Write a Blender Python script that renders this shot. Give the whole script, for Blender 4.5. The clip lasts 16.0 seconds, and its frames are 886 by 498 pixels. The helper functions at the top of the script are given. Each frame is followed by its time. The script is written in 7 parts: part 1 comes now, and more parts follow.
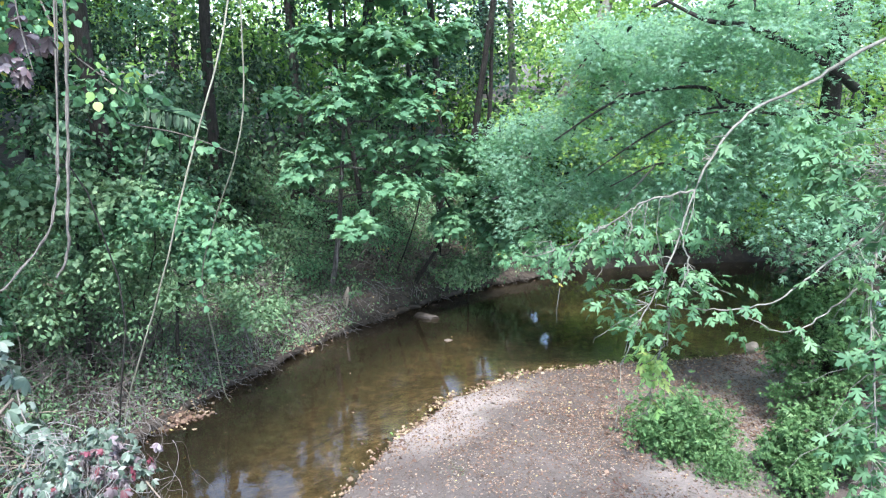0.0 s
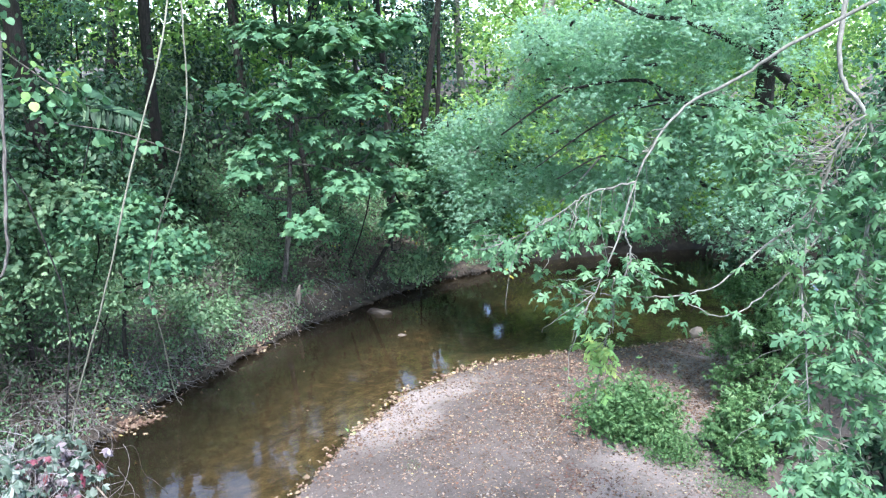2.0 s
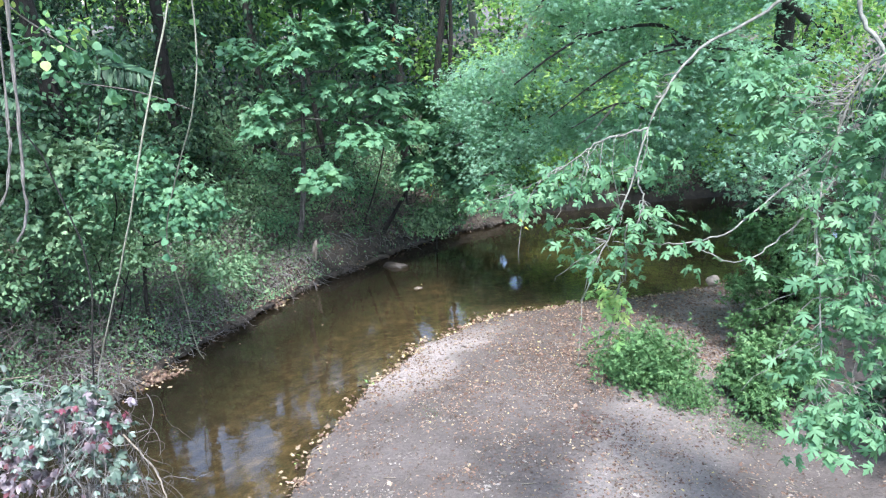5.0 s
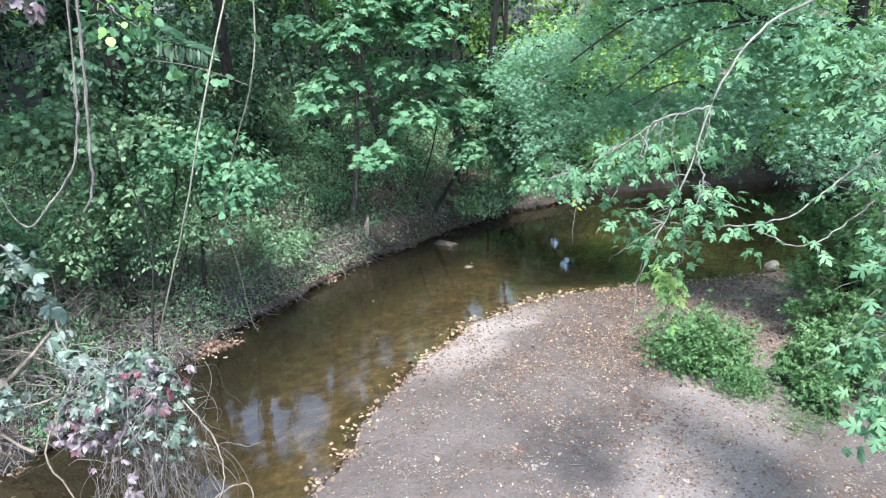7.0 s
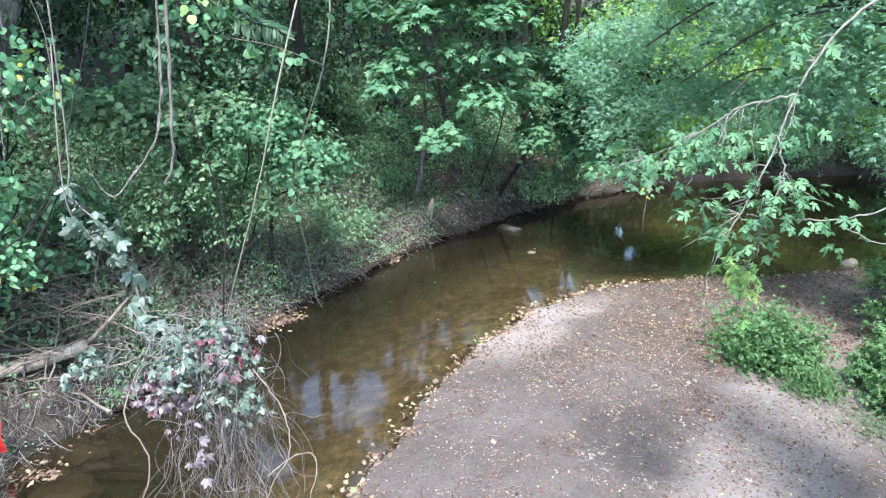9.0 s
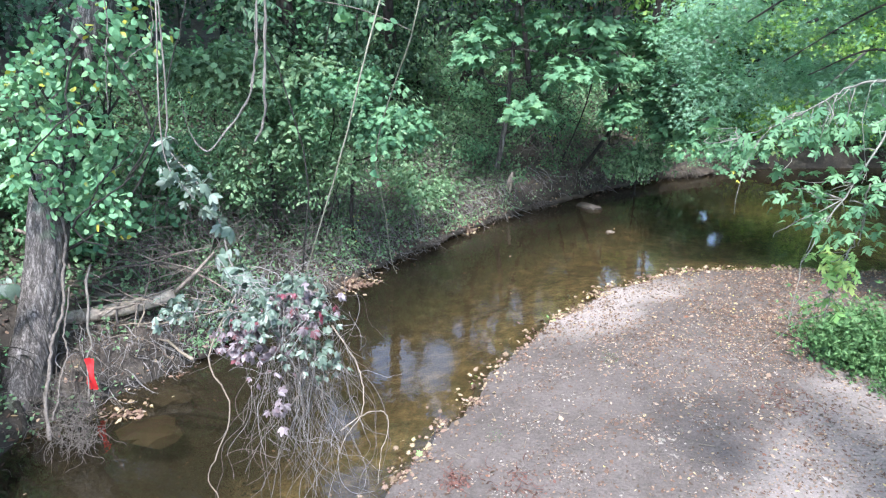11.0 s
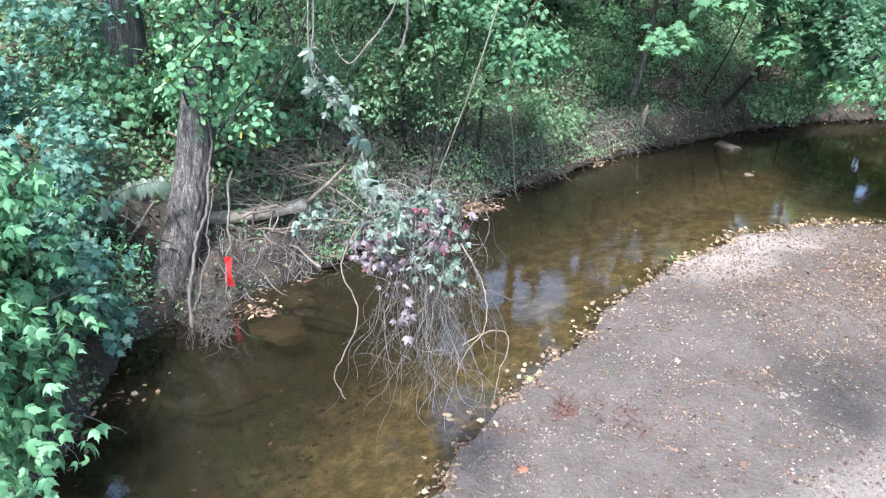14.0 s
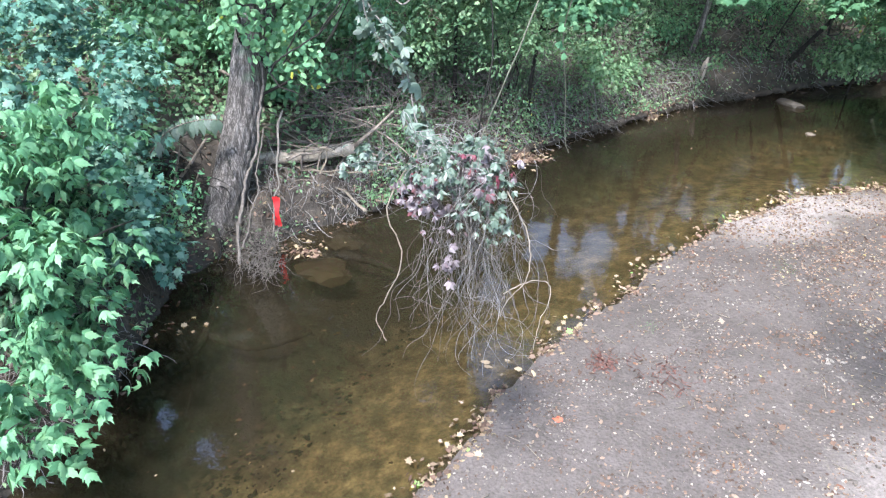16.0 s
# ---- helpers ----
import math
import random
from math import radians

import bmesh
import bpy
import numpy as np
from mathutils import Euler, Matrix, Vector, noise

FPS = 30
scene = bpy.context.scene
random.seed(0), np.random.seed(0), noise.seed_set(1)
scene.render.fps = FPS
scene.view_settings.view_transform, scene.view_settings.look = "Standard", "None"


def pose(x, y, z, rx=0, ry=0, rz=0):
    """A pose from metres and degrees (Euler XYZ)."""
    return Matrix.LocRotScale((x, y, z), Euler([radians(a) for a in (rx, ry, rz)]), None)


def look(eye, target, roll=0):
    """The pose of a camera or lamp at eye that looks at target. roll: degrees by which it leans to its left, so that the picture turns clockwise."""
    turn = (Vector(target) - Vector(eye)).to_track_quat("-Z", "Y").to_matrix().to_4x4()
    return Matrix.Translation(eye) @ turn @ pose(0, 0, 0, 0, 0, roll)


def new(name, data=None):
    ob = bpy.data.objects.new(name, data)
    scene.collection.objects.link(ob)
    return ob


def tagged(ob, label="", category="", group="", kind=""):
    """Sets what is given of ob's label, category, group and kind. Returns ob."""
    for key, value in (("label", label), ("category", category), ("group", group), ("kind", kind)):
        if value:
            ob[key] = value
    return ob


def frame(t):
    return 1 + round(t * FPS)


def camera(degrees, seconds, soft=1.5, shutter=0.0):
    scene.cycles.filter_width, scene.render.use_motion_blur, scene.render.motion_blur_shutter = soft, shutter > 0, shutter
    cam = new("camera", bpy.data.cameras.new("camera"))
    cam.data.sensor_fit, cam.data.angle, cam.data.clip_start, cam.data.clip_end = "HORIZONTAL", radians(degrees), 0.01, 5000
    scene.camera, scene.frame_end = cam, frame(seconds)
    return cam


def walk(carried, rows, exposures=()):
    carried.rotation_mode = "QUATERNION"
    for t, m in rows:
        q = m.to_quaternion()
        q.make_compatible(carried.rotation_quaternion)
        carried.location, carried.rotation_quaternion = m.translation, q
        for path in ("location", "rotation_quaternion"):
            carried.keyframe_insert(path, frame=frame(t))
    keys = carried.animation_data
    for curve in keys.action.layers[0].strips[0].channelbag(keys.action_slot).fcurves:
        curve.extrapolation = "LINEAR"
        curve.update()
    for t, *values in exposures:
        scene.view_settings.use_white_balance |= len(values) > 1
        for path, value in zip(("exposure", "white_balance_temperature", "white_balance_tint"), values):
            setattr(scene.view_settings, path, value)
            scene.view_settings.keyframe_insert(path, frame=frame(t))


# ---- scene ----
ROWS = (
    (0.0, 0.0, 0.0, 3.6, 77.101, -0.508, 0.615),
    (0.5, 0.001, -0.005, 3.601, 77.256, -0.446, -0.496),
    (1.0, 0.005, -0.015, 3.604, 77.246, -0.389, -1.649),
    (1.5, 0.009, -0.028, 3.608, 77.053, -0.254, -2.648),
    (2.0, 0.016, -0.043, 3.614, 76.667, 0.009, -3.394),
    (2.5, 0.029, -0.053, 3.616, 76.167, 0.24, -3.857),
    (3.0, 0.036, -0.052, 3.612, 75.517, 0.437, -4.043),
    (3.5, 0.04, -0.051, 3.608, 74.825, 0.656, -3.945),
    (4.0, 0.042, -0.056, 3.607, 74.144, 0.906, -3.623),
    (6.5, 0.023, -0.069, 3.591, 71.795, 1.531, 0.584),
    (7.0, 0.021, -0.059, 3.589, 71.474, 1.461, 1.755),
    (7.5, 0.019, -0.053, 3.586, 71.153, 1.442, 2.961),
    (8.0, 0.012, -0.059, 3.585, 70.861, 1.413, 4.243),
    (8.5, 0.001, -0.067, 3.587, 70.591, 1.22, 5.62),
    (11.0, -0.042, -0.067, 3.551, 68.271, -0.1, 13.75),
    (11.5, -0.05, -0.064, 3.546, 67.53, -0.17, 15.709),
    (12.0, -0.063, -0.067, 3.54, 66.719, -0.183, 17.617),
    (12.5, -0.081, -0.072, 3.537, 65.838, -0.197, 19.471),
    (13.0, -0.091, -0.076, 3.533, 64.842, -0.134, 21.209),
    (13.5, -0.096, -0.082, 3.522, 63.771, -0.252, 22.744),
    (14.0, -0.099, -0.091, 3.521, 62.538, -0.435, 24.075),
    (14.5, -0.105, -0.091, 3.519, 61.257, -0.666, 25.29),
    (15.0, -0.103, -0.088, 3.518, 60.077, -0.822, 26.396),
    (15.5, -0.097, -0.091, 3.513, 59.145, -0.921, 27.42),
    (16.0, -0.099, -0.096, 3.511, 58.434, -0.874, 28.391),
)
cam = camera(63.43, 16.0, soft=1.2)
walk(cam, [(t, pose(x, y, z, rx, ry, rz)) for t, x, y, z, rx, ry, rz in ROWS],
     exposures=((0.0, 2.6, 6480, 13), (1.0, 2.6, 6400, 14), (3.5, 2.6, 6200, 14), (7.0, 2.6, 6480, 11), (9.0, 2.62, 6400, 12), (12.0, 2.66, 6450, 13), (16.0, 2.64, 6500, 12)))

# ---- world and sun: bright hazy sky over a wooded creek ----
SUN_ELEV, SUN_AZ = 62.0, 174.0
world = bpy.data.worlds.new("sky")
scene.world = world
world.use_nodes = True
wt = world.node_tree
sky = wt.nodes.new("ShaderNodeTexSky")
sky.sky_type = "NISHITA"
sky.sun_disc = False
sky.sun_elevation = radians(SUN_ELEV)
sky.sun_rotation = radians(SUN_AZ)
sky.air_density, sky.dust_density, sky.ozone_density = 1.0, 1.5, 1.0
bg = wt.nodes["Background"]
bg.inputs["Strength"].default_value = 0.13
wt.links.new(sky.outputs[0], bg.inputs["Color"])
sun = new("sun", bpy.data.lights.new("sun", "SUN"))
sun.data.energy, sun.data.angle, sun.data.color = 1.7, radians(9.0), (1.0, 0.99, 0.98)
az, el = radians(SUN_AZ), radians(SUN_ELEV)
sun_way = Vector((math.sin(az) * math.cos(el), math.cos(az) * math.cos(el), math.sin(el)))
sun.matrix_world = look(sun_way * 60, (0, 0, 0))


# ---- materials ----
def node(nt, kind, links=(), **values):
    n = nt.nodes.new(kind)
    for key, value in values.items():
        n.inputs[key.replace("_", " ")].default_value = value
    for key, source in links:
        nt.links.new(source, n.inputs[key])
    return n


def material(name):
    m = bpy.data.materials.new(name)
    m.use_nodes = True
    nt = m.node_tree
    return m, nt, nt.nodes["Principled BSDF"], nt.nodes["Material Output"]


def ramp(nt, source, stops):
    r = nt.nodes.new("ShaderNodeValToRGB")
    els = r.color_ramp.elements
    for i, (at, c) in enumerate(stops):
        e = els[i] if i < 2 else els.new(at)
        e.position, e.color = at, (*c, 1)
    nt.links.new(source, r.inputs[0])
    return r.outputs[0]


def leaf_material(name, stops, glow=0.28, rough=0.5, tint=(1.1, 1.15, 0.7)):
    """Leaves: a colour of its own for each leaf, veined, with light coming through."""
    m, nt, bsdf, out = material(name)
    geo = nt.nodes.new("ShaderNodeNewGeometry")
    coord = nt.nodes.new("ShaderNodeTexCoord")
    big = node(nt, "ShaderNodeTexNoise", [("Vector", coord.outputs["Object"])], Scale=1.3, Detail=2.0)
    fine = node(nt, "ShaderNodeTexNoise", [("Vector", coord.outputs["Object"])], Scale=70.0, Detail=2.0)
    mixv = node(nt, "ShaderNodeMath", [(0, geo.outputs["Random Per Island"]), (1, big.outputs["Fac"])])
    mixv.operation = "MULTIPLY_ADD"
    mixv.inputs[2].default_value = 0.0
    add = node(nt, "ShaderNodeMath", [(0, mixv.outputs[0]), (1, geo.outputs["Random Per Island"])])
    add.operation = "ADD"
    half = node(nt, "ShaderNodeMath", [(0, add.outputs[0])])
    half.operation = "MULTIPLY"
    half.inputs[1].default_value = 0.667
    col = ramp(nt, half.outputs[0], stops)
    var = node(nt, "ShaderNodeMapRange", [("Value", fine.outputs["Fac"])], To_Min=0.75, To_Max=1.22)
    mul = node(nt, "ShaderNodeVectorMath", [(0, col), (1, var.outputs[0])])
    mul.operation = "MULTIPLY"
    nt.links.new(mul.outputs[0], bsdf.inputs["Base Color"])
    bsdf.inputs["Roughness"].default_value = rough
    bsdf.inputs["Specular IOR Level"].default_value = 0.2
    thr = node(nt, "ShaderNodeVectorMath", [(0, mul.outputs[0])])
    thr.operation = "MULTIPLY"
    thr.inputs[1].default_value = tint
    trans = node(nt, "ShaderNodeBsdfTranslucent", [("Color", thr.outputs[0])])
    mix = node(nt, "ShaderNodeMixShader", [(1, bsdf.outputs[0]), (2, trans.outputs[0])], Fac=glow)
    nt.links.new(mix.outputs[0], out.inputs["Surface"])
    return m


def bark_material(name, dark, light, scale=9.0, stretch=0.14, bump=0.6, green=None, cracks=0.0):
    m, nt, bsdf, out = material(name)
    coord = nt.nodes.new("ShaderNodeTexCoord")
    mp = node(nt, "ShaderNodeMapping", [("Vector", coord.outputs["Object"])], Scale=(1, 1, stretch))
    a = node(nt, "ShaderNodeTexNoise", [("Vector", mp.outputs[0])], Scale=scale, Detail=6.0, Roughness=0.65)
    fine = node(nt, "ShaderNodeTexNoise", [("Vector", mp.outputs[0])], Scale=scale * 3.1, Detail=4.0, Roughness=0.7)
    s = node(nt, "ShaderNodeMath", [(0, a.outputs["Fac"]), (1, fine.outputs["Fac"])])
    s.operation = "MULTIPLY"
    if cracks:
        warp = node(nt, "ShaderNodeVectorMath", [(0, a.outputs["Color"])])
        warp.operation = "SCALE"
        warp.inputs["Scale"].default_value = 2.4 / scale
        moved = node(nt, "ShaderNodeVectorMath", [(0, mp.outputs[0]), (1, warp.outputs[0])])
        b = node(nt, "ShaderNodeTexVoronoi", [("Vector", moved.outputs[0])], Scale=scale * 2.6)
        b.feature = "DISTANCE_TO_EDGE"
        crack = node(nt, "ShaderNodeMapRange", [("Value", b.outputs["Distance"])], From_Max=0.3, To_Min=1 - cracks)
        s = node(nt, "ShaderNodeMath", [(0, s.outputs[0]), (1, crack.outputs[0])])
        s.operation = "MULTIPLY"
    col = ramp(nt, s.outputs[0], [(0.1, dark), (0.36, light)])
    if green:
        patch = node(nt, "ShaderNodeTexNoise", [("Vector", coord.outputs["Object"])], Scale=3.0, Detail=4.0)
        fac = ramp(nt, patch.outputs["Fac"], [(0.58, (0, 0, 0)), (0.7, (0.6, 0.6, 0.6))])
        mx = nt.nodes.new("ShaderNodeMixRGB")
        nt.links.new(fac, mx.inputs[0])
        nt.links.new(col, mx.inputs[1])
        mx.inputs[2].default_value = (*green, 1)
        col = mx.outputs[0]
    nt.links.new(col, bsdf.inputs["Base Color"])
    bsdf.inputs["Roughness"].default_value = 0.88
    bp = node(nt, "ShaderNodeBump", [("Height", s.outputs[0])], Strength=bump, Distance=0.03)
    nt.links.new(bp.outputs[0], bsdf.inputs["Normal"])
    return m


def rock_material(name, dark, light):
    m, nt, bsdf, out = material(name)
    coord = nt.nodes.new("ShaderNodeTexCoord")
    a = node(nt, "ShaderNodeTexNoise", [("Vector", coord.outputs["Object"])], Scale=5.0, Detail=8.0, Roughness=0.7)
    nt.links.new(ramp(nt, a.outputs["Fac"], [(0.3, dark), (0.7, light)]), bsdf.inputs["Base Color"])
    bsdf.inputs["Roughness"].default_value = 0.7
    bp = node(nt, "ShaderNodeBump", [("Height", a.outputs["Fac"])], Strength=0.5, Distance=0.03)
    nt.links.new(bp.outputs[0], bsdf.inputs["Normal"])
    return m


def ground_material():
    """Damp silt and gravel on the bar, dark soil on the banks, silt under water: blended by the zone mask."""
    m, nt, bsdf, out = material("creek_soil")
    coord = nt.nodes.new("ShaderNodeTexCoord")
    zone = nt.nodes.new("ShaderNodeVertexColor")
    zone.layer_name = "zone"
    sep = nt.nodes.new("ShaderNodeSeparateColor")
    nt.links.new(zone.outputs["Color"], sep.inputs[0])
    patch = node(nt, "ShaderNodeTexNoise", [("Vector", coord.outputs["Object"])], Scale=0.9, Detail=5.0, Roughness=0.6)
    grit = node(nt, "ShaderNodeTexNoise", [("Vector", coord.outputs["Object"])], Scale=38.0, Detail=6.0, Roughness=0.75)
    peb = node(nt, "ShaderNodeTexVoronoi", [("Vector", coord.outputs["Object"])], Scale=46.0)
    mid = node(nt, "ShaderNodeTexNoise", [("Vector", coord.outputs["Object"])], Scale=6.0, Detail=6.0, Roughness=0.7)
    wet = node(nt, "ShaderNodeMath", [(0, patch.outputs["Fac"]), (1, mid.outputs["Fac"])])
    wet.operation = "ADD"
    wet2 = node(nt, "ShaderNodeMath", [(0, wet.outputs[0])])
    wet2.operation = "MULTIPLY"
    wet2.inputs[1].default_value = 0.5
    bar = ramp(nt, wet2.outputs[0], [(0.34, (0.06, 0.052, 0.049)), (0.48, (0.082, 0.071, 0.067)), (0.58, (0.1, 0.087, 0.083)), (0.68, (0.125, 0.11, 0.106))])
    speck = ramp(nt, grit.outputs["Fac"], [(0.3, (0.6, 0.59, 0.58)), (0.5, (0.98, 0.98, 0.98)), (0.7, (1.32, 1.31, 1.3))])
    bank = ramp(nt, mid.outputs["Fac"], [(0.3, (0.034, 0.028, 0.023)), (0.55, (0.088, 0.073, 0.061)), (0.75, (0.17, 0.145, 0.123))])
    # Near-black bed tone: shade over the pool by the bank, put into colour.
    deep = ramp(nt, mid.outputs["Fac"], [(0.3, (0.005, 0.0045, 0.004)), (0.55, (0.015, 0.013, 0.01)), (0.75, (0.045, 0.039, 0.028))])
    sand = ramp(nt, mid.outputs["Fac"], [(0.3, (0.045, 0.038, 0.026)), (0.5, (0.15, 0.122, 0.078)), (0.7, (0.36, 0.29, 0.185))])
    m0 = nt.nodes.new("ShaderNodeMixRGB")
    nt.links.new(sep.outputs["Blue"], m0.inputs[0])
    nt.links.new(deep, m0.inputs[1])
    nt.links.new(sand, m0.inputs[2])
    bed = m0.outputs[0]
    # Pale tone by mask alpha: dried silt, and sunlight painted along the bar's edge.
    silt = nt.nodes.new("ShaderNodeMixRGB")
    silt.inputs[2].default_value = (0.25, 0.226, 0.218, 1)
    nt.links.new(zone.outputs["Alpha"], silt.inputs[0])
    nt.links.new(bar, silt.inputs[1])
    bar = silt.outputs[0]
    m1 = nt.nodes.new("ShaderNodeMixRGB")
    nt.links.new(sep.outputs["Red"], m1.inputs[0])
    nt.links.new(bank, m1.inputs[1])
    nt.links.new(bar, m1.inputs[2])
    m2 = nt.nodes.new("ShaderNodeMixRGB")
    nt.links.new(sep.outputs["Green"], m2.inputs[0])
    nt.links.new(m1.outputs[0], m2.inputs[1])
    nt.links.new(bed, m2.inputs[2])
    mul = node(nt, "ShaderNodeVectorMath", [(0, m2.outputs[0]), (1, speck)])
    mul.operation = "MULTIPLY"
    nt.links.new(mul.outputs[0], bsdf.inputs["Base Color"])
    bsdf.inputs["Roughness"].default_value = 0.8
    hsum = node(nt, "ShaderNodeMath", [(0, grit.outputs["Fac"]), (1, peb.outputs["Distance"])])
    hsum.operation = "ADD"
    bp = node(nt, "ShaderNodeBump", [("Height", hsum.outputs[0])], Strength=0.3, Distance=0.02)
    nt.links.new(bp.outputs[0], bsdf.inputs["Normal"])
    return m


def water_material():
    """Shallow brown creek water: mirrors at a low angle, silt-tinted and half clear when looked down into."""
    m, nt, bsdf, out = material("creek_water")
    nt.nodes.remove(bsdf)
    coord = nt.nodes.new("ShaderNodeTexCoord")
    slow = node(nt, "ShaderNodeTexNoise", [("Vector", coord.outputs["Object"])], Scale=2.2, Detail=3.0)
    quick = node(nt, "ShaderNodeTexNoise", [("Vector", coord.outputs["Object"])], Scale=14.0, Detail=2.0)
    s = node(nt, "ShaderNodeMath", [(0, slow.outputs["Fac"]), (1, quick.outputs["Fac"])])
    s.operation = "MULTIPLY_ADD"
    s.inputs[2].default_value = 0.0
    bp = node(nt, "ShaderNodeBump", [("Height", s.outputs[0])], Strength=0.06, Distance=0.03)
    gloss = node(nt, "ShaderNodeBsdfGlossy", [("Normal", bp.outputs[0])], Color=(1, 1, 1, 1), Roughness=0.0)
    clear = node(nt, "ShaderNodeBsdfTransparent", Color=(0.66, 0.62, 0.49, 1))
    silt = node(nt, "ShaderNodeBsdfDiffuse", Color=(0.044, 0.037, 0.022, 1))
    body = node(nt, "ShaderNodeMixShader", [(1, clear.outputs[0]), (2, silt.outputs[0])], Fac=0.2)
    fres = node(nt, "ShaderNodeFresnel", [("Normal", bp.outputs[0])], IOR=1.6)
    mix = node(nt, "ShaderNodeMixShader", [("Fac", fres.outputs[0]), (1, body.outputs[0]), (2, gloss.outputs[0])])
    nt.links.new(mix.outputs[0], out.inputs["Surface"])
    return m


def plain_material(name, c, rough=0.6, vary=0.25, scale=20.0, bump=0.2):
    m, nt, bsdf, out = material(name)
    coord = nt.nodes.new("ShaderNodeTexCoord")
    a = node(nt, "ShaderNodeTexNoise", [("Vector", coord.outputs["Object"])], Scale=scale, Detail=4.0)
    lo, hi = [v * (1 - vary) for v in c], [min(1, v * (1 + vary)) for v in c]
    nt.links.new(ramp(nt, a.outputs["Fac"], [(0.3, lo), (0.7, hi)]), bsdf.inputs["Base Color"])
    bsdf.inputs["Roughness"].default_value = rough
    bp = node(nt, "ShaderNodeBump", [("Height", a.outputs["Fac"])], Strength=bump, Distance=0.01)
    nt.links.new(bp.outputs[0], bsdf.inputs["Normal"])
    return m


SOIL = ground_material()
WATER = water_material()
WET_SOIL = plain_material("wet_dark_soil", (0.042, 0.034, 0.027), 0.85, 0.6, 11.0, 0.9)
BARK = bark_material("furrowed_bark", (0.035, 0.032, 0.031), (0.3, 0.285, 0.28), 13.0, 0.06, 1.0, (0.15, 0.21, 0.15), 0.6)
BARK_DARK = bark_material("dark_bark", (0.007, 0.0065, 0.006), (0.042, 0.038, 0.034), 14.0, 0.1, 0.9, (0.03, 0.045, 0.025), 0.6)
BARK_PALE = bark_material("pale_bark", (0.075, 0.078, 0.068), (0.24, 0.245, 0.215), 16.0, 0.4, 0.4)
LOGWOOD = bark_material("bleached_log", (0.13, 0.112, 0.09), (0.42, 0.37, 0.31), 9.0, 1.0, 0.25)
DEADWOOD = bark_material("weathered_wood", (0.06, 0.05, 0.043), (0.23, 0.2, 0.172), 16.0, 0.5, 0.5)
TWIG = bark_material("dry_twig", (0.08, 0.068, 0.055), (0.26, 0.225, 0.18), 24.0, 1.0, 0.2)
GREY_TWIG = bark_material("grey_twig", (0.035, 0.031, 0.029), (0.155, 0.14, 0.128), 24.0, 1.0, 0.2)
PALE_TWIG = bark_material("lichened_twig", (0.08, 0.076, 0.075), (0.27, 0.26, 0.258), 24.0, 1.0, 0.2)
VINE = bark_material("vine_bark", (0.045, 0.042, 0.038), (0.185, 0.176, 0.16), 30.0, 0.3, 0.5)
PALE_VINE = bark_material("pale_vine_bark", (0.1, 0.105, 0.08), (0.27, 0.275, 0.21), 26.0, 0.6, 0.3)
STONE = rock_material("creek_stone", (0.05, 0.04, 0.03), (0.15, 0.125, 0.1))
BROWN_STONE = rock_material("brown_slab_stone", (0.02, 0.015, 0.01), (0.065, 0.048, 0.034))
DARK_STONE = rock_material("dark_wet_stone", (0.016, 0.014, 0.012), (0.055, 0.047, 0.04))
PALE_STONE = rock_material("pale_stone", (0.2, 0.17, 0.145), (0.38, 0.335, 0.29))
LEAF_MAPLE = leaf_material("maple_leaf", [(0.0, (0.058, 0.15, 0.086)), (0.55, (0.1, 0.232, 0.128)), (1.0, (0.145, 0.285, 0.156))], glow=0.3)
LEAF_SILVER = leaf_material("silver_maple_leaf", [(0.0, (0.14, 0.285, 0.21)), (0.5, (0.22, 0.41, 0.3)), (1.0, (0.31, 0.5, 0.39))], glow=0.6, tint=(1.14, 1.17, 0.86))
LEAF_BRANCH = leaf_material("branch_maple_leaf", [(0.0, (0.08, 0.19, 0.108)), (0.5, (0.122, 0.268, 0.146)), (1.0, (0.18, 0.335, 0.185))], glow=0.4)
# Dark leaf tone; on inner and rear plants it stands in for shade.
LEAF_DARK = leaf_material("shade_toned_leaf", [(0.0, (0.014, 0.038, 0.023)), (0.6, (0.037, 0.088, 0.051)), (1.0, (0.1, 0.17, 0.098))], glow=0.14)
LEAF_TEAL = leaf_material("bluish_leaf", [(0.0, (0.045, 0.12, 0.1)), (0.6, (0.1, 0.23, 0.18)), (1.0, (0.2, 0.33, 0.26))], glow=0.2)
# Bright leaf tone: sunlight on the distant foliage is put into the colour.
LEAF_BRIGHT = leaf_material("sun_toned_leaf", [(0.0, (0.11, 0.25, 0.075)), (0.5, (0.21, 0.4, 0.12)), (1.0, (0.4, 0.56, 0.19))], glow=0.48)
LEAF_ROUND = leaf_material("round_leaf", [(0.0, (0.075, 0.2, 0.11)), (0.6, (0.14, 0.31, 0.17)), (0.985, (0.24, 0.42, 0.24)), (1.0, (0.4, 0.4, 0.08))], glow=0.25)
LEAF_IVY = leaf_material("ground_ivy_leaf", [(0.0, (0.056, 0.118, 0.063)), (0.6, (0.136, 0.252, 0.138)), (1.0, (0.215, 0.325, 0.185))], glow=0.24)
LEAF_CREEPER = leaf_material("creeper_leaf", [(0.0, (0.055, 0.09, 0.068)), (0.5, (0.113, 0.163, 0.13)), (0.9, (0.178, 0.222, 0.193)), (1.0, (0.25, 0.28, 0.26))], glow=0.12, rough=0.6)
LEAF_MAUVE = leaf_material("mauve_creeper_leaf", [(0.0, (0.08, 0.062, 0.072)), (0.4, (0.155, 0.13, 0.145)), (0.75, (0.26, 0.232, 0.248)), (0.94, (0.14, 0.09, 0.1)), (1.0, (0.15, 0.05, 0.06))], glow=0.08, rough=0.65)
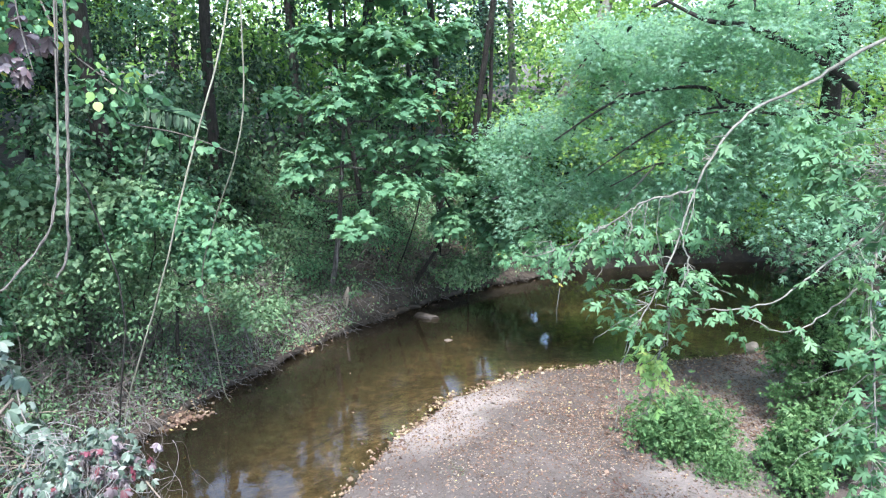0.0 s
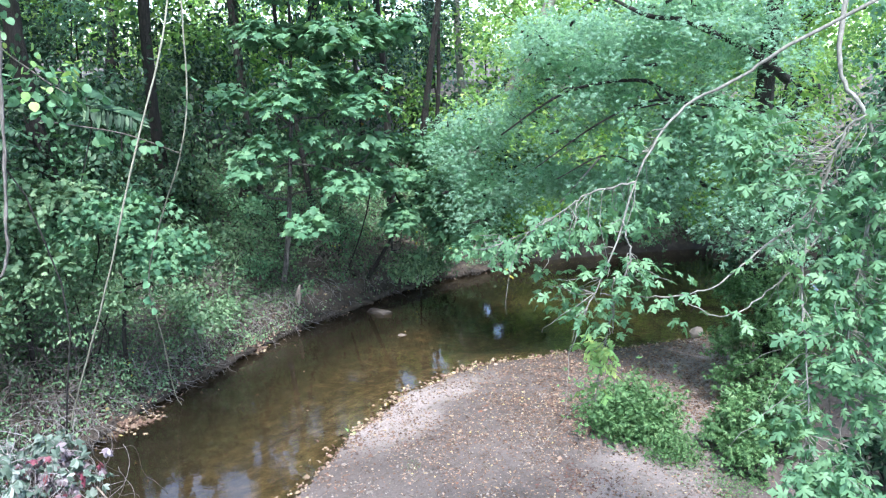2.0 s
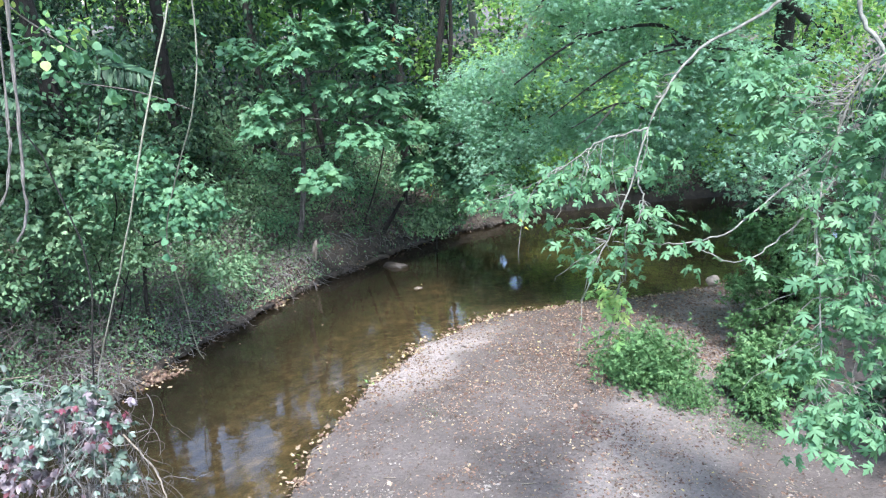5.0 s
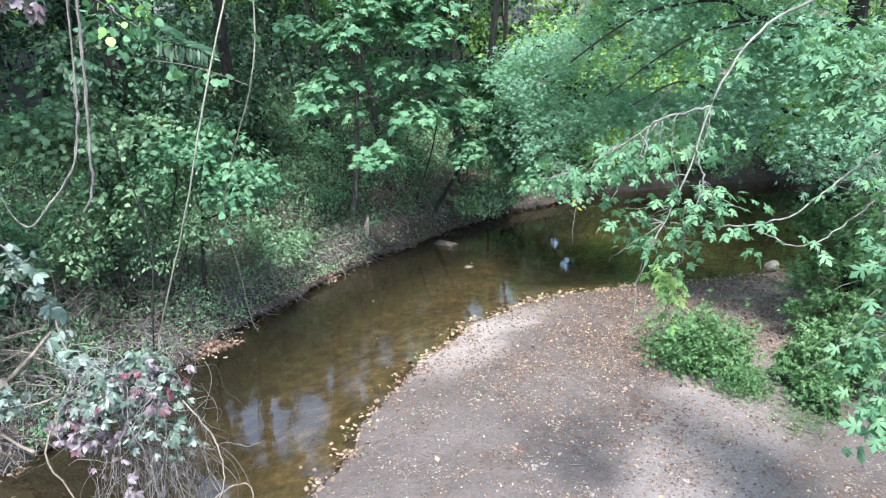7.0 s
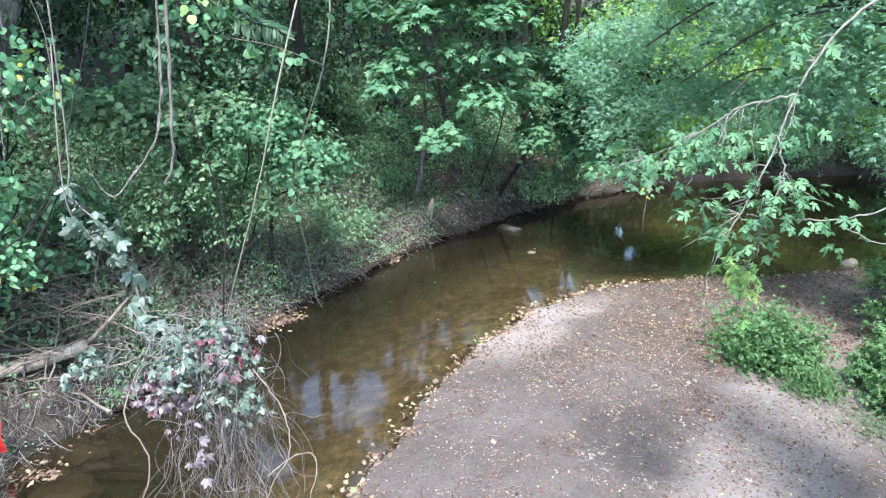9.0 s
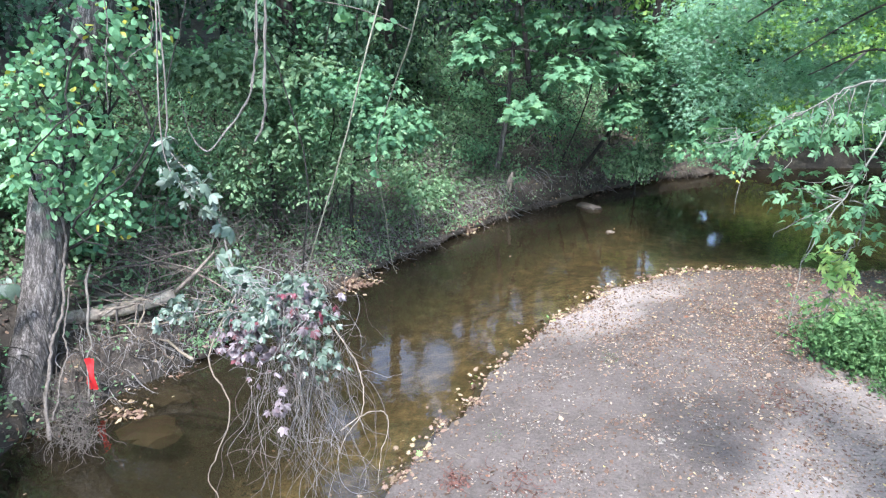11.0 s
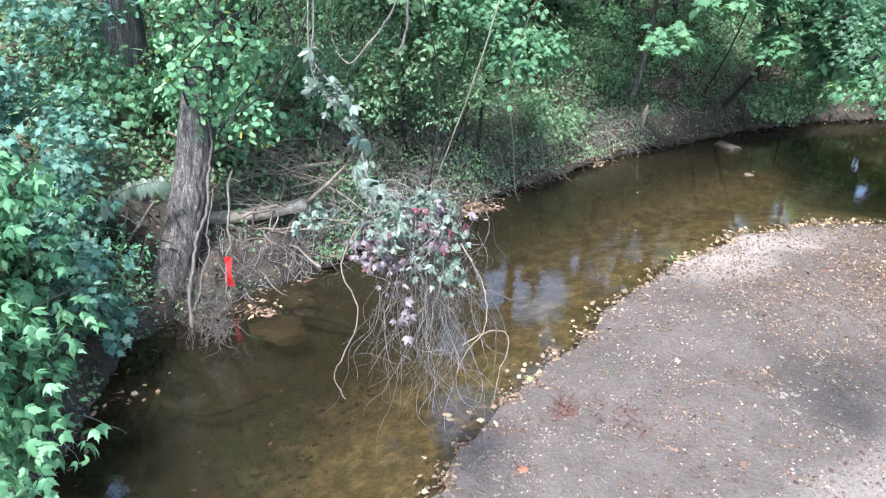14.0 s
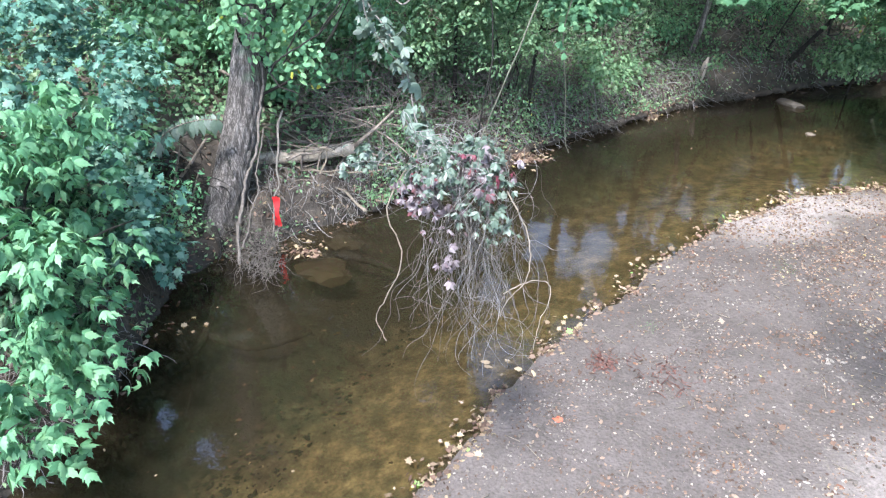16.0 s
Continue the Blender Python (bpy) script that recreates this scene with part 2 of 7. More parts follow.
SPRIG = plain_material("red_brown_sprig", (0.1, 0.046, 0.038), 0.8, 0.35, 14.0)
LEAF_ELDER = leaf_material("box_elder_leaf", [(0.0, (0.05, 0.15, 0.08)), (0.5, (0.11, 0.275, 0.148)), (1.0, (0.2, 0.39, 0.22))], glow=0.25)
LEAF_YELLOW = leaf_material("yellowing_leaf", [(0.0, (0.17, 0.34, 0.12)), (0.6, (0.25, 0.42, 0.15)), (1.0, (0.38, 0.47, 0.16))])
LEAF_ORANGE = leaf_material("turning_leaf", [(0.0, (0.3, 0.2, 0.07)), (0.5, (0.5, 0.22, 0.1)), (1.0, (0.6, 0.3, 0.22))], glow=0.3)
LEAF_BUSH = leaf_material("bush_leaf", [(0.0, (0.042, 0.105, 0.042)), (0.6, (0.085, 0.185, 0.075)), (1.0, (0.15, 0.27, 0.115))], glow=0.25)
LEAF_GREY_GREEN = leaf_material("pale_blade", [(0.0, (0.16, 0.26, 0.16)), (1.0, (0.3, 0.4, 0.28))], glow=0.2)
LEAF_GREY = leaf_material("grey_fallen_leaf", [(0.0, (0.1, 0.088, 0.08)), (0.6, (0.19, 0.17, 0.155)), (1.0, (0.3, 0.275, 0.255))], glow=0.06, rough=0.75)
LITTER = leaf_material("fallen_leaf", [(0.0, (0.07, 0.049, 0.04)), (0.35, (0.1, 0.066, 0.052)), (0.6, (0.16, 0.105, 0.08)), (0.85, (0.23, 0.17, 0.133)), (0.96, (0.31, 0.25, 0.2)), (0.985, (0.36, 0.29, 0.17)), (1.0, (0.16, 0.08, 0.055))], glow=0.06, rough=0.75, tint=(1, 0.9, 0.6))
LEAF_PALE = leaf_material("bleached_leaf", [(0.0, (0.12, 0.085, 0.06)), (0.5, (0.25, 0.195, 0.135)), (0.9, (0.36, 0.3, 0.205)), (1.0, (0.38, 0.33, 0.14))], glow=0.1, rough=0.7)
DRY_GRASS = plain_material("dry_grass", (0.095, 0.084, 0.074), 0.8, 0.5, 5.0)
TAPE = plain_material("red_tape", (0.75, 0.035, 0.04), 0.35, 0.12, 30.0)


# ---- mesh tools ----
class Geo:
    """Gathers triangles of one mesh."""

    def __init__(self):
        self.v, self.f, self.n = [], [], 0

    def add(self, v, f):
        self.v.append(np.asarray(v, float))
        self.f.append(np.asarray(f, int) + self.n)
        self.n += len(v)

    def tube(self, pts, radii, sides=6, wobble=0.0, rng=None):
        p = np.asarray(pts, float)
        k = len(p)
        r = np.broadcast_to(np.asarray(radii, float), (k,)) if np.ndim(radii) else np.full(k, float(radii))
        tan = np.gradient(p, axis=0)
        tan /= np.linalg.norm(tan, axis=1, keepdims=True) + 1e-9
        ref = np.array([0.31, 0.17, 0.93]) if abs(tan[0] @ np.array([0.31, 0.17, 0.93])) < 0.9 else np.array([1.0, 0, 0])
        a = np.cross(tan, ref)
        a /= np.linalg.norm(a, axis=1, keepdims=True) + 1e-9
        b = np.cross(tan, a)
        th = np.linspace(0, 2 * np.pi, sides, endpoint=False)
        rr = r[:, None] * np.ones((1, sides))
        if wobble:
            rr = rr * (1 + wobble * rng.standard_normal((k, sides)))
        ring = p[:, None] + rr[..., None] * (np.cos(th)[None, :, None] * a[:, None] + np.sin(th)[None, :, None] * b[:, None])
        v = np.vstack([ring.reshape(-1, 3), p[:1], p[-1:]])
        i, j = np.meshgrid(np.arange(k - 1), np.arange(sides), indexing="ij")
        j2 = (j + 1) % sides
        q = [i * sides + j, i * sides + j2, (i + 1) * sides + j2, (i + 1) * sides + j]
        f = np.vstack([np.stack([q[0], q[1], q[2]], -1).reshape(-1, 3), np.stack([q[0], q[2], q[3]], -1).reshape(-1, 3)])
        s = np.arange(sides)
        caps = np.vstack([np.stack([np.full(sides, k * sides), (s + 1) % sides, s], -1),
                          np.stack([np.full(sides, k * sides + 1), (k - 1) * sides + s, (k - 1) * sides + (s + 1) % sides], -1)])
        self.add(v, np.vstack([f, caps]))

    def ridged(self, line, radii, depth, rng, rings=90, sides=64):
        """A trunk with furrows that run up it, wander and break off."""
        p = smooth_line(line, rings)
        r = np.interp(np.linspace(0, 1, rings), np.linspace(0, 1, len(radii)), radii)
        th = np.linspace(0, 2 * np.pi, sides, endpoint=False)
        h = np.linspace(0, np.linalg.norm(p[-1] - p[0]), rings)[:, None]
        d = 0
        for k in (5, 9, 13, 17, 21):
            a = rng.uniform(0, 6.28, 3)
            d = d + np.sin(k * th + a[0] + 1.1 * np.sin(2.1 * h + a[1]) + 0.6 * np.sin(5.3 * h + a[2])) * (0.6 + 0.4 * np.sin(4.0 * h + 3 * th + a[1]))
        flare = 1 + 0.12 * np.sin(5 * th + 1.0) * np.exp(-h / 0.35)
        rr = r[:, None] * flare + depth * d / 2.2 + 0.25 * depth * rng.standard_normal((rings, sides))
        side = np.array([1.0, 0, 0]), np.array([0, 1.0, 0])
        ring = p[:, None] + rr[..., None] * (np.cos(th)[None, :, None] * side[0] + np.sin(th)[None, :, None] * side[1])
        i, j = np.meshgrid(np.arange(rings - 1), np.arange(sides), indexing="ij")
        q = i * sides + j, i * sides + (j + 1) % sides
        f = np.vstack([np.stack([q[0], q[1], q[1] + sides], -1).reshape(-1, 3), np.stack([q[0], q[1] + sides, q[0] + sides], -1).reshape(-1, 3)])
        self.add(ring.reshape(-1, 3), f)

    def leaves(self, shape, pos, normal, way, size):
        """Copies of a leaf shape: base at pos, tip towards way, face towards normal."""
        n = normal / (np.linalg.norm(normal, axis=1, keepdims=True) + 1e-9)
        y = way - (way * n).sum(1, keepdims=True) * n
        y /= np.linalg.norm(y, axis=1, keepdims=True) + 1e-9
        x = np.cross(y, n)
        tv, tf = shape
        s = np.asarray(size)[:, None, None]
        v = pos[:, None] + s * (tv[None, :, :1] * x[:, None] + tv[None, :, 1:2] * y[:, None] + tv[None, :, 2:] * n[:, None])
        f = tf[None] + (np.arange(len(pos)) * len(tv))[:, None, None]
        self.add(v.reshape(-1, 3), f.reshape(-1, 3))

    def mesh(self, name, mat, base=(0, 0, 0), smooth=False):
        v = np.vstack(self.v) - np.asarray(base)
        f = np.vstack(self.f)
        me = bpy.data.meshes.new(name)
        me.vertices.add(len(v))
        me.vertices.foreach_set("co", v.astype(np.float32).ravel())
        me.loops.add(f.size)
        me.loops.foreach_set("vertex_index", f.astype(np.int32).ravel())
        me.polygons.add(len(f))
        me.polygons.foreach_set("loop_start", np.arange(0, f.size, 3, dtype=np.int32))
        me.polygons.foreach_set("loop_total", np.full(len(f), 3, dtype=np.int32))
        me.update(calc_edges=True)
        if smooth:
            me.polygons.foreach_set("use_smooth", np.ones(len(f), dtype=bool))
        me.materials.append(mat)
        return me


def thing(name, base, label, category, group="", kind=""):
    ob = new(name)
    ob.location = base
    return tagged(ob, label, category, group, kind)


def root_base(ob):
    while ob.parent:
        ob = ob.parent
    return tuple(ob.location)


def part(name, geo, mat, parent, label="", smooth=False):
    ob = new(name, geo.mesh(name, mat, root_base(parent), smooth))
    ob.parent = parent
    return tagged(ob, label)


def single(name, geo, mat, base, label, category, group="", kind="", smooth=False):
    ob = new(name, geo.mesh(name, mat, base, smooth))
    ob.location = base
    return tagged(ob, label, category, group, kind)


def fan(half, heart=(0.0, 0.3), fold=0.18, curl=0.2):
    """A leaf from one half of its outline (x, y), tip at y = 1, folded along the midrib and curled."""
    pts = [(0.0, 0.0)] + list(half) + [(0.0, 1.0)] + [(-x, y) for x, y in reversed(half)]
    v = np.array([(heart[0], heart[1])] + pts)
    z = -fold * np.abs(v[:, 0]) - curl * v[:, 1] ** 2
    k = len(pts)
    return np.column_stack([v, z]), np.array([(0, 1 + (i + 1) % k, 1 + i) for i in range(k)])


def joined(shapes):
    vs, fs, n = [], [], 0
    for v, f in shapes:
        vs.append(v)
        fs.append(f + n)
        n += len(v)
    return np.vstack(vs), np.vstack(fs)


def placed(shape, x, y, turn, size, lift=0.0, tip=0.0):
    v, f = shape
    c, s = math.cos(turn), math.sin(turn)
    w = v * size
    return np.column_stack([x + c * w[:, 0] - s * w[:, 1], y + s * w[:, 0] + c * w[:, 1], lift + w[:, 2] + tip * w[:, 1]]), f


SILVER = fan([(0.05, 0.0), (0.3, -0.1), (0.27, 0.02), (0.42, 0.05), (0.15, 0.15), (0.13, 0.2), (0.5, 0.3), (0.45, 0.39), (0.7, 0.58), (0.4, 0.5), (0.33, 0.56), (0.07, 0.4), (0.14, 0.6),
              (0.29, 0.67), (0.15, 0.77), (0.13, 0.86)], (0, 0.28), 0.4, 0.5)
SERRATE = fan([(0.14, 0.03), (0.25, 0.22), (0.33, 0.42), (0.2, 0.47), (0.21, 0.64), (0.09, 0.72)], (0, 0.32), 0.4, 0.6)
ELDER_SPRAY = joined([placed(SERRATE, 0, 0.2, 0, 1.0, 0, -0.1), placed(SERRATE, 0, 0.1, 1.05, 0.8, 0, -0.3), placed(SERRATE, 0, 0.1, -1.0, 0.85, 0, -0.2)])
FINE = fan([(0.5, 0.2), (0.14, 0.38)], (0, 0.3), 0.2, 0.3)
PLAIN = fan([(0.25, 0.42)], (0, 0.45), 0.35, 0.3)
LEAFLET = fan([(0.2, 0.2), (0.25, 0.42), (0.1, 0.75)], (0, 0.45), 0.35, 0.45)
CURLED = fan([(0.2, 0.1), (0.36, 0.4), (0.2, 0.6), (0.16, 0.8)], (0, 0.45), 0.75, 0.5)
LOBED = fan([(0.32, -0.08), (0.24, 0.14), (0.62, 0.34), (0.3, 0.44), (0.34, 0.66), (0.13, 0.66)], (0, 0.3), 0.3, 0.4)
OVAL = fan([(0.2, 0.18), (0.29, 0.48), (0.2, 0.78)], (0, 0.45), 0.3, 0.35)
ROUND = fan([(0.24, -0.04), (0.46, 0.22), (0.44, 0.55), (0.2, 0.85)], (0, 0.4), 0.2, 0.15)
SLIM = fan([(0.11, 0.3), (0.1, 0.65)], (0, 0.4), 0.2, 0.25)
CHIP = (np.array([(0, 0, 0), (0.34, 0.45, -0.08), (0, 1, -0.12), (-0.34, 0.45, -0.08)], float), np.array([(0, 1, 2), (0, 2, 3)]))
THIN = (CHIP[0] * (0.4, 1.0, 1.6), CHIP[1])
FEATHER = joined([placed(THIN, 0, 0, 0, 1.0), placed(THIN, 0, 0.06, 0.7, 0.85), placed(THIN, 0, 0.06, -0.7, 0.85)])
FIVE = joined([placed(OVAL, 0, 0, a, s, 0, t) for a, s, t in ((0, 1.1, -0.25), (0.85, 0.95, -0.5), (-0.8, 1.0, -0.15), (1.75, 0.7, -0.6), (-1.7, 0.65, -0.2))])
FROND = joined([placed(SLIM, 0, 0.1 + 0.068 * i + 0.012 * side, side * (1.0 + 0.1 * (i % 3)), 0.32 * (1 - 0.55 * abs(i / 13 - 0.4)) * (0.9 + 0.1 * (i % 2)), 0, -0.15 - 0.08 * (i % 3))
                for i in range(14) for side in (-1, 1)] + [placed(SLIM, 0, 0.98, 0, 0.3)])
BLADE = (np.array([(-0.018, 0, 0), (0.018, 0, 0), (0.015, 0.5, 0.0), (-0.015, 0.5, 0.0), (0, 1.0, -0.22)], float),
         np.array([(0, 1, 2), (0, 2, 3), (3, 2, 4)]))


def unit(a):
    return a / (np.linalg.norm(a, axis=-1, keepdims=True) + 1e-9)


# Gaps cut for sky reflections: height, bearing to the left and half width in degrees, about the mirrored camera.
MIRRORED_EYE = np.array([0.0, 0.0, -3.6])
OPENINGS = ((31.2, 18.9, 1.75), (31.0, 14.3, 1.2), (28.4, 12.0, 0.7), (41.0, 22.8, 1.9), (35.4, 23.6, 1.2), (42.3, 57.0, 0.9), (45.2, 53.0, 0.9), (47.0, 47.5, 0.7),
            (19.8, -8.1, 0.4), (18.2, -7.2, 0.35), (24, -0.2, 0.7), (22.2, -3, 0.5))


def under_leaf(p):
    """False in the gaps cut for sky reflections, which have ragged edges."""
    v = unit(p - MIRRORED_EYE)
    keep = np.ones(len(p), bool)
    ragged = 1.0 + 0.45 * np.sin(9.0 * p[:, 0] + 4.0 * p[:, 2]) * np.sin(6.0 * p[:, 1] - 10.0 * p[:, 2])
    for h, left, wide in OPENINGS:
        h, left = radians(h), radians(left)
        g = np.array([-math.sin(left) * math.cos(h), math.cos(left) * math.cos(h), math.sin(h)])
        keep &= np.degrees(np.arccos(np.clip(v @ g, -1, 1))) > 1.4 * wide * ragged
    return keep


def tips(blobs, count, rng, shell=0.45):
    """Random places within ellipsoids (x, y, z, wide, high), most of them towards the outside."""
    b = np.asarray(blobs, float)
    w = b[:, 3] ** 2 * b[:, 4]
    k = rng.choice(len(b), count, p=w / w.sum())
    out = unit(rng.standard_normal((count, 3)))
    r = rng.random(count) ** shell
    rad = np.column_stack([b[k, 3], b[k, 3], b[k, 4]])
    return b[k, :3] + out * rad * r[:, None], out


def foliage(geo, shape, blobs, sprays, per, size, spread, rng, droop=0.35, flat=0.55, up=1.0, shell=0.45, loose=0.45):
    """Leaves in sprays: each spray is a loose, tilted layer of leaves round a twig's end."""
    p, out = tips(blobs, sprays, rng, shell)
    axis = unit(np.column_stack([out[:, :2], -droop + 0.5 * rng.standard_normal(sprays)]) + 0.5 * rng.standard_normal((sprays, 3)))
    nrm = unit(np.array([0, 0, up]) + flat * rng.standard_normal((sprays, 3)) + loose * out)
    n = sprays * per
    k = np.repeat(np.arange(sprays), per)
    side = np.cross(axis, nrm)
    along, across = rng.uniform(-1, 1, n), rng.normal(0, 0.45, n)
    pos = p[k] + spread * (along[:, None] * axis[k] + across[:, None] * side[k] + 0.16 * rng.standard_normal((n, 1)) * nrm[k])
    way = axis[k] * 0.8 + np.sign(across)[:, None] * side[k] * 0.8 + np.array([0, 0, -droop]) + 0.45 * rng.standard_normal((n, 3))
    normal = nrm[k] + loose * rng.standard_normal((n, 3))
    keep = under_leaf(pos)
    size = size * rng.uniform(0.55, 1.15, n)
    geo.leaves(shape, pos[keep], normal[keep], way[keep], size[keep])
    return p


def clumps(blobs, count, wide, seed, high=0.35, top=0.3):
    """Small leafy clumps on the outside of larger ellipsoids, more of them above than below."""
    r = np.random.default_rng(seed)
    b = np.asarray(blobs, float)
    w = b[:, 3] ** 2 + b[:, 3] * b[:, 4]
    k = r.choice(len(b), count, p=w / w.sum())
    out = unit(r.standard_normal((count, 3)) + (0, 0, top))
    at = b[k, :3] + out * np.column_stack([b[k, 3], b[k, 3], b[k, 4]]) * r.uniform(0.45, 1.0, (count, 1))
    size = wide * r.uniform(0.55, 1.3, count)
    return np.column_stack([at, size, size * high])


def bend(a, b, rng, steps=7, sag=0.08):
    a, b = np.asarray(a, float), np.asarray(b, float)
    t = np.linspace(0, 1, steps)[:, None]
    size = np.linalg.norm(b - a)
    p = a + (b - a) * t + sag * size * np.sin(np.pi * t) * rng.standard_normal(3)
    p[1:-1] += 0.02 * size * rng.standard_normal((steps - 2, 3))
    return p


def calm(p):
    """Takes the kinks out of a line."""
    for _ in range(4):
        p[1:-1] = (p[:-2] + 2 * p[1:-1] + p[2:]) / 4
    return p


def curl(a, way, length, rng, steps=18, turn=0.5, pull=-0.2):
    """A wandering stem from a, first heading along way, drawn down or up by pull."""
    p, d = [np.asarray(a, float)], unit(np.asarray(way, float))
    drift = 0.35 * rng.standard_normal(3)
    for _ in range(steps):
        drift = 0.75 * drift + turn * 0.5 * rng.standard_normal(3)
        d = unit(d + 0.45 * drift * turn + np.array([0, 0, pull * 0.3]))
        p.append(p[-1] + d * length / steps)
    return np.array(p)


def stems(geo, base, ends, rng, thick, thin=0.004, sides=5, sag=0.1):
    for e in ends:
        p = bend(base, e, rng, 8, sag)
        geo.tube(p, np.linspace(thick, thin, 8), sides)


def smooth_line(pts, n=40):
    p = np.asarray(pts, float)
    t = np.linspace(0, 1, len(p))
    s = np.linspace(0, 1, n)
    out = np.empty((n, 3))
    m = np.gradient(p, t, axis=0)
    k = np.clip(np.searchsorted(t, s) - 1, 0, len(p) - 2)
    h = (t[k + 1] - t[k])[:, None]
    u = ((s - t[k])[:, None]) / h
    out = (1 + 2 * u) * (1 - u) ** 2 * p[k] + u * (1 - u) ** 2 * h * m[k] + u * u * (3 - 2 * u) * p[k + 1] + u * u * (u - 1) * h * m[k + 1]
    return out


# ---- the lie of the land ----
BANK = np.array([(-3.2, -60), (-3.4, -6), (-3.6, 1.0), (-3.84, 2.1), (-4.5, 3.4), (-4.1, 4.45), (-3.75, 5.2), (-3.6, 6.0), (-3.1, 6.95),
                 (-2.6, 8.2), (-2.0, 9.35), (-1.3, 10.45), (-0.84, 10.95), (-0.1, 11.85), (0.78, 12.7), (1.5, 13.2), (2.4, 13.85), (4.5, 14.45), (7.0, 14.95), (14, 15.6), (60, 19)], float)
BAR = np.array([(-1.9, -60), (-1.75, -6), (-1.62, 1.0), (-1.56, 2.4), (-1.5, 3.05), (-1.4, 4.04), (-1.18, 4.75), (-0.9, 5.9), (-0.47, 6.93),
                (0.0, 7.72), (0.55, 8.28), (1.25, 8.74), (2.16, 8.97), (3.1, 9.1), (4.25, 9.45), (7, 10.4), (14, 11.6), (60, 14)], float)


def ragged_edge(line):
    """The same line with small bays and spits along its near stretch."""
    out = []
    for (ax, ay), (bx, by) in zip(line[:-1], line[1:]):
        size = math.hypot(bx - ax, by - ay)
        n = max(1, round(size / 0.3)) if 1.5 < ay < 9.2 and ax < 2.5 else 1
        for k in range(n):
            x, y = ax + (bx - ax) * k / n, ay + (by - ay) * k / n
            w = (0.035 * math.sin(5.1 * y + 2.3 * x) + 0.02 * math.sin(9.7 * y - 4.0 * x + 1.0)) if n > 1 else 0.0
            out.append((x - w * (by - ay) / size, y + w * (bx - ax) / size))
    return np.array(out + [tuple(line[-1])])


BAR = ragged_edge(BAR)
RING = np.vstack([BANK, BAR[::-1]])


def far_from(line, x, y):
    best = np.full(np.shape(x), 1e9)
    for (ax, ay), (bx, by) in zip(line[:-1], line[1:]):
        dx, dy = bx - ax, by - ay
        t = np.clip(((x - ax) * dx + (y - ay) * dy) / (dx * dx + dy * dy), 0, 1)
        best = np.minimum(best, np.hypot(x - ax - t * dx, y - ay - t * dy))
    return best


def in_creek(x, y):
    inside = np.zeros(np.shape(x), bool)
    for (ax, ay), (bx, by) in zip(RING, np.roll(RING, -1, axis=0)):
        cut = (ay > y) != (by > y)
        with np.errstate(divide="ignore", invalid="ignore"):
            inside ^= cut & (x < (bx - ax) * (y - ay) / (by - ay) + ax)
    return inside


def ease(x):
    x = np.clip(x, 0, 1)
    return x * x * (3 - 2 * x)


def ripple(x, y, s, seed):
    """Smooth pseudo-random relief, about -1 to 1."""
    r = np.random.default_rng(seed)
    total = 0
    for k in range(6):
        a, ph = r.uniform(0, 2 * np.pi), r.uniform(0, 6.28)
        q = s * (0.7 + 0.5 * k)
        total = total + np.sin(q * (np.cos(a) * x + np.sin(a) * y) + ph + 1.3 * np.sin(0.6 * q * (np.sin(a) * x - np.cos(a) * y) + ph)) / (1 + 0.5 * k)
    return total / 3.0


def height(x, y):
    x, y = np.asarray(x, float), np.asarray(y, float)
    wet = in_creek(x, y)
    dl, db = far_from(BANK, x, y), far_from(BAR, x, y)
    dl = np.maximum(0, dl + 0.10 * ripple(x, y, 4.0, 3) * ease(dl / 0.4))
    left = 0.34 * ease(dl / 0.3) + 0.30 * ease((dl - 0.15) / 1.0) + 1.7 * ease((dl - 0.5) / 4.5) + 1.2 * ease((dl - 3.5) / 9.0) \
        - 0.24 * np.exp(-((x + 4.68) ** 2 + (y - 3.98) ** 2) / 0.16) * ease(dl / 0.15) + 0.06 * ripple(x, y, 2.3, 5) * ease(dl / 0.6) + 6.0 * ease((dl - 25) / 120)
    bar = 0.14 * (1 - np.exp(-db / 0.9)) + 0.03 * ripple(x, y, 1.7, 7) * ease(db / 1.0) + 0.012 * ripple(x, y, 9.0, 8) * ease(db / 0.3) \
        + 0.75 * ease((x - 3.3 - 0.12 * (y - 5)) / 1.6) * ease(db / 2.0) + 1.6 * ease((x - 5) / 6) * ease(db / 3.0) + 5.0 * ease((db - 25) / 120)
    bed = -0.03 - 0.3 * ease(db / 1.5) * ease(dl / 0.35) - 0.05 * ease(db / 0.2) + 0.03 * ripple(x, y, 3.0, 9)
    return np.where(wet, np.minimum(bed, -0.012), np.where(dl < db, left, bar + 0.012))


def spaced(lo, hi, fine, reach):
    mid = np.arange(lo, hi + 1e-6, fine)
    grow = np.cumsum(fine * 1.22 ** np.arange(1, 60))
    grow = grow[grow < reach]
    return np.concatenate([lo - grow[::-1], mid, hi + grow])


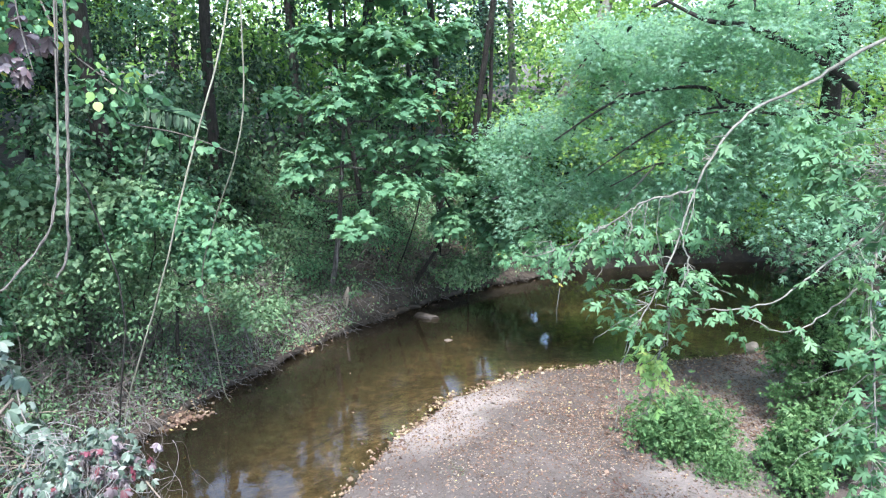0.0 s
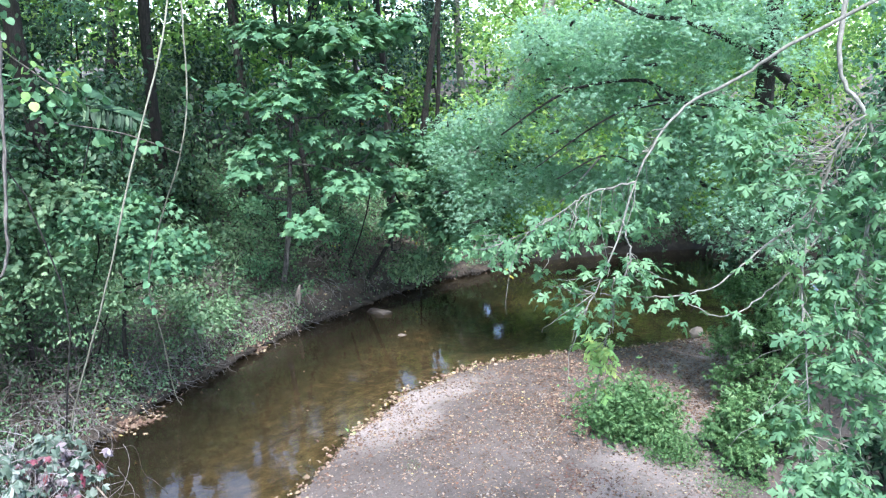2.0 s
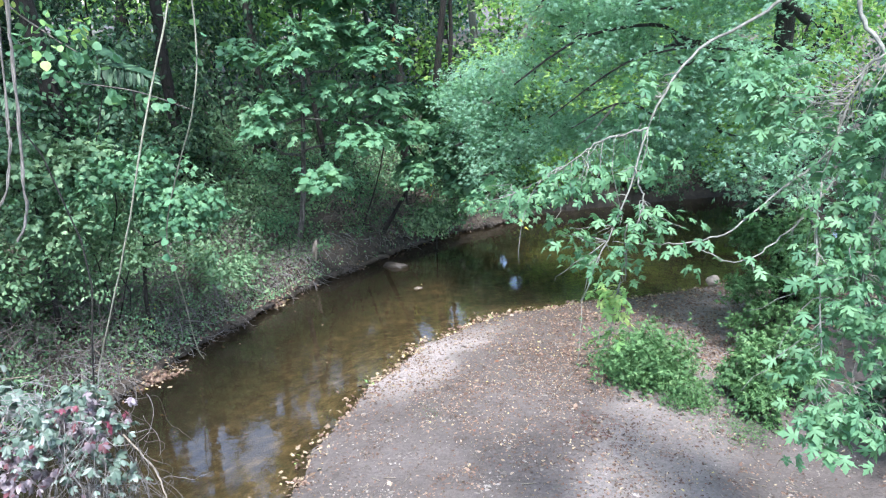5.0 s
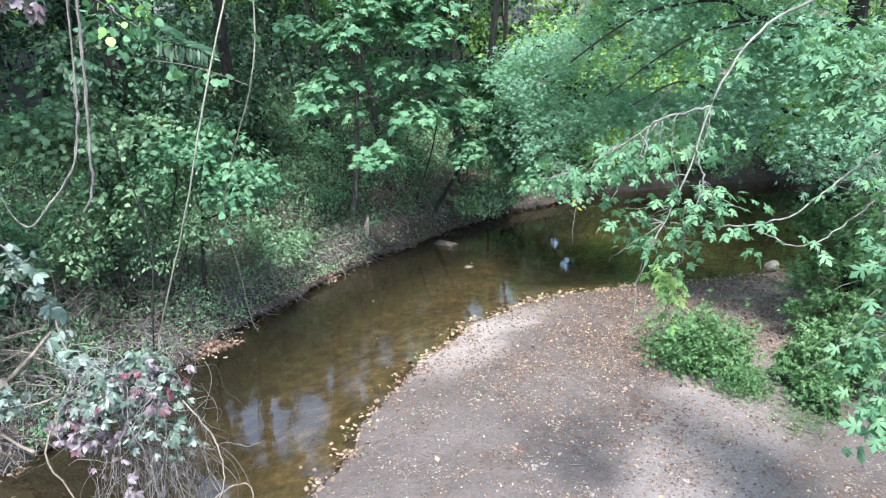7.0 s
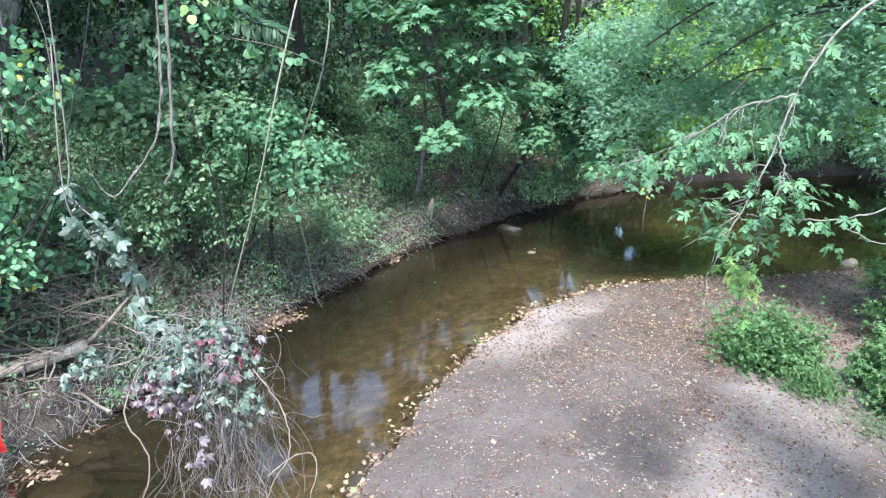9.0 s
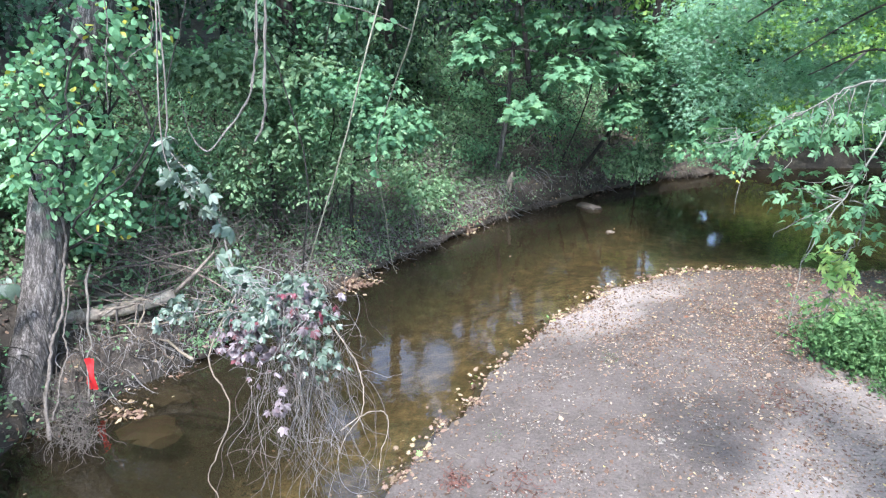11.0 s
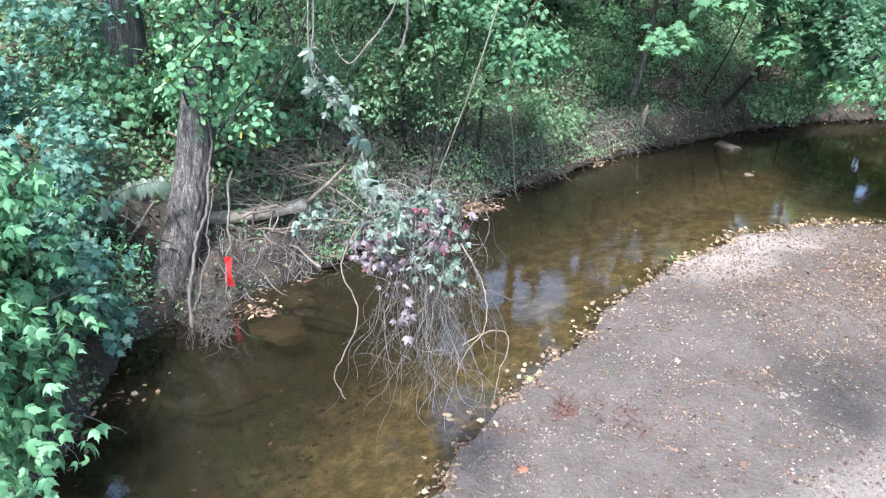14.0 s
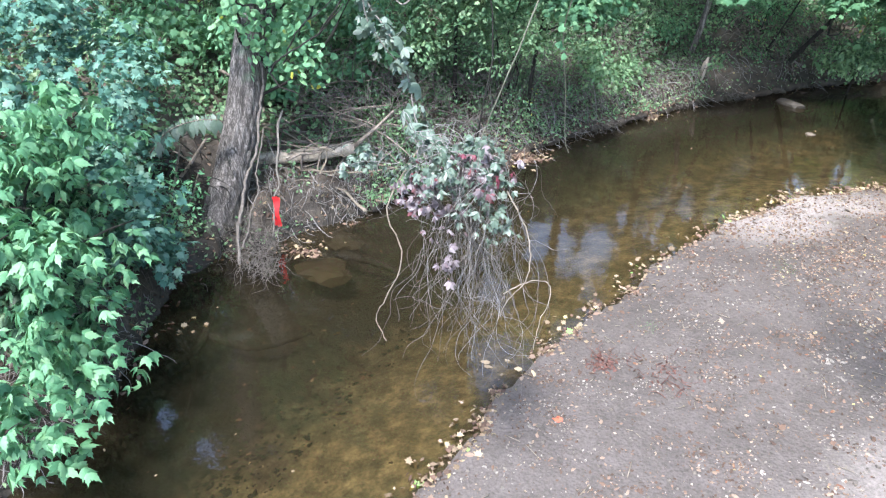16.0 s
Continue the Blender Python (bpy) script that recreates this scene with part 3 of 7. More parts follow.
def build_ground():
    xs, ys = spaced(-7.0, 6.5, 0.085, 420), spaced(0.4, 15.6, 0.085, 420)
    gx, gy = np.meshgrid(xs, ys, indexing="ij")
    z = height(gx, gy)
    v = np.column_stack([gx.ravel(), gy.ravel(), z.ravel()])
    ny = len(ys)
    i, j = np.meshgrid(np.arange(len(xs) - 1), np.arange(ny - 1), indexing="ij")
    a = (i * ny + j).ravel()
    f = np.vstack([np.column_stack([a, a + ny, a + ny + 1]), np.column_stack([a, a + ny + 1, a + 1])])
    g = Geo()
    g.add(v, f)
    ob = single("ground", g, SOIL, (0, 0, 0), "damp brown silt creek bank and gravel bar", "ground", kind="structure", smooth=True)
    dl, db, wet = far_from(BANK, gx, gy).ravel(), far_from(BAR, gx, gy).ravel(), in_creek(gx, gy).ravel()
    bar = np.where(wet, 0, (db < dl) * ease((5.8 - gx.ravel()) / 1.2))
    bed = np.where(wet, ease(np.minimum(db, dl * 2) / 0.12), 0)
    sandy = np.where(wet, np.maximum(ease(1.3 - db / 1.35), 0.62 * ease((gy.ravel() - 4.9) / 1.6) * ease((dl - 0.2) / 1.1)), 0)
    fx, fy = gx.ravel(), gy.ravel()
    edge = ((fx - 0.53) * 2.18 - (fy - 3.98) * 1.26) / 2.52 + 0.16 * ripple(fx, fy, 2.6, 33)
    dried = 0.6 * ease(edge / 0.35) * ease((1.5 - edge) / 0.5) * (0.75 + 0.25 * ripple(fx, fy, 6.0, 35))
    # Sunlit stretch of the bar's edge, put into the colour as a pale tone.
    sun_patch = 0.95 * np.where(wet, 0, ease(1.7 - db / (0.42 + 0.12 * ripple(fx, fy, 3.0, 36)) + 0.4 * ripple(fx, fy, 6.0, 34))) * ease((fy - 6.1) / 0.8) * ease((8.5 - fy) / 0.8) * ease((1.6 - fx) / 0.6)
    # Darkens the bank foot, and paints the shaded hollow round the trunk.
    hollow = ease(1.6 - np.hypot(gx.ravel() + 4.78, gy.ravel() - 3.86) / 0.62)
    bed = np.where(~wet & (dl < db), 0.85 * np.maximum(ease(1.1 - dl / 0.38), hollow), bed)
    rgba = np.column_stack([np.where(wet & (db < dl), 1, bar), bed, sandy, np.clip(np.maximum(dried, sun_patch), 0, 1)])
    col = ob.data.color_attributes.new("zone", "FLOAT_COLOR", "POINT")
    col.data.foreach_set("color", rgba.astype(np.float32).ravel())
    g = Geo()
    n = 24
    gx, gy = np.meshgrid(np.linspace(-60, 60, n), np.linspace(-60, 60, n), indexing="ij")
    v = np.column_stack([gx.ravel(), gy.ravel(), np.zeros(n * n)])
    i, j = np.meshgrid(np.arange(n - 1), np.arange(n - 1), indexing="ij")
    a = (i * n + j).ravel()
    g.add(v, np.vstack([np.column_stack([a, a + n, a + n + 1]), np.column_stack([a, a + n + 1, a + 1])]))
    single("water", g, WATER, (0, 0, 0), "still shallow brown creek water with reflections", "water", kind="structure", smooth=True)


def low(x, y):
    return float(height(np.array([x]), np.array([y]))[0])


build_ground()


def bank_lip():
    """The undercut sod edge of the far bank: a ragged lip of soil and roots over the water."""
    rng = np.random.default_rng(91)
    rough = BANK[(BANK[:, 1] > 4.9) & (BANK[:, 1] < 14.2)]
    size = np.hypot(*np.diff(rough, axis=0).T)
    at = np.concatenate([[0], np.cumsum(size)])
    along = np.arange(0, at[-1], 0.07)
    x, y = np.interp(along, at, rough[:, 0]), np.interp(along, at, rough[:, 1])
    d = unit(np.column_stack([np.gradient(x), np.gradient(y)]))
    out = np.column_stack([d[:, 1], -d[:, 0]])
    k = len(along)
    reach = 0.07 * np.clip(0.7 + ripple(x, y, 2.6, 71) + 0.5 * ripple(x, y, 7.0, 72), 0, 2)
    top = 0.085 + 0.03 * ripple(x, y, 3.1, 73)
    rows = [(-0.2, height(x - 0.2 * out[:, 0], y - 0.2 * out[:, 1]) - 0.04), (-0.1, top + 0.03), (-0.02, top + 0.02), (reach * 0.7, top + 0.01), (reach, top - 0.045), (reach * 0.6, top - 0.07), (-0.06, top - 0.09), (-0.2, 0 * top - 0.03)]
    v = []
    for o, z in rows:
        o = np.broadcast_to(o, (k,)) + 0.024 * rng.standard_normal(k)
        v.append(np.column_stack([x + o * out[:, 0], y + o * out[:, 1], z + 0.012 * rng.standard_normal(k)]))
    n = len(rows)
    i, j = np.meshgrid(np.arange(n - 1), np.arange(k - 1), indexing="ij")
    a = (i * k + j).ravel()
    g = Geo()
    g.add(np.vstack(v), np.vstack([np.column_stack([a, a + 1, a + k + 1]), np.column_stack([a, a + k + 1, a + k])]))
    single("bank_lip", g, WET_SOIL, (-1, 9, 0), "undercut lip of dark soil along the creek bank", "bank", kind="structure", smooth=True)
    g, leaf, dry = Geo(), Geo(), Geo()
    for _ in range(1500):
        c = rng.integers(0, k)
        if ripple(x[c], y[c], 3.6, 76) < 0.25:
            continue
        o = rng.uniform(-0.15, 1.0) * reach[c]
        a = np.array([x[c] + o * out[c, 0], y[c] + o * out[c, 1], top[c] + 0.01])
        way = np.array([out[c, 0], out[c, 1], 0.2]) + 0.8 * rng.standard_normal(3)
        p = curl(a, way, rng.uniform(0.06, 0.26), rng, 7, 0.8, -1.0)
        p[:, 2] = np.maximum(p[:, 2], 0.01)
        g.tube(p, np.linspace(rng.choice((0.0025, 0.004, 0.007), p=(0.6, 0.3, 0.1)), 0.0012, 8), 3)
    for geo, shape, m, wide in ((leaf, PLAIN, 16000, 0.05), (dry, CURLED, 4200, 0.042)):
        c = rng.integers(0, k, m)
        keep = (ripple(x[c], y[c], 2.2, 74 if geo is leaf else 75) > rng.uniform(-0.6, 0.5, m)) & ((x[c] < -1.5) | (rng.random(m) < 0.15))
        c = c[keep]
        o = 0.08 - 0.95 * rng.random(len(c)) ** 1.3
        px, py = x[c] + o * out[c, 0], y[c] + o * out[c, 1]
        geo.leaves(shape, np.column_stack([px, py, np.maximum(height(px, py), (top[c] + 0.02) * (o > -0.12)) + rng.random(len(c)) ** 2 * (0.16 if geo is leaf else 0.05)]), np.array([0.3, -0.3, 0.8]) + 0.5 * rng.standard_normal((len(c), 3)), rng.standard_normal((len(c), 3)), wide * rng.uniform(0.5, 1.2, len(c)))
    single("bank_rootlets", g, GREY_TWIG, (-1, 9, 0.1), "grey rootlets trailing from the undercut bank", "roots", kind="stuff")
    single("bank_weeds", leaf, LEAF_IVY, (-1, 9, 0.2), "small green weeds along the bank edge", "weeds", kind="stuff")
    single("bank_leaf_scraps", dry, LITTER, (-1, 9, 0.2), "dry leaves caught on the bank edge", "leaves", kind="stuff")


bank_lip()


# ---- woody plants ----
def plant(name, base, blobs, leaf, shape, size, sprays, per, spread, seed, label, category, group="", thick=0.03,
          bark=None, droop=0.35, trunk_top=None, twigs=30, flat=0.55, shell=0.45, up=1.0, loose=0.45, limbs=None):
    """A shrub or tree: stem or trunk, twigs, and a crown of leaves in sprays."""
    rng = np.random.default_rng(seed)
    bark = bark or BARK_DARK
    ob = thing(name, base, label, category, group)
    g = Geo()
    b = np.asarray(blobs, float)
    top = np.asarray(trunk_top if trunk_top is not None else b[:, :3].mean(0), float)
    line = calm(bend(np.asarray(base) - (0, 0, 0.1), top, rng, 10, 0.04))
    g.tube(line, np.linspace(thick, thick * 0.35, 10), 9, 0.04, rng)
    part("trunk", g, bark, ob, smooth=True)
    crown = Geo()
    p = foliage(crown, shape, blobs, sprays, per, size, spread, rng, droop, flat, up, shell, loose)
    for c in b[:, :3] if limbs is None else [np.array(k[:3]) for k in limbs]:
        if twigs == 0:
            break
        at = line[np.argmin(np.linalg.norm(line - (c - (0, 0, 0.35)), axis=1))]
        g = Geo()
        g.tube(bend(at, c, rng, 7, 0.1), np.linspace(thick * 0.45, thick * 0.14, 7), 5)
        part("limb", g, bark, ob)
    if twigs:
        g = Geo()
        for e in p[rng.choice(len(p), min(twigs, len(p)), replace=False)]:
            c = b[np.argmin(np.linalg.norm(b[:, :3] - e, axis=1)), :3]
            g.tube(bend(c, e, rng, 5, 0.1), np.linspace(thick * 0.14, 0.003, 5), 4)
        tagged(part("twig_work", g, bark, ob), kind="stuff")
    part("crown", crown, leaf, ob)
    return ob


def tall_tree(base, top, thick, crown, leaf, seed, label, bark=None, sprays=260, size=0.15, ivy=0, group="woodland trees", per=12):
    """A forest tree: a bare or ivy-clad trunk with its crown high up."""
    rng = np.random.default_rng(seed)
    bark = bark or BARK_DARK
    ob = thing("forest_tree", base, label, "tree", group)
    line = calm(bend(np.asarray(base) - (0, 0, 0.3), top, rng, 14, 0.025))
    g = Geo()
    r = thick * (1 - 0.6 * np.linspace(0, 1, 14))
    r[0] *= 1.5
    r[1] *= 1.12
    g.tube(line, r, 12, 0.03, rng)
    part("trunk", g, bark, ob, smooth=True)
    for c in crown:
        at = line[rng.integers(6, 13)]
        g = Geo()
        g.tube(bend(at, c[:3], rng, 7, 0.1), np.linspace(thick * 0.35, 0.02, 7), 6)
        part("limb", g, bark, ob)
    g = Geo()
    foliage(g, CHIP, crown, sprays, per, size, 0.5, rng, 0.3, 0.6)
    part("crown", g, leaf, ob)
    if ivy:
        g = Geo()
        t = rng.random(ivy) * 0.55
        at = np.array([np.interp(t, np.linspace(0, 1, 14), line[:, k]) for k in range(3)]).T
        a = rng.uniform(0, 2 * np.pi, ivy)
        out = np.column_stack([np.cos(a), np.sin(a), 0.2 * rng.standard_normal(ivy)])
        g.leaves(OVAL, at + out * (thick + rng.random((ivy, 1)) ** 2 * 0.3), out + 0.5 * rng.standard_normal((ivy, 3)), np.array([0, 0, -1.0]) + 0.6 * rng.standard_normal((ivy, 3)), 0.09 * rng.uniform(0.6, 1.2, ivy))
        part("ivy", g, LEAF_DARK, ob, "dark green ivy climbing the trunk")
    return ob


def crown_over(x, y, z, wide, high, n, seed):
    r = np.random.default_rng(seed)
    return [(x + r.uniform(-1, 1) * wide, y + r.uniform(-1, 1) * wide, z + r.uniform(-0.5, 0.5) * high, wide * r.uniform(0.4, 0.7), high * r.uniform(0.22, 0.4)) for _ in range(n)]


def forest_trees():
    # Trees behind the camera and left of the pool: unseen, added to block sky.
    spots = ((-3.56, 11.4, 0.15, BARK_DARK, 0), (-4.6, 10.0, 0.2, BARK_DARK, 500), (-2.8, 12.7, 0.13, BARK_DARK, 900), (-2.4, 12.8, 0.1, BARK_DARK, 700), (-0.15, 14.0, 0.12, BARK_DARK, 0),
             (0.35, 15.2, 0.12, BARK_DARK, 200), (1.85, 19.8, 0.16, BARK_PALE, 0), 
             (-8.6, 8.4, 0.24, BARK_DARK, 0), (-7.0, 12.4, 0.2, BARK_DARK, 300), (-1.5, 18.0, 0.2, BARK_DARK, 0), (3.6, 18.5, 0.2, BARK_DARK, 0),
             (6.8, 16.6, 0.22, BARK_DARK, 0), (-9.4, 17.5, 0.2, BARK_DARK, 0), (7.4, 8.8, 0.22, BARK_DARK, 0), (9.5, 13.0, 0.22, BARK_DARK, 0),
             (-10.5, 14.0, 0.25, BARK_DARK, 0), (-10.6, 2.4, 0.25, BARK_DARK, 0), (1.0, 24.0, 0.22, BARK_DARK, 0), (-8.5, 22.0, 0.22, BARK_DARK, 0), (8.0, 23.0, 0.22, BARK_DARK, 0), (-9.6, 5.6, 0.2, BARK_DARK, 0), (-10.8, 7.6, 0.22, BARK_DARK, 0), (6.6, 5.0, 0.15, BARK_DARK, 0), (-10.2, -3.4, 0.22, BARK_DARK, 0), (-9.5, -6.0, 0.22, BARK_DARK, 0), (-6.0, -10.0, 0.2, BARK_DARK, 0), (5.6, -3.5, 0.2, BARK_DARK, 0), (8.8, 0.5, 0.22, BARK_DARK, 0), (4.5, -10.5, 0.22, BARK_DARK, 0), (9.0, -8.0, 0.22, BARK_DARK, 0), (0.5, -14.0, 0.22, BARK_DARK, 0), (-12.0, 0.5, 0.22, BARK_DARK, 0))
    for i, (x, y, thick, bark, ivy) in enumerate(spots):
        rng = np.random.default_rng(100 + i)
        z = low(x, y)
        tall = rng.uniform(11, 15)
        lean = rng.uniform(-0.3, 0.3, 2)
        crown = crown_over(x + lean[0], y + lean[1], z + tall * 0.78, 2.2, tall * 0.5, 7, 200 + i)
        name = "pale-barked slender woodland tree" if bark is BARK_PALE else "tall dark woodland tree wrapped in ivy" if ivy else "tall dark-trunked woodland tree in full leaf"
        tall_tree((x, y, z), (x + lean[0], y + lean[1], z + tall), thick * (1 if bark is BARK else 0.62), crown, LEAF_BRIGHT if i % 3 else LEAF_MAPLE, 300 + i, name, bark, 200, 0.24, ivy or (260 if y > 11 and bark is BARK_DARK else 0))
    # a stout grey trunk above the pool
    tall_tree((-6.65, 5.74, 1.51), (-6.65, 5.74, 8.21), 0.23, crown_over(-6.65, 5.74, 6.21, 2.0, 5.0, 7, 241), LEAF_MAPLE, 341, "stout grey woodland tree above the pool", BARK, 300, 0.2, 0)
    # broad crowns out of view, added so the pool mirrors leaves instead of sky
    for i, (x, y, blobs) in enumerate(((-7.4, 6.9, [(-8.0, 7.4, 8.1, 1.9, 1.4), (-6.9, 8.3, 6.8, 1.6, 1.2), (-7.2, 6.0, 6.9, 1.5, 1.2), (-5.6, 9.2, 6.2, 1.4, 1.2), (-6.4, 9.2, 5.0, 1.5, 1.2), (-8.2, 11.8, 7.2, 2.0, 1.5), (-7.7, 5.8, 5.2, 1.3, 1.0), (-9.5, 7.1, 7.2, 1.6, 1.3), (-9.0, 10.1, 6.0, 0.8, 0.6), (-8.2, 10.3, 6.0, 0.8, 0.6), (-8.7, 8.6, 6.0, 0.8, 0.6), (-8.9, 7.8, 6.0, 0.8, 0.6), (-10.0, 7.5, 6.0, 0.8, 0.6), (-8.7, 6.9, 6.0, 0.8, 0.6), (-7.7, 8.8, 6.0, 0.8, 0.6)]),)):
        z = low(x, y)
        tall_tree((x, y, z), (x - 0.3, y + 0.2, z + 9), 0.1, blobs, LEAF_MAPLE, 360 + i, "slender woodland tree, crown added to block sky from the pool", BARK_DARK, 1150, 0.17, 150)
    # understorey trees added to close the canopy that the creek mirrors
    for i, (x, y, z0) in enumerate(((-6.6, 11.2, 5.0), (-1.6, 13.4, 5.4), (-0.6, 14.8, 6.2), (-7.6, 9.6, 5.2), (0.6, 15.6, 7.6), (-8.2, 14.6, 6.0), (-1.9, 16.0, 6.6))):
        z = low(x, y)
        r = np.random.default_rng(520 + i)
        blobs = [(x + r.uniform(-1.0, 1.0), y + r.uniform(-0.8, 0.8), z0 + 0.7 * k + r.uniform(-0.3, 0.3), r.uniform(0.8, 1.3), r.uniform(0.35, 0.6)) for k in range(7)]
        tall_tree((x, y, z), (x + r.uniform(-0.3, 0.3), y, z0 + 4.5), 0.05, blobs, LEAF_MAPLE if i % 3 else LEAF_DARK, 540 + i, "slender understorey tree in dense leaf", BARK_DARK, 300, 0.17, 0)
    # a grey trunk that leans across the valley
    tall_tree((0.75, 14.35, low(0.75, 14.35)), (4.4, 14.1, 9.2), 0.15, crown_over(4.4, 15.8, 8.6, 1.8, 4.0, 6, 240), LEAF_BRIGHT, 340, "leaning grey woodland tree beyond the creek", BARK_PALE, 200, 0.18, 0)


def undergrowth():
    """Shrubs that fill the slope and the valley behind the creek."""
    rng = np.random.default_rng(11)
    made = 0
    for row, (y0, y1, count) in enumerate(((9.5, 13, 26), (13, 19, 40), (19, 32, 44))):
        for i in range(count):
            x = -11 + 21 * (i + rng.random()) / count
            x *= 1.0 + 0.25 * row
            y = rng.uniform(y0, y1)
            if far_from(BANK, np.array([x]), np.array([y]))[0] < 1.6 or (x > -2.2 and y < 13.2) or (x > -1.0 and y < 15.6):
                y += 5.5
            if in_creek(np.array([x]), np.array([y]))[0]:
                continue
            z = low(x, y)
            s = rng.uniform(0.8, 1.5) * (1 + 0.3 * row)
            blobs = [(x + rng.uniform(-0.6, 0.6) * s, y + rng.uniform(-0.5, 0.5) * s, z + s * rng.uniform(0.5, 1.9), s * rng.uniform(0.5, 0.8), s * rng.uniform(0.35, 0.6)) for _ in range(6)]
            # near row leans to the shade tone, far rows to the sunlit tone
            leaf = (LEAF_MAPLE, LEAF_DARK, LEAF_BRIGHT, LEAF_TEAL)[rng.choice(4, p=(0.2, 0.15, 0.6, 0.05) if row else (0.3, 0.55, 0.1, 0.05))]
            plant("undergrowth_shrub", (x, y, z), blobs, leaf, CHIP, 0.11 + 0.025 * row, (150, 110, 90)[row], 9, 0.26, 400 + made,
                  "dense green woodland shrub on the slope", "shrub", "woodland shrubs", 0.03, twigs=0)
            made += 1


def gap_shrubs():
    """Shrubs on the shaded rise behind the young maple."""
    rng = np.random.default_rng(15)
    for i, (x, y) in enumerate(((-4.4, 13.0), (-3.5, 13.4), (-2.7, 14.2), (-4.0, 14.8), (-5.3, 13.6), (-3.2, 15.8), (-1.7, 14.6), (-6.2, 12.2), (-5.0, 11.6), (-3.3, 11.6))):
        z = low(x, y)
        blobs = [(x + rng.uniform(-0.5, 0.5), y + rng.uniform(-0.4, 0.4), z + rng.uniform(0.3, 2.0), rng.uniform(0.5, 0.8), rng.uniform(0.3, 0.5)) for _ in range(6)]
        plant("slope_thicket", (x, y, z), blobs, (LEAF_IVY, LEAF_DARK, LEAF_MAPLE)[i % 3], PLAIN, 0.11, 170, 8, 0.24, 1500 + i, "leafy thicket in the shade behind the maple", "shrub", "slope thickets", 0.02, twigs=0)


def side_shrubs():
    """Tall shrubs that close the near side of the valley behind the bar; those with y under 2 are unseen, added to
    block sky light.
    """
    rng = np.random.default_rng(13)
    for i, (x, y) in enumerate(((5.6, 5.4), (5.3, 6.9), (6.3, 8.3), (6.9, 6.4), (7.6, 9.8), (5.2, 4.0), (6.4, 3.2), (8.4, 11.4), (7.0, 13.2), (-4.6, 15.0), (-6.2, 14.6), (-3.0, 16.2), (10.5, 16.0), (-5.6, -0.6), (-5.4, -3.2), (-6.6, -5.6), (-5.2, -8.4), (-2.6, -11.5), (1.0, -12.0), (4.2, -8.4), (5.0, -5.6), (5.2, -1.6), (5.8, 1.0), (-8.6, -1.6), (8.0, -3.4), (-8.9, 9.0), (-8.1, 7.5), (-9.8, 10.6), (-7.5, 8.6), (-9.4, 7.6))):
        z = low(x, y)
        blobs = [(x + rng.uniform(-0.6, 0.6), y + rng.uniform(-0.6, 0.6), z + k, rng.uniform(0.6, 0.9), rng.uniform(0.4, 0.6)) for k in (0.5, 1.0, 1.7, 2.4, 3.0, 3.7)]
        plant("side_shrub", (x, y, z), blobs, (LEAF_MAPLE, LEAF_SILVER, LEAF_DARK)[i % 3], FINE if i % 3 == 1 else CHIP, 0.12 if y > 2 else 0.15, (260 if x > 4 else 160) if y > 2 else 60, 9, 0.24, 1400 + i, "tall leafy shrub in the valley woods", "shrub", "side shrubs", 0.035, twigs=0)


def far_woods():
    """The wood beyond, too far and dense to tell its trees apart."""
    rng = np.random.default_rng(12)
    blobs = [(x + rng.uniform(-2, 2), rng.uniform(33, 52), rng.uniform(3.5, 17), rng.uniform(2.5, 4.5), rng.uniform(1.5, 3.0)) for x in np.linspace(-46, 40, 130)]
    blobs += [(x + rng.uniform(-1, 1), rng.uniform(22, 32) + 0.25 * abs(x), rng.uniform(1.0, 4.0), rng.uniform(1.2, 2.2), rng.uniform(0.8, 1.4)) for x in np.linspace(-34, 36, 80)]
    g = Geo()
    foliage(g, CHIP, blobs, 5200, 9, 0.4, 0.8, rng)
    single("far_woods", g, LEAF_BRIGHT, (0, 40, 3), "distant woodland foliage with a sunlit look in its leaf colour", "woods", kind="stuff")


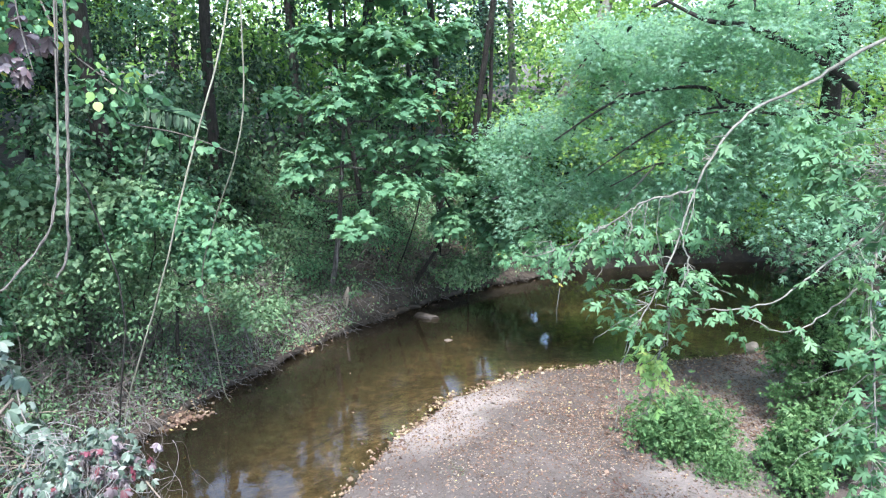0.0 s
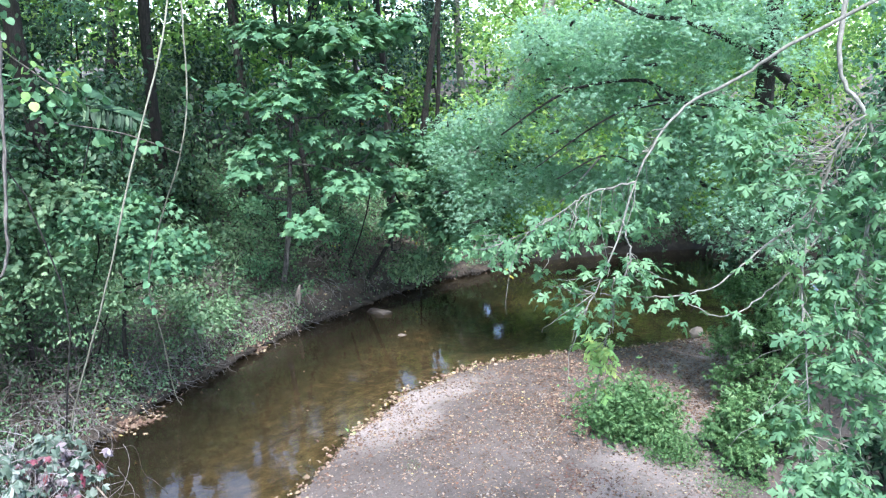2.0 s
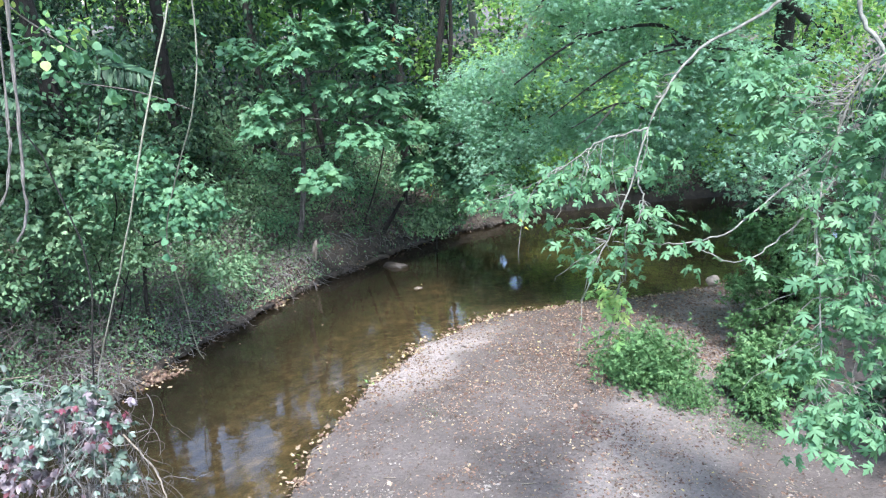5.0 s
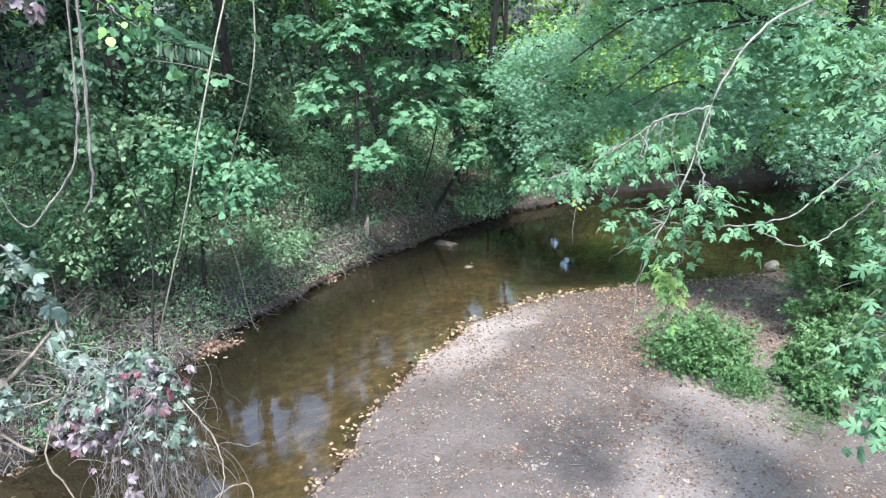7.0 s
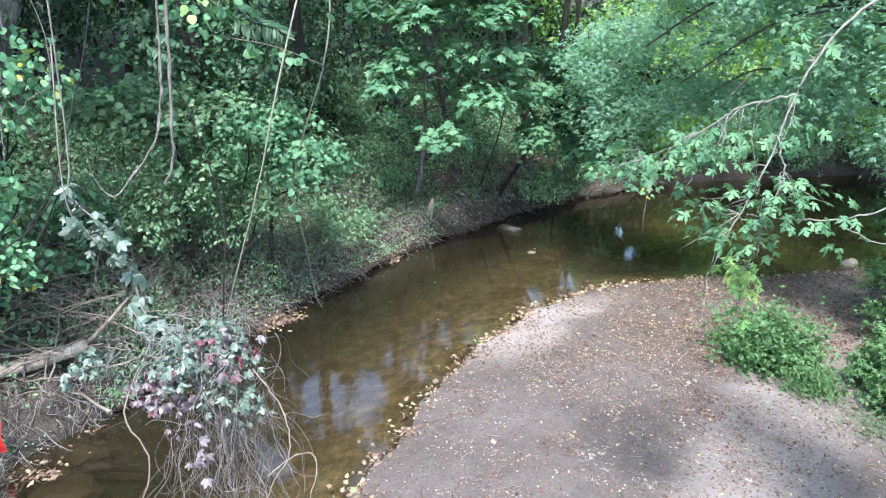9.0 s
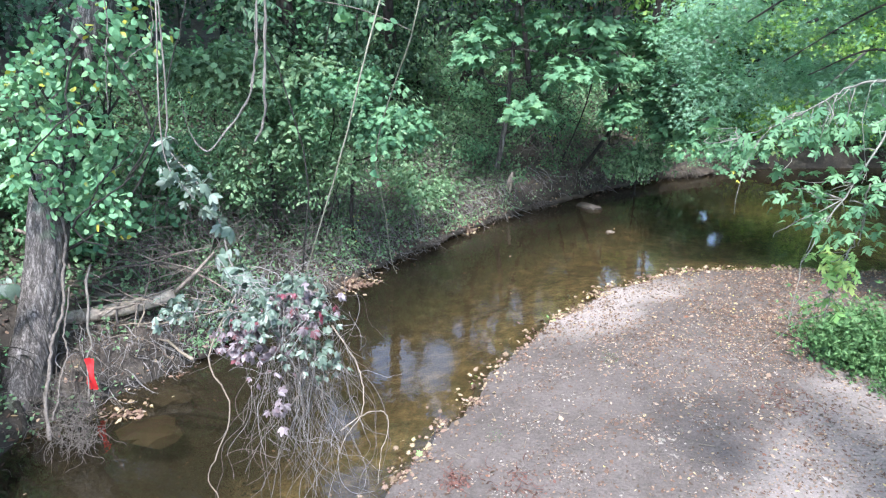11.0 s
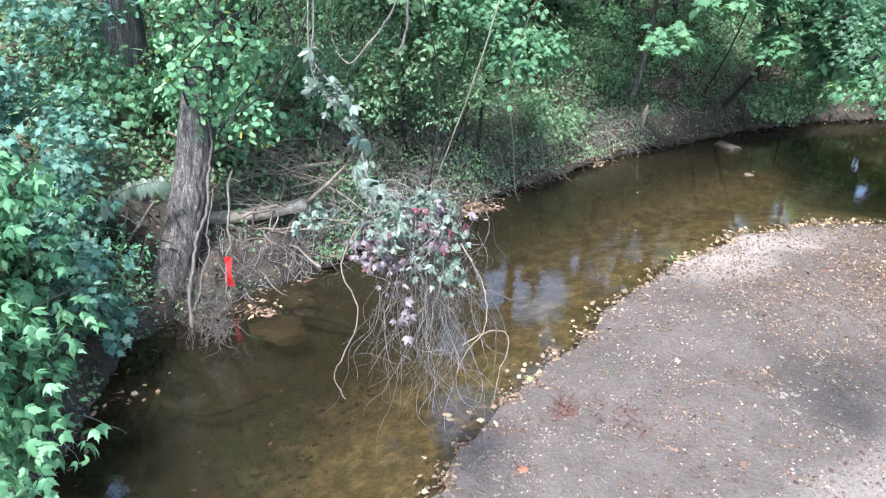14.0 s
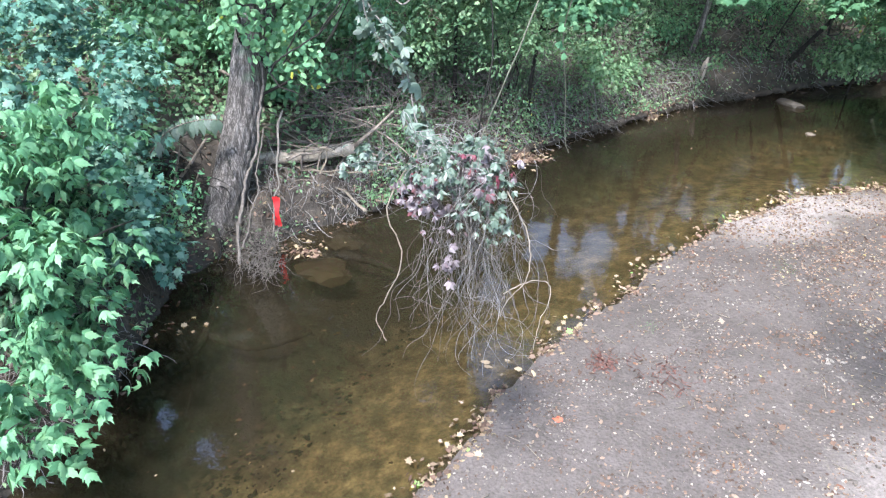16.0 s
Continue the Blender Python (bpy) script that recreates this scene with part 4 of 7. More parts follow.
def maple_sapling():
    tiers = [(-1.18, 9.73, 3.67, 0.52, 0.1), (-0.66, 9.77, 3.62, 0.45, 0.1), (-1.78, 9.6, 2.72, 0.34, 0.1), (-2.05, 9.5, 2.45, 0.34, 0.12), (-1.17, 9.5, 1.74, 0.36, 0.07),
             (-0.72, 9.68, 2.25, 0.42, 0.1), (-1.5, 9.68, 3.35, 0.4, 0.09), (-0.4, 9.8, 3.3, 0.4, 0.1), (-1.1, 9.72, 2.85, 0.3, 0.08), (-1.55, 9.6, 2.28, 0.2, 0.07), (-0.45, 9.8, 2.8, 0.3, 0.1),
             (-1.0, 10.2, 4.15, 0.7, 0.14), (-1.7, 10.2, 4.2, 0.5, 0.12), (-0.3, 10.4, 4.3, 0.6, 0.14), (-1.2, 10.3, 5.0, 0.9, 0.3), (-1.3, 10.4, 6.0, 1.0, 0.5), (-2.3, 10.0, 3.4, 0.35, 0.1)]
    plant("maple_sapling", (-1.85, 10.75, low(-1.85, 10.75)), clumps(tiers, 260, 0.2, 211, 0.35), LEAF_MAPLE, LOBED, 0.14, 1150, 6, 0.17, 21, "young maple with broad green leaves in tiers", "tree",
          thick=0.045, bark=BARK, trunk_top=(-1.46, 10.3, 5.4), flat=0.16, loose=0.24, twigs=60, droop=0.5, limbs=tiers)
    blobs = [(0.04, 10.6, 1.2, 0.3, 0.16), (-0.04, 10.65, 1.55, 0.3, 0.12), (0.55, 10.75, 1.86, 0.42, 0.16), (0.4, 10.8, 2.15, 0.4, 0.14), (0.75, 10.65, 1.36, 0.34, 0.18), (-0.14, 10.8, 2.1, 0.34, 0.14), (0.3, 10.7, 1.55, 0.3, 0.12),
             (0.95, 10.9, 1.75, 0.4, 0.18), (-0.3, 10.95, 2.55, 0.4, 0.2), (0.5, 11.5, 2.5, 0.6, 0.3)]
    plant("bank_maple", (-0.6, 11.75, low(-0.6, 11.75)), clumps(blobs, 140, 0.17, 212, 0.3), LEAF_MAPLE, LOBED, 0.125, 760, 6, 0.15, 22, "young maple leaning over the far bank", "tree", thick=0.04, flat=0.2, loose=0.28, twigs=50, limbs=blobs)
    plant("small_leaved_shrub", (0.3, 11.9, low(0.3, 11.9)), [(0.3, 11.35, 0.7, 0.5, 0.3), (0.1, 11.2, 0.62, 0.35, 0.22), (0.6, 11.7, 0.65, 0.4, 0.25)], LEAF_IVY, OVAL, 0.06, 210, 12, 0.14, 23,
          "grey-green small-leaved shrub at the water's edge", "shrub", thick=0.02, twigs=40)
    # a redder young maple shoot in the shade behind
    plant("reddening_sapling", (-0.95, 11.7, low(-0.95, 11.7)), [(-0.3, 10.2, 3.3, 0.14, 0.1), (-0.42, 10.2, 3.2, 0.1, 0.08)], LEAF_ORANGE, LOBED, 0.1, 9, 4, 0.12, 24,
          "thin maple shoot with orange turning leaves", "sapling", thick=0.015, twigs=6, limbs=())


def silver_maple():
    blobs = [(1.48, 9.9, 2.91, 0.82, 0.55), (2.16, 8.9, 3.31, 0.96, 0.55), (2.82, 8.0, 3.57, 0.95, 0.5), (1.89, 9.6, 2.12, 0.9, 0.42), (2.69, 8.4, 2.3, 0.8, 0.36), (3.3, 7.6, 2.79, 0.82, 0.55),
             (3.6, 7.0, 3.48, 0.71, 0.65), (2.44, 8.8, 4.0, 1.25, 0.45), (3.3, 7.6, 4.15, 1.01, 0.44), (3.75, 6.9, 2.27, 0.6, 0.47),
             (0.82, 9.8, 2.2, 0.5, 0.34), (1.15, 9.65, 1.95, 0.5, 0.26), (0.95, 9.9, 2.7, 0.5, 0.4)]
    plant("silver_maple", (4.4, 7.75, low(4.4, 7.75)), clumps(blobs, 480, 0.34, 213, 0.16), LEAF_SILVER, FEATHER, 0.068, 5000, 9, 0.24, 31, "large silver maple with pale green feathery leaves", "tree",
          thick=0.16, trunk_top=(3.75, 7.25, 5.5), droop=0.35, flat=0.22, loose=0.34, twigs=130, limbs=())
    tree = bpy.data.objects["silver_maple"]
    rng = np.random.default_rng(33)
    for pts, r in (([(4.2, 7.4, 3.2), (3.5, 7.6, 3.4), (2.99, 7.74, 3.43), (2.66, 7.86, 3.6), (2.05, 8.04, 3.53), (1.65, 8.13, 3.34), (1.17, 8.19, 2.99)], 0.03),
                   ([(3.2, 7.6, 3.4), (2.96, 7.64, 3.4), (2.65, 7.76, 3.36), (2.17, 7.89, 3.11), (1.54, 8.0, 2.63)], 0.02),
                   ([(4.1, 7.3, 3.2), (3.24, 7.09, 3.34), (2.82, 7.27, 3.38), (2.47, 7.39, 3.32)], 0.024),
                   ([(3.95, 7.2, 3.6), (3.54, 7.06, 3.84), (3.21, 7.2, 4.03), (2.87, 7.34, 4.19), (2.52, 7.46, 4.25), (2.1, 7.7, 4.5)], 0.045),
                   ([(2.8, 8.0, 2.6), (2.35, 8.02, 2.77), (1.82, 8.12, 2.49)], 0.018)):
        g = Geo()
        g.tube(smooth_line(pts, 24), np.linspace(r, r * 0.35, 24), 7, 0.08, rng)
        part("limb", g, BARK_DARK, tree)
    g = Geo()
    g.tube(smooth_line([(2.3, 8.05, 2.75), (1.95, 8.6, 2.1), (1.6, 9.1, 1.55), (1.2, 9.2, 1.42), (0.75, 9.27, 1.36)], 24), np.linspace(0.014, 0.004, 24), 6, 0.08, rng)
    part("low_limb", g, BARK_PALE, tree)
    g = Geo()
    foliage(g, SILVER, [(1.65, 9.15, 1.5, 0.22, 0.08), (1.3, 9.2, 1.42, 0.28, 0.07), (0.9, 9.25, 1.38, 0.28, 0.06), (1.4, 9.12, 1.24, 0.16, 0.07)], 80, 6, 0.075, 0.12, rng, 0.55, 0.35, 0.9, 0.45, 0.35)
    part("low_spray", g, LEAF_ROUND, tree, "light green leaves on the lowest spray")
    far = [(2.0, 12.8, 3.0, 1.2, 0.7), (3.6, 12.0, 2.6, 1.2, 0.8), (5.2, 10.8, 2.4, 1.1, 0.9), (5.0, 9.2, 3.2, 1.1, 0.9), (4.6, 11.5, 4.2, 1.6, 0.8), (2.5, 13.2, 4.4, 1.5, 0.7), (5.8, 12.5, 1.5, 1.0, 0.6), (6.0, 10.4, 4.6, 1.5, 0.9), (3.4, 15.3, 1.8, 1.0, 0.8), (5.6, 15.6, 1.8, 1.2, 0.9)]
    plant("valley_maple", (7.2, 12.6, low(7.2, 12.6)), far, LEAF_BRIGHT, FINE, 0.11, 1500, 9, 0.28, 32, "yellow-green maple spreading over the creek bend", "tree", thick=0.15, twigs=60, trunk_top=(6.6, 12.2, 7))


def bank_shrubs():
    rows = (("leafy_shrub", LEAF_MAPLE, LOBED, 0.075, 540, 41, [(-2.75, 7.4, 2.25, 0.55, 0.26), (-2.35, 7.35, 1.75, 0.4, 0.3), (-3.1, 7.2, 2.25, 0.5, 0.24), (-2.5, 7.35, 1.95, 0.4, 0.2)], 44, 0.16, "maple-leaved shrub on the creek bank"),
            ("leafy_shrub", LEAF_IVY, LOBED, 0.078, 480, 42, [(-3.55, 6.95, 2.5, 0.5, 0.26), (-3.4, 6.9, 1.85, 0.45, 0.26), (-4.0, 6.75, 2.55, 0.5, 0.35)], 40, 0.16, "green shrub high on the creek bank"),
            ("leafy_shrub", LEAF_IVY, OVAL, 0.062, 420, 43, [(-3.15, 7.1, 1.5, 0.5, 0.26), (-3.75, 6.7, 1.5, 0.55, 0.36), (-2.6, 8.6, 0.9, 0.5, 0.26), (-2.6, 7.35, 1.4, 0.4, 0.25)], 60, 0.13, "low small-leaved shrub on the creek bank"),
            ("leafy_shrub", LEAF_DARK, OVAL, 0.09, 520, 44, [(-4.5, 9.6, 2.95, 1.2, 0.7), (-2.9, 10.4, 2.4, 0.95, 0.72), (-3.5, 9.2, 2.35, 0.85, 0.45)], 60, 0.22, "dark green shrub on the wooded slope, shade in its leaf colour"),
            ("leafy_shrub", LEAF_MAPLE, OVAL, 0.09, 460, 45, [(-5.1, 6.2, 1.5, 0.7, 0.48), (-4.5, 6.4, 1.2, 0.55, 0.36), (-5.0, 5.5, 1.15, 0.35, 0.28), (-4.2, 8.4, 1.5, 0.85, 0.44)], 60, 0.17, "green shrub above the driftwood"),
            ("leafy_shrub", LEAF_TEAL, LOBED, 0.078, 800, 46, [(-5.35, 3.6, 0.75, 0.45, 0.4), (-5.6, 3.8, 1.5, 0.6, 0.6), (-5.15, 3.2, 0.95, 0.34, 0.5), (-5.9, 3.4, 1.75, 0.6, 0.62), (-6.4, 4.8, 2.6, 0.8, 0.7), (-4.95, 3.3, 1.5, 0.45, 0.5), (-4.75, 3.1, 0.6, 0.3, 0.36), (-4.3, 2.75, 0.8, 0.35, 0.4), (-4.5, 2.6, 0.5, 0.3, 0.3), (-4.4, 3.2, 0.42, 0.24, 0.2), (-4.25, 3.0, 0.9, 0.3, 0.4)], 130, 0.18, "blue-green shrub beside the leaning tree"))
    for name, leaf, shape, size, sprays, seed, blobs, count, wide, label in rows:
        x, y = (-5.9, 4.1) if leaf is LEAF_TEAL else (blobs[0][0] - 0.3, blobs[0][1] + 0.3)
        plant(name, (x, y, low(x, y)), clumps(blobs, count, wide, seed + 170), leaf, shape, size, sprays, 8, 0.15, seed, label, "shrub", "bank shrubs", 0.03 if seed < 43 else 0.012, twigs=50 if seed < 43 else 0, droop=0.4,
              flat=0.3, loose=0.35, limbs=blobs)
    # pale sprays over darker inner leaves
    plant("leafy_shrub", (-3.3, 7.4, low(-3.3, 7.4)), [(-2.8, 7.5, 1.85, 0.7, 0.5), (-3.5, 7.2, 2.0, 0.7, 0.6), (-4.1, 7.0, 2.2, 0.6, 0.6), (-3.3, 7.0, 1.3, 0.5, 0.3)], LEAF_IVY, PLAIN, 0.06, 640, 9, 0.17, 48,
          "dense green inner shrub on the creek bank", "shrub", "bank shrubs", 0.015, twigs=0)
    blobs = [(-4.5, 2.55, 1.3, 0.46, 0.5), (-3.85, 1.95, 0.95, 0.42, 0.42), (-3.45, 1.45, 0.78, 0.36, 0.34), (-3.6, 1.95, 0.6, 0.26, 0.22), (-4.6, 1.7, 1.4, 0.6, 0.6), (-4.2, 2.3, 1.75, 0.4, 0.3), (-3.75, 1.75, 1.5, 0.35, 0.3), (-3.45, 1.85, 1.05, 0.28, 0.26), (-3.85, 2.6, 1.15, 0.28, 0.3)]
    plant("box_elder", (-5.0, 2.2, low(-5.0, 2.2)), clumps(blobs, 110, 0.17, 218, 0.5), LEAF_ELDER, ELDER_SPRAY, 0.09, 430, 5, 0.13, 47, "bright green box elder hanging over the water", "shrub", "bank shrubs", 0.03,
          twigs=60, droop=0.9, flat=0.3, loose=0.4, shell=0.35, up=0.8, limbs=blobs)
    # inner boughs again, with their shade put into a darker leaf colour
    plant("box_elder", (-5.3, 1.9, low(-5.3, 1.9)), [(-4.7, 2.4, 1.1, 0.5, 0.5), (-4.1, 1.9, 0.9, 0.4, 0.4), (-4.7, 1.6, 1.3, 0.5, 0.6)], LEAF_DARK, ELDER_SPRAY, 0.1, 200, 5, 0.14, 49, "inner boughs of box elder by the water, shade in the leaf colour", "shrub", "bank shrubs", 0.02,
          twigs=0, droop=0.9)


def slope_cover():
    """Low shrubs that clothe the creek bank up the slope."""
    rng = np.random.default_rng(48)
    along = np.array([(-5.0, 3.0), (-4.7, 5.0), (-4.1, 6.6), (-3.2, 8.3), (-2.3, 9.9), (-1.3, 11.4), (0.0, 12.9), (1.4, 14.0), (3.2, 14.9), (5.5, 15.4)])
    out = np.array([-0.86, 0.5])
    made = 0
    for i in range(150):
        t = rng.random() * (len(along) - 1)
        k = int(t)
        p = along[k] + (along[k + 1] - along[k]) * (t - k) + out * (-0.1 + 3.6 * (i / 96) + rng.uniform(-0.15, 0.15) if i < 96 else rng.uniform(-1.1, 0.1))
        x, y = p
        if far_from(BANK, np.array([x]), np.array([y]))[0] < (0.5 if i < 96 else 0.12) or in_creek(np.array([x]), np.array([y]))[0] or math.hypot(x + 4.5, y - 4.5) < 1.1 or (-1.7 < x < 0.2 and y < 12.2 + 0.7 * x) or (5.0 < y < 7.8 and far_from(BANK, np.array([x]), np.array([y]))[0] < 1.05):
            continue
        z = low(x, y)
        s = rng.uniform(0.35, 0.6)
        tall = rng.uniform(0.2, 0.9)
        if i >= 96:
            s, tall = 0.4 * s, 0.3 * tall
        blobs = [(x + rng.normal(0, 0.3), y + rng.normal(0, 0.3), z + tall * rng.uniform(0.4, 1.1), s, s * rng.uniform(0.4, 0.6)) for _ in range(3)]
        kind = rng.integers(0, 4)
        leaf, shape, size = ((LEAF_MAPLE, LOBED, 0.08), (LEAF_IVY, PLAIN, 0.056), (LEAF_ROUND, PLAIN, 0.055), (LEAF_ELDER, PLAIN, 0.06))[kind]
        if i >= 96 and kind != 2:
            leaf = LEAF_ROUND if kind else LEAF_IVY
        plant("slope_shrub", (x, y, z), blobs, leaf, shape, size * (1 if i < 96 else 0.6), (54 if kind == 0 else 84) if i < 96 else 34, 8, 0.16 if i < 96 else 0.09, 800 + made, ("green leafy shrub on the creek slope", "small-leaved weedy shrub on the slope", "round-leaved weedy shrub on the slope", "pale green weedy shrub on the slope")[kind],
              "shrub", "slope shrubs", 0.014, twigs=0)
        made += 1


def far_bank_shrubs():
    rng = np.random.default_rng(49)
    for i in range(26):
        x = 0.9 + 7.5 * (i % 13 + rng.random()) / 13
        y = float(np.interp(x, BANK[12:, 0], BANK[12:, 1])) + (0.45 if i < 13 else 1.5) + rng.uniform(0, 0.5)
        z = low(x, y)
        s = rng.uniform(0.4, 0.65)
        blobs = [(x + rng.normal(0, 0.3), y + rng.normal(-0.15, 0.25), z + rng.uniform(0.0, 0.9) + (0 if i < 13 else 0.7), s, s * 0.6) for _ in range(4)]
        leaf = (LEAF_DARK, LEAF_MAPLE, LEAF_BRIGHT)[rng.integers(0, 3)]
        plant("far_bank_shrub", (x, y, z), blobs, leaf, CHIP, 0.085, 180, 9, 0.2, 900 + i, "green shrub hanging over the far bank", "shrub", "far bank shrubs", 0.016, twigs=0)


def thicket():
    """Brown leafless stems in the shade of the slope."""
    rng = np.random.default_rng(50)
    for x, y, z, wide, n in ((-3.2, 9.9, 1.9, 0.7, 170), (-2.0, 12.4, 2.0, 0.7, 120), (-3.0, 12.2, 2.6, 0.9, 160), (-4.6, 6.0, 0.9, 0.5, 90), (-3.6, 7.2, 0.75, 0.5, 110), (-0.9, 12.6, 1.3, 0.5, 80), (-3.5, 7.7, 0.6, 0.3, 100), (-3.0, 8.6, 0.6, 0.3, 100), (-4.1, 6.4, 0.6, 0.3, 90), (-2.5, 9.6, 0.6, 0.3, 70), (-1.0, 11.9, 0.6, 0.4, 50), (-3.9, 6.1, 0.5, 0.45, 120), (-3.3, 7.4, 0.5, 0.4, 100), (-4.2, 5.6, 0.5, 0.35, 70), (-2.8, 8.2, 0.5, 0.3, 60)):
        g = Geo()
        for _ in range(n):
            a = np.array([x + rng.normal(0, wide), y + rng.normal(0, wide * 0.5), 0])
            a[2] = low(a[0], a[1]) + rng.uniform(0, 0.5)
            p = curl(a, rng.normal(0, 0.8, 3) + (-0.1, 0.0, 0.7), rng.uniform(0.3, 0.85), rng, 10, 0.75, -0.3)
            p[:, 2] = np.maximum(p[:, 2], height(p[:, 0], p[:, 1]) + 0.01)
            p = p[np.cumsum(in_creek(p[:, 0], p[:, 1])) == 0]
            if len(p) > 3:
                g.tube(p, np.linspace(0.005, 0.0018, len(p)), 4)
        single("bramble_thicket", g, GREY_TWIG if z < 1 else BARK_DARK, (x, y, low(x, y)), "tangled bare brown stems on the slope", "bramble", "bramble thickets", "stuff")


def bank_stems():
    """Longer dead stems that arch out of the bank above the water."""
    rng = np.random.default_rng(55)
    for i in range(26):
        x = rng.uniform(-4.4, -2.4)
        y = float(np.interp(x, BANK[4:11, 0], BANK[4:11, 1])) + rng.uniform(0.25, 1.0)
        a = np.array([x - 0.25, y, low(x - 0.25, y) + 0.02])
        p = calm(curl(a, (rng.normal(0.2, 0.8), rng.normal(-0.3, 0.5), rng.uniform(0.2, 0.9)), rng.uniform(0.4, 1.1), rng, 14, 0.5, -0.7))
        p[:, 2] = np.maximum(p[:, 2], np.maximum(height(p[:, 0], p[:, 1]), 0.0) + 0.012)
        r = rng.choice((0.005, 0.008, 0.013), p=(0.5, 0.35, 0.15))
        g = Geo()
        g.tube(p, np.linspace(r, r * 0.4, len(p)), 6, 0.06, rng)
        single("fallen_branch", g, (GREY_TWIG, DEADWOOD, PALE_TWIG)[i % 3], tuple(a), "dead woody branch arching out of the bank", "branch", "dead branches on the bank")


def leaning_tree():
    base = (-4.72, 4.05, low(-4.72, 4.05))
    rng = np.random.default_rng(51)
    ob = thing("leaning_tree", base, "leaning grey-barked tree with vine leaves by the creek", "tree")
    line = np.array([(-4.72, 4.04, base[2] - 0.25), (-4.7, 4.14, 0.2), (-4.68, 4.36, 0.65), (-4.66, 4.6, 1.18), (-4.64, 4.78, 1.75), (-4.55, 5.0, 2.3), (-4.4, 5.27, 2.95), (-4.2, 5.6, 3.8), (-4.0, 6.2, 5.0), (-3.9, 7.2, 7.5)])
    g = Geo()
    g.ridged(line, np.array([0.21, 0.19, 0.172, 0.162, 0.158, 0.155, 0.15, 0.14, 0.12, 0.07]), 0.011, rng)
    part("trunk", g, BARK, ob, "grey furrowed bark", smooth=True)
    for pts, r in (([(-4.47, 4.67, 1.58), (-4.43, 4.61, 1.35), (-4.42, 4.50, 1.10), (-4.37, 4.34, 0.87), (-4.34, 4.17, 0.67), (-4.29, 4.01, 0.48), (-4.20, 3.84, 0.37), (-4.02, 3.62, 0.17)], 0.016), ([(-4.38, 4.49, 1.02), (-4.32, 4.30, 0.72), (-4.25, 4.15, 0.52), (-4.17, 3.94, 0.35), (-4.10, 3.76, 0.24)], 0.009)):
        g = Geo()
        w = np.linspace(0, 1, 40)[:, None]
        sway = 0.016 * np.hstack([np.sin(17 * w + 90 * r), np.cos(13 * w), 0 * w]) * np.sin(np.pi * w)
        g.tube(smooth_line(pts, 40) + sway + 0.004 * rng.standard_normal((40, 3)), np.linspace(r * 0.7, r * 0.95, 40), 8, 0.16, rng)
        part("climbing_stem", g, GREY_TWIG, ob, "grey-brown woody vine climbing the trunk", smooth=True)
    for a in np.linspace(0, 6.28, 9)[:-1]:
        g = Geo()
        e = np.array(base) + (0.55 * math.cos(a), 0.5 * math.sin(a), -0.12 + 0.06 * rng.random())
        g.tube(bend(np.array(base) + (0.14 * math.cos(a), 0.14 * math.sin(a), 0.02), e, rng, 6, 0.1), np.linspace(0.034, 0.012, 6), 6)
        part("root", g, BARK_DARK, ob)
    g = Geo()
    blobs = [(-4.43, 4.65, 2.31, 0.5, 0.58), (-4.05, 5.3, 3.0, 0.36, 0.46), (-4.2, 4.7, 1.72, 0.42, 0.24), (-4.43, 5.0, 2.75, 0.42, 0.42), (-4.0, 5.8, 4.4, 0.9, 0.8)]
    foliage(g, ROUND, blobs, 720, 9, 0.066, 0.15, rng, 0.7, 0.9, 0.6)
    part("vine_leaves", g, LEAF_ROUND, ob, "round pale green climbing vine leaves")
    g = Geo()
    for b in blobs:
        for _ in range(4):
            e = np.array(b[:3]) + rng.normal(0, 0.3, 3)
            g.tube(bend(line[rng.integers(3, 8)], e, rng, 7, 0.14), np.linspace(0.016, 0.004, 7), 5)
    tagged(part("climbing_stem_tangle", g, BARK_DARK, ob), kind="stuff")
    g = Geo()
    crown = crown_over(-4.2, 8.2, 8.8, 1.7, 3.4, 8, 52)
    foliage(g, CHIP, crown, 260, 12, 0.17, 0.45, rng)
    part("crown", g, LEAF_MAPLE, ob)


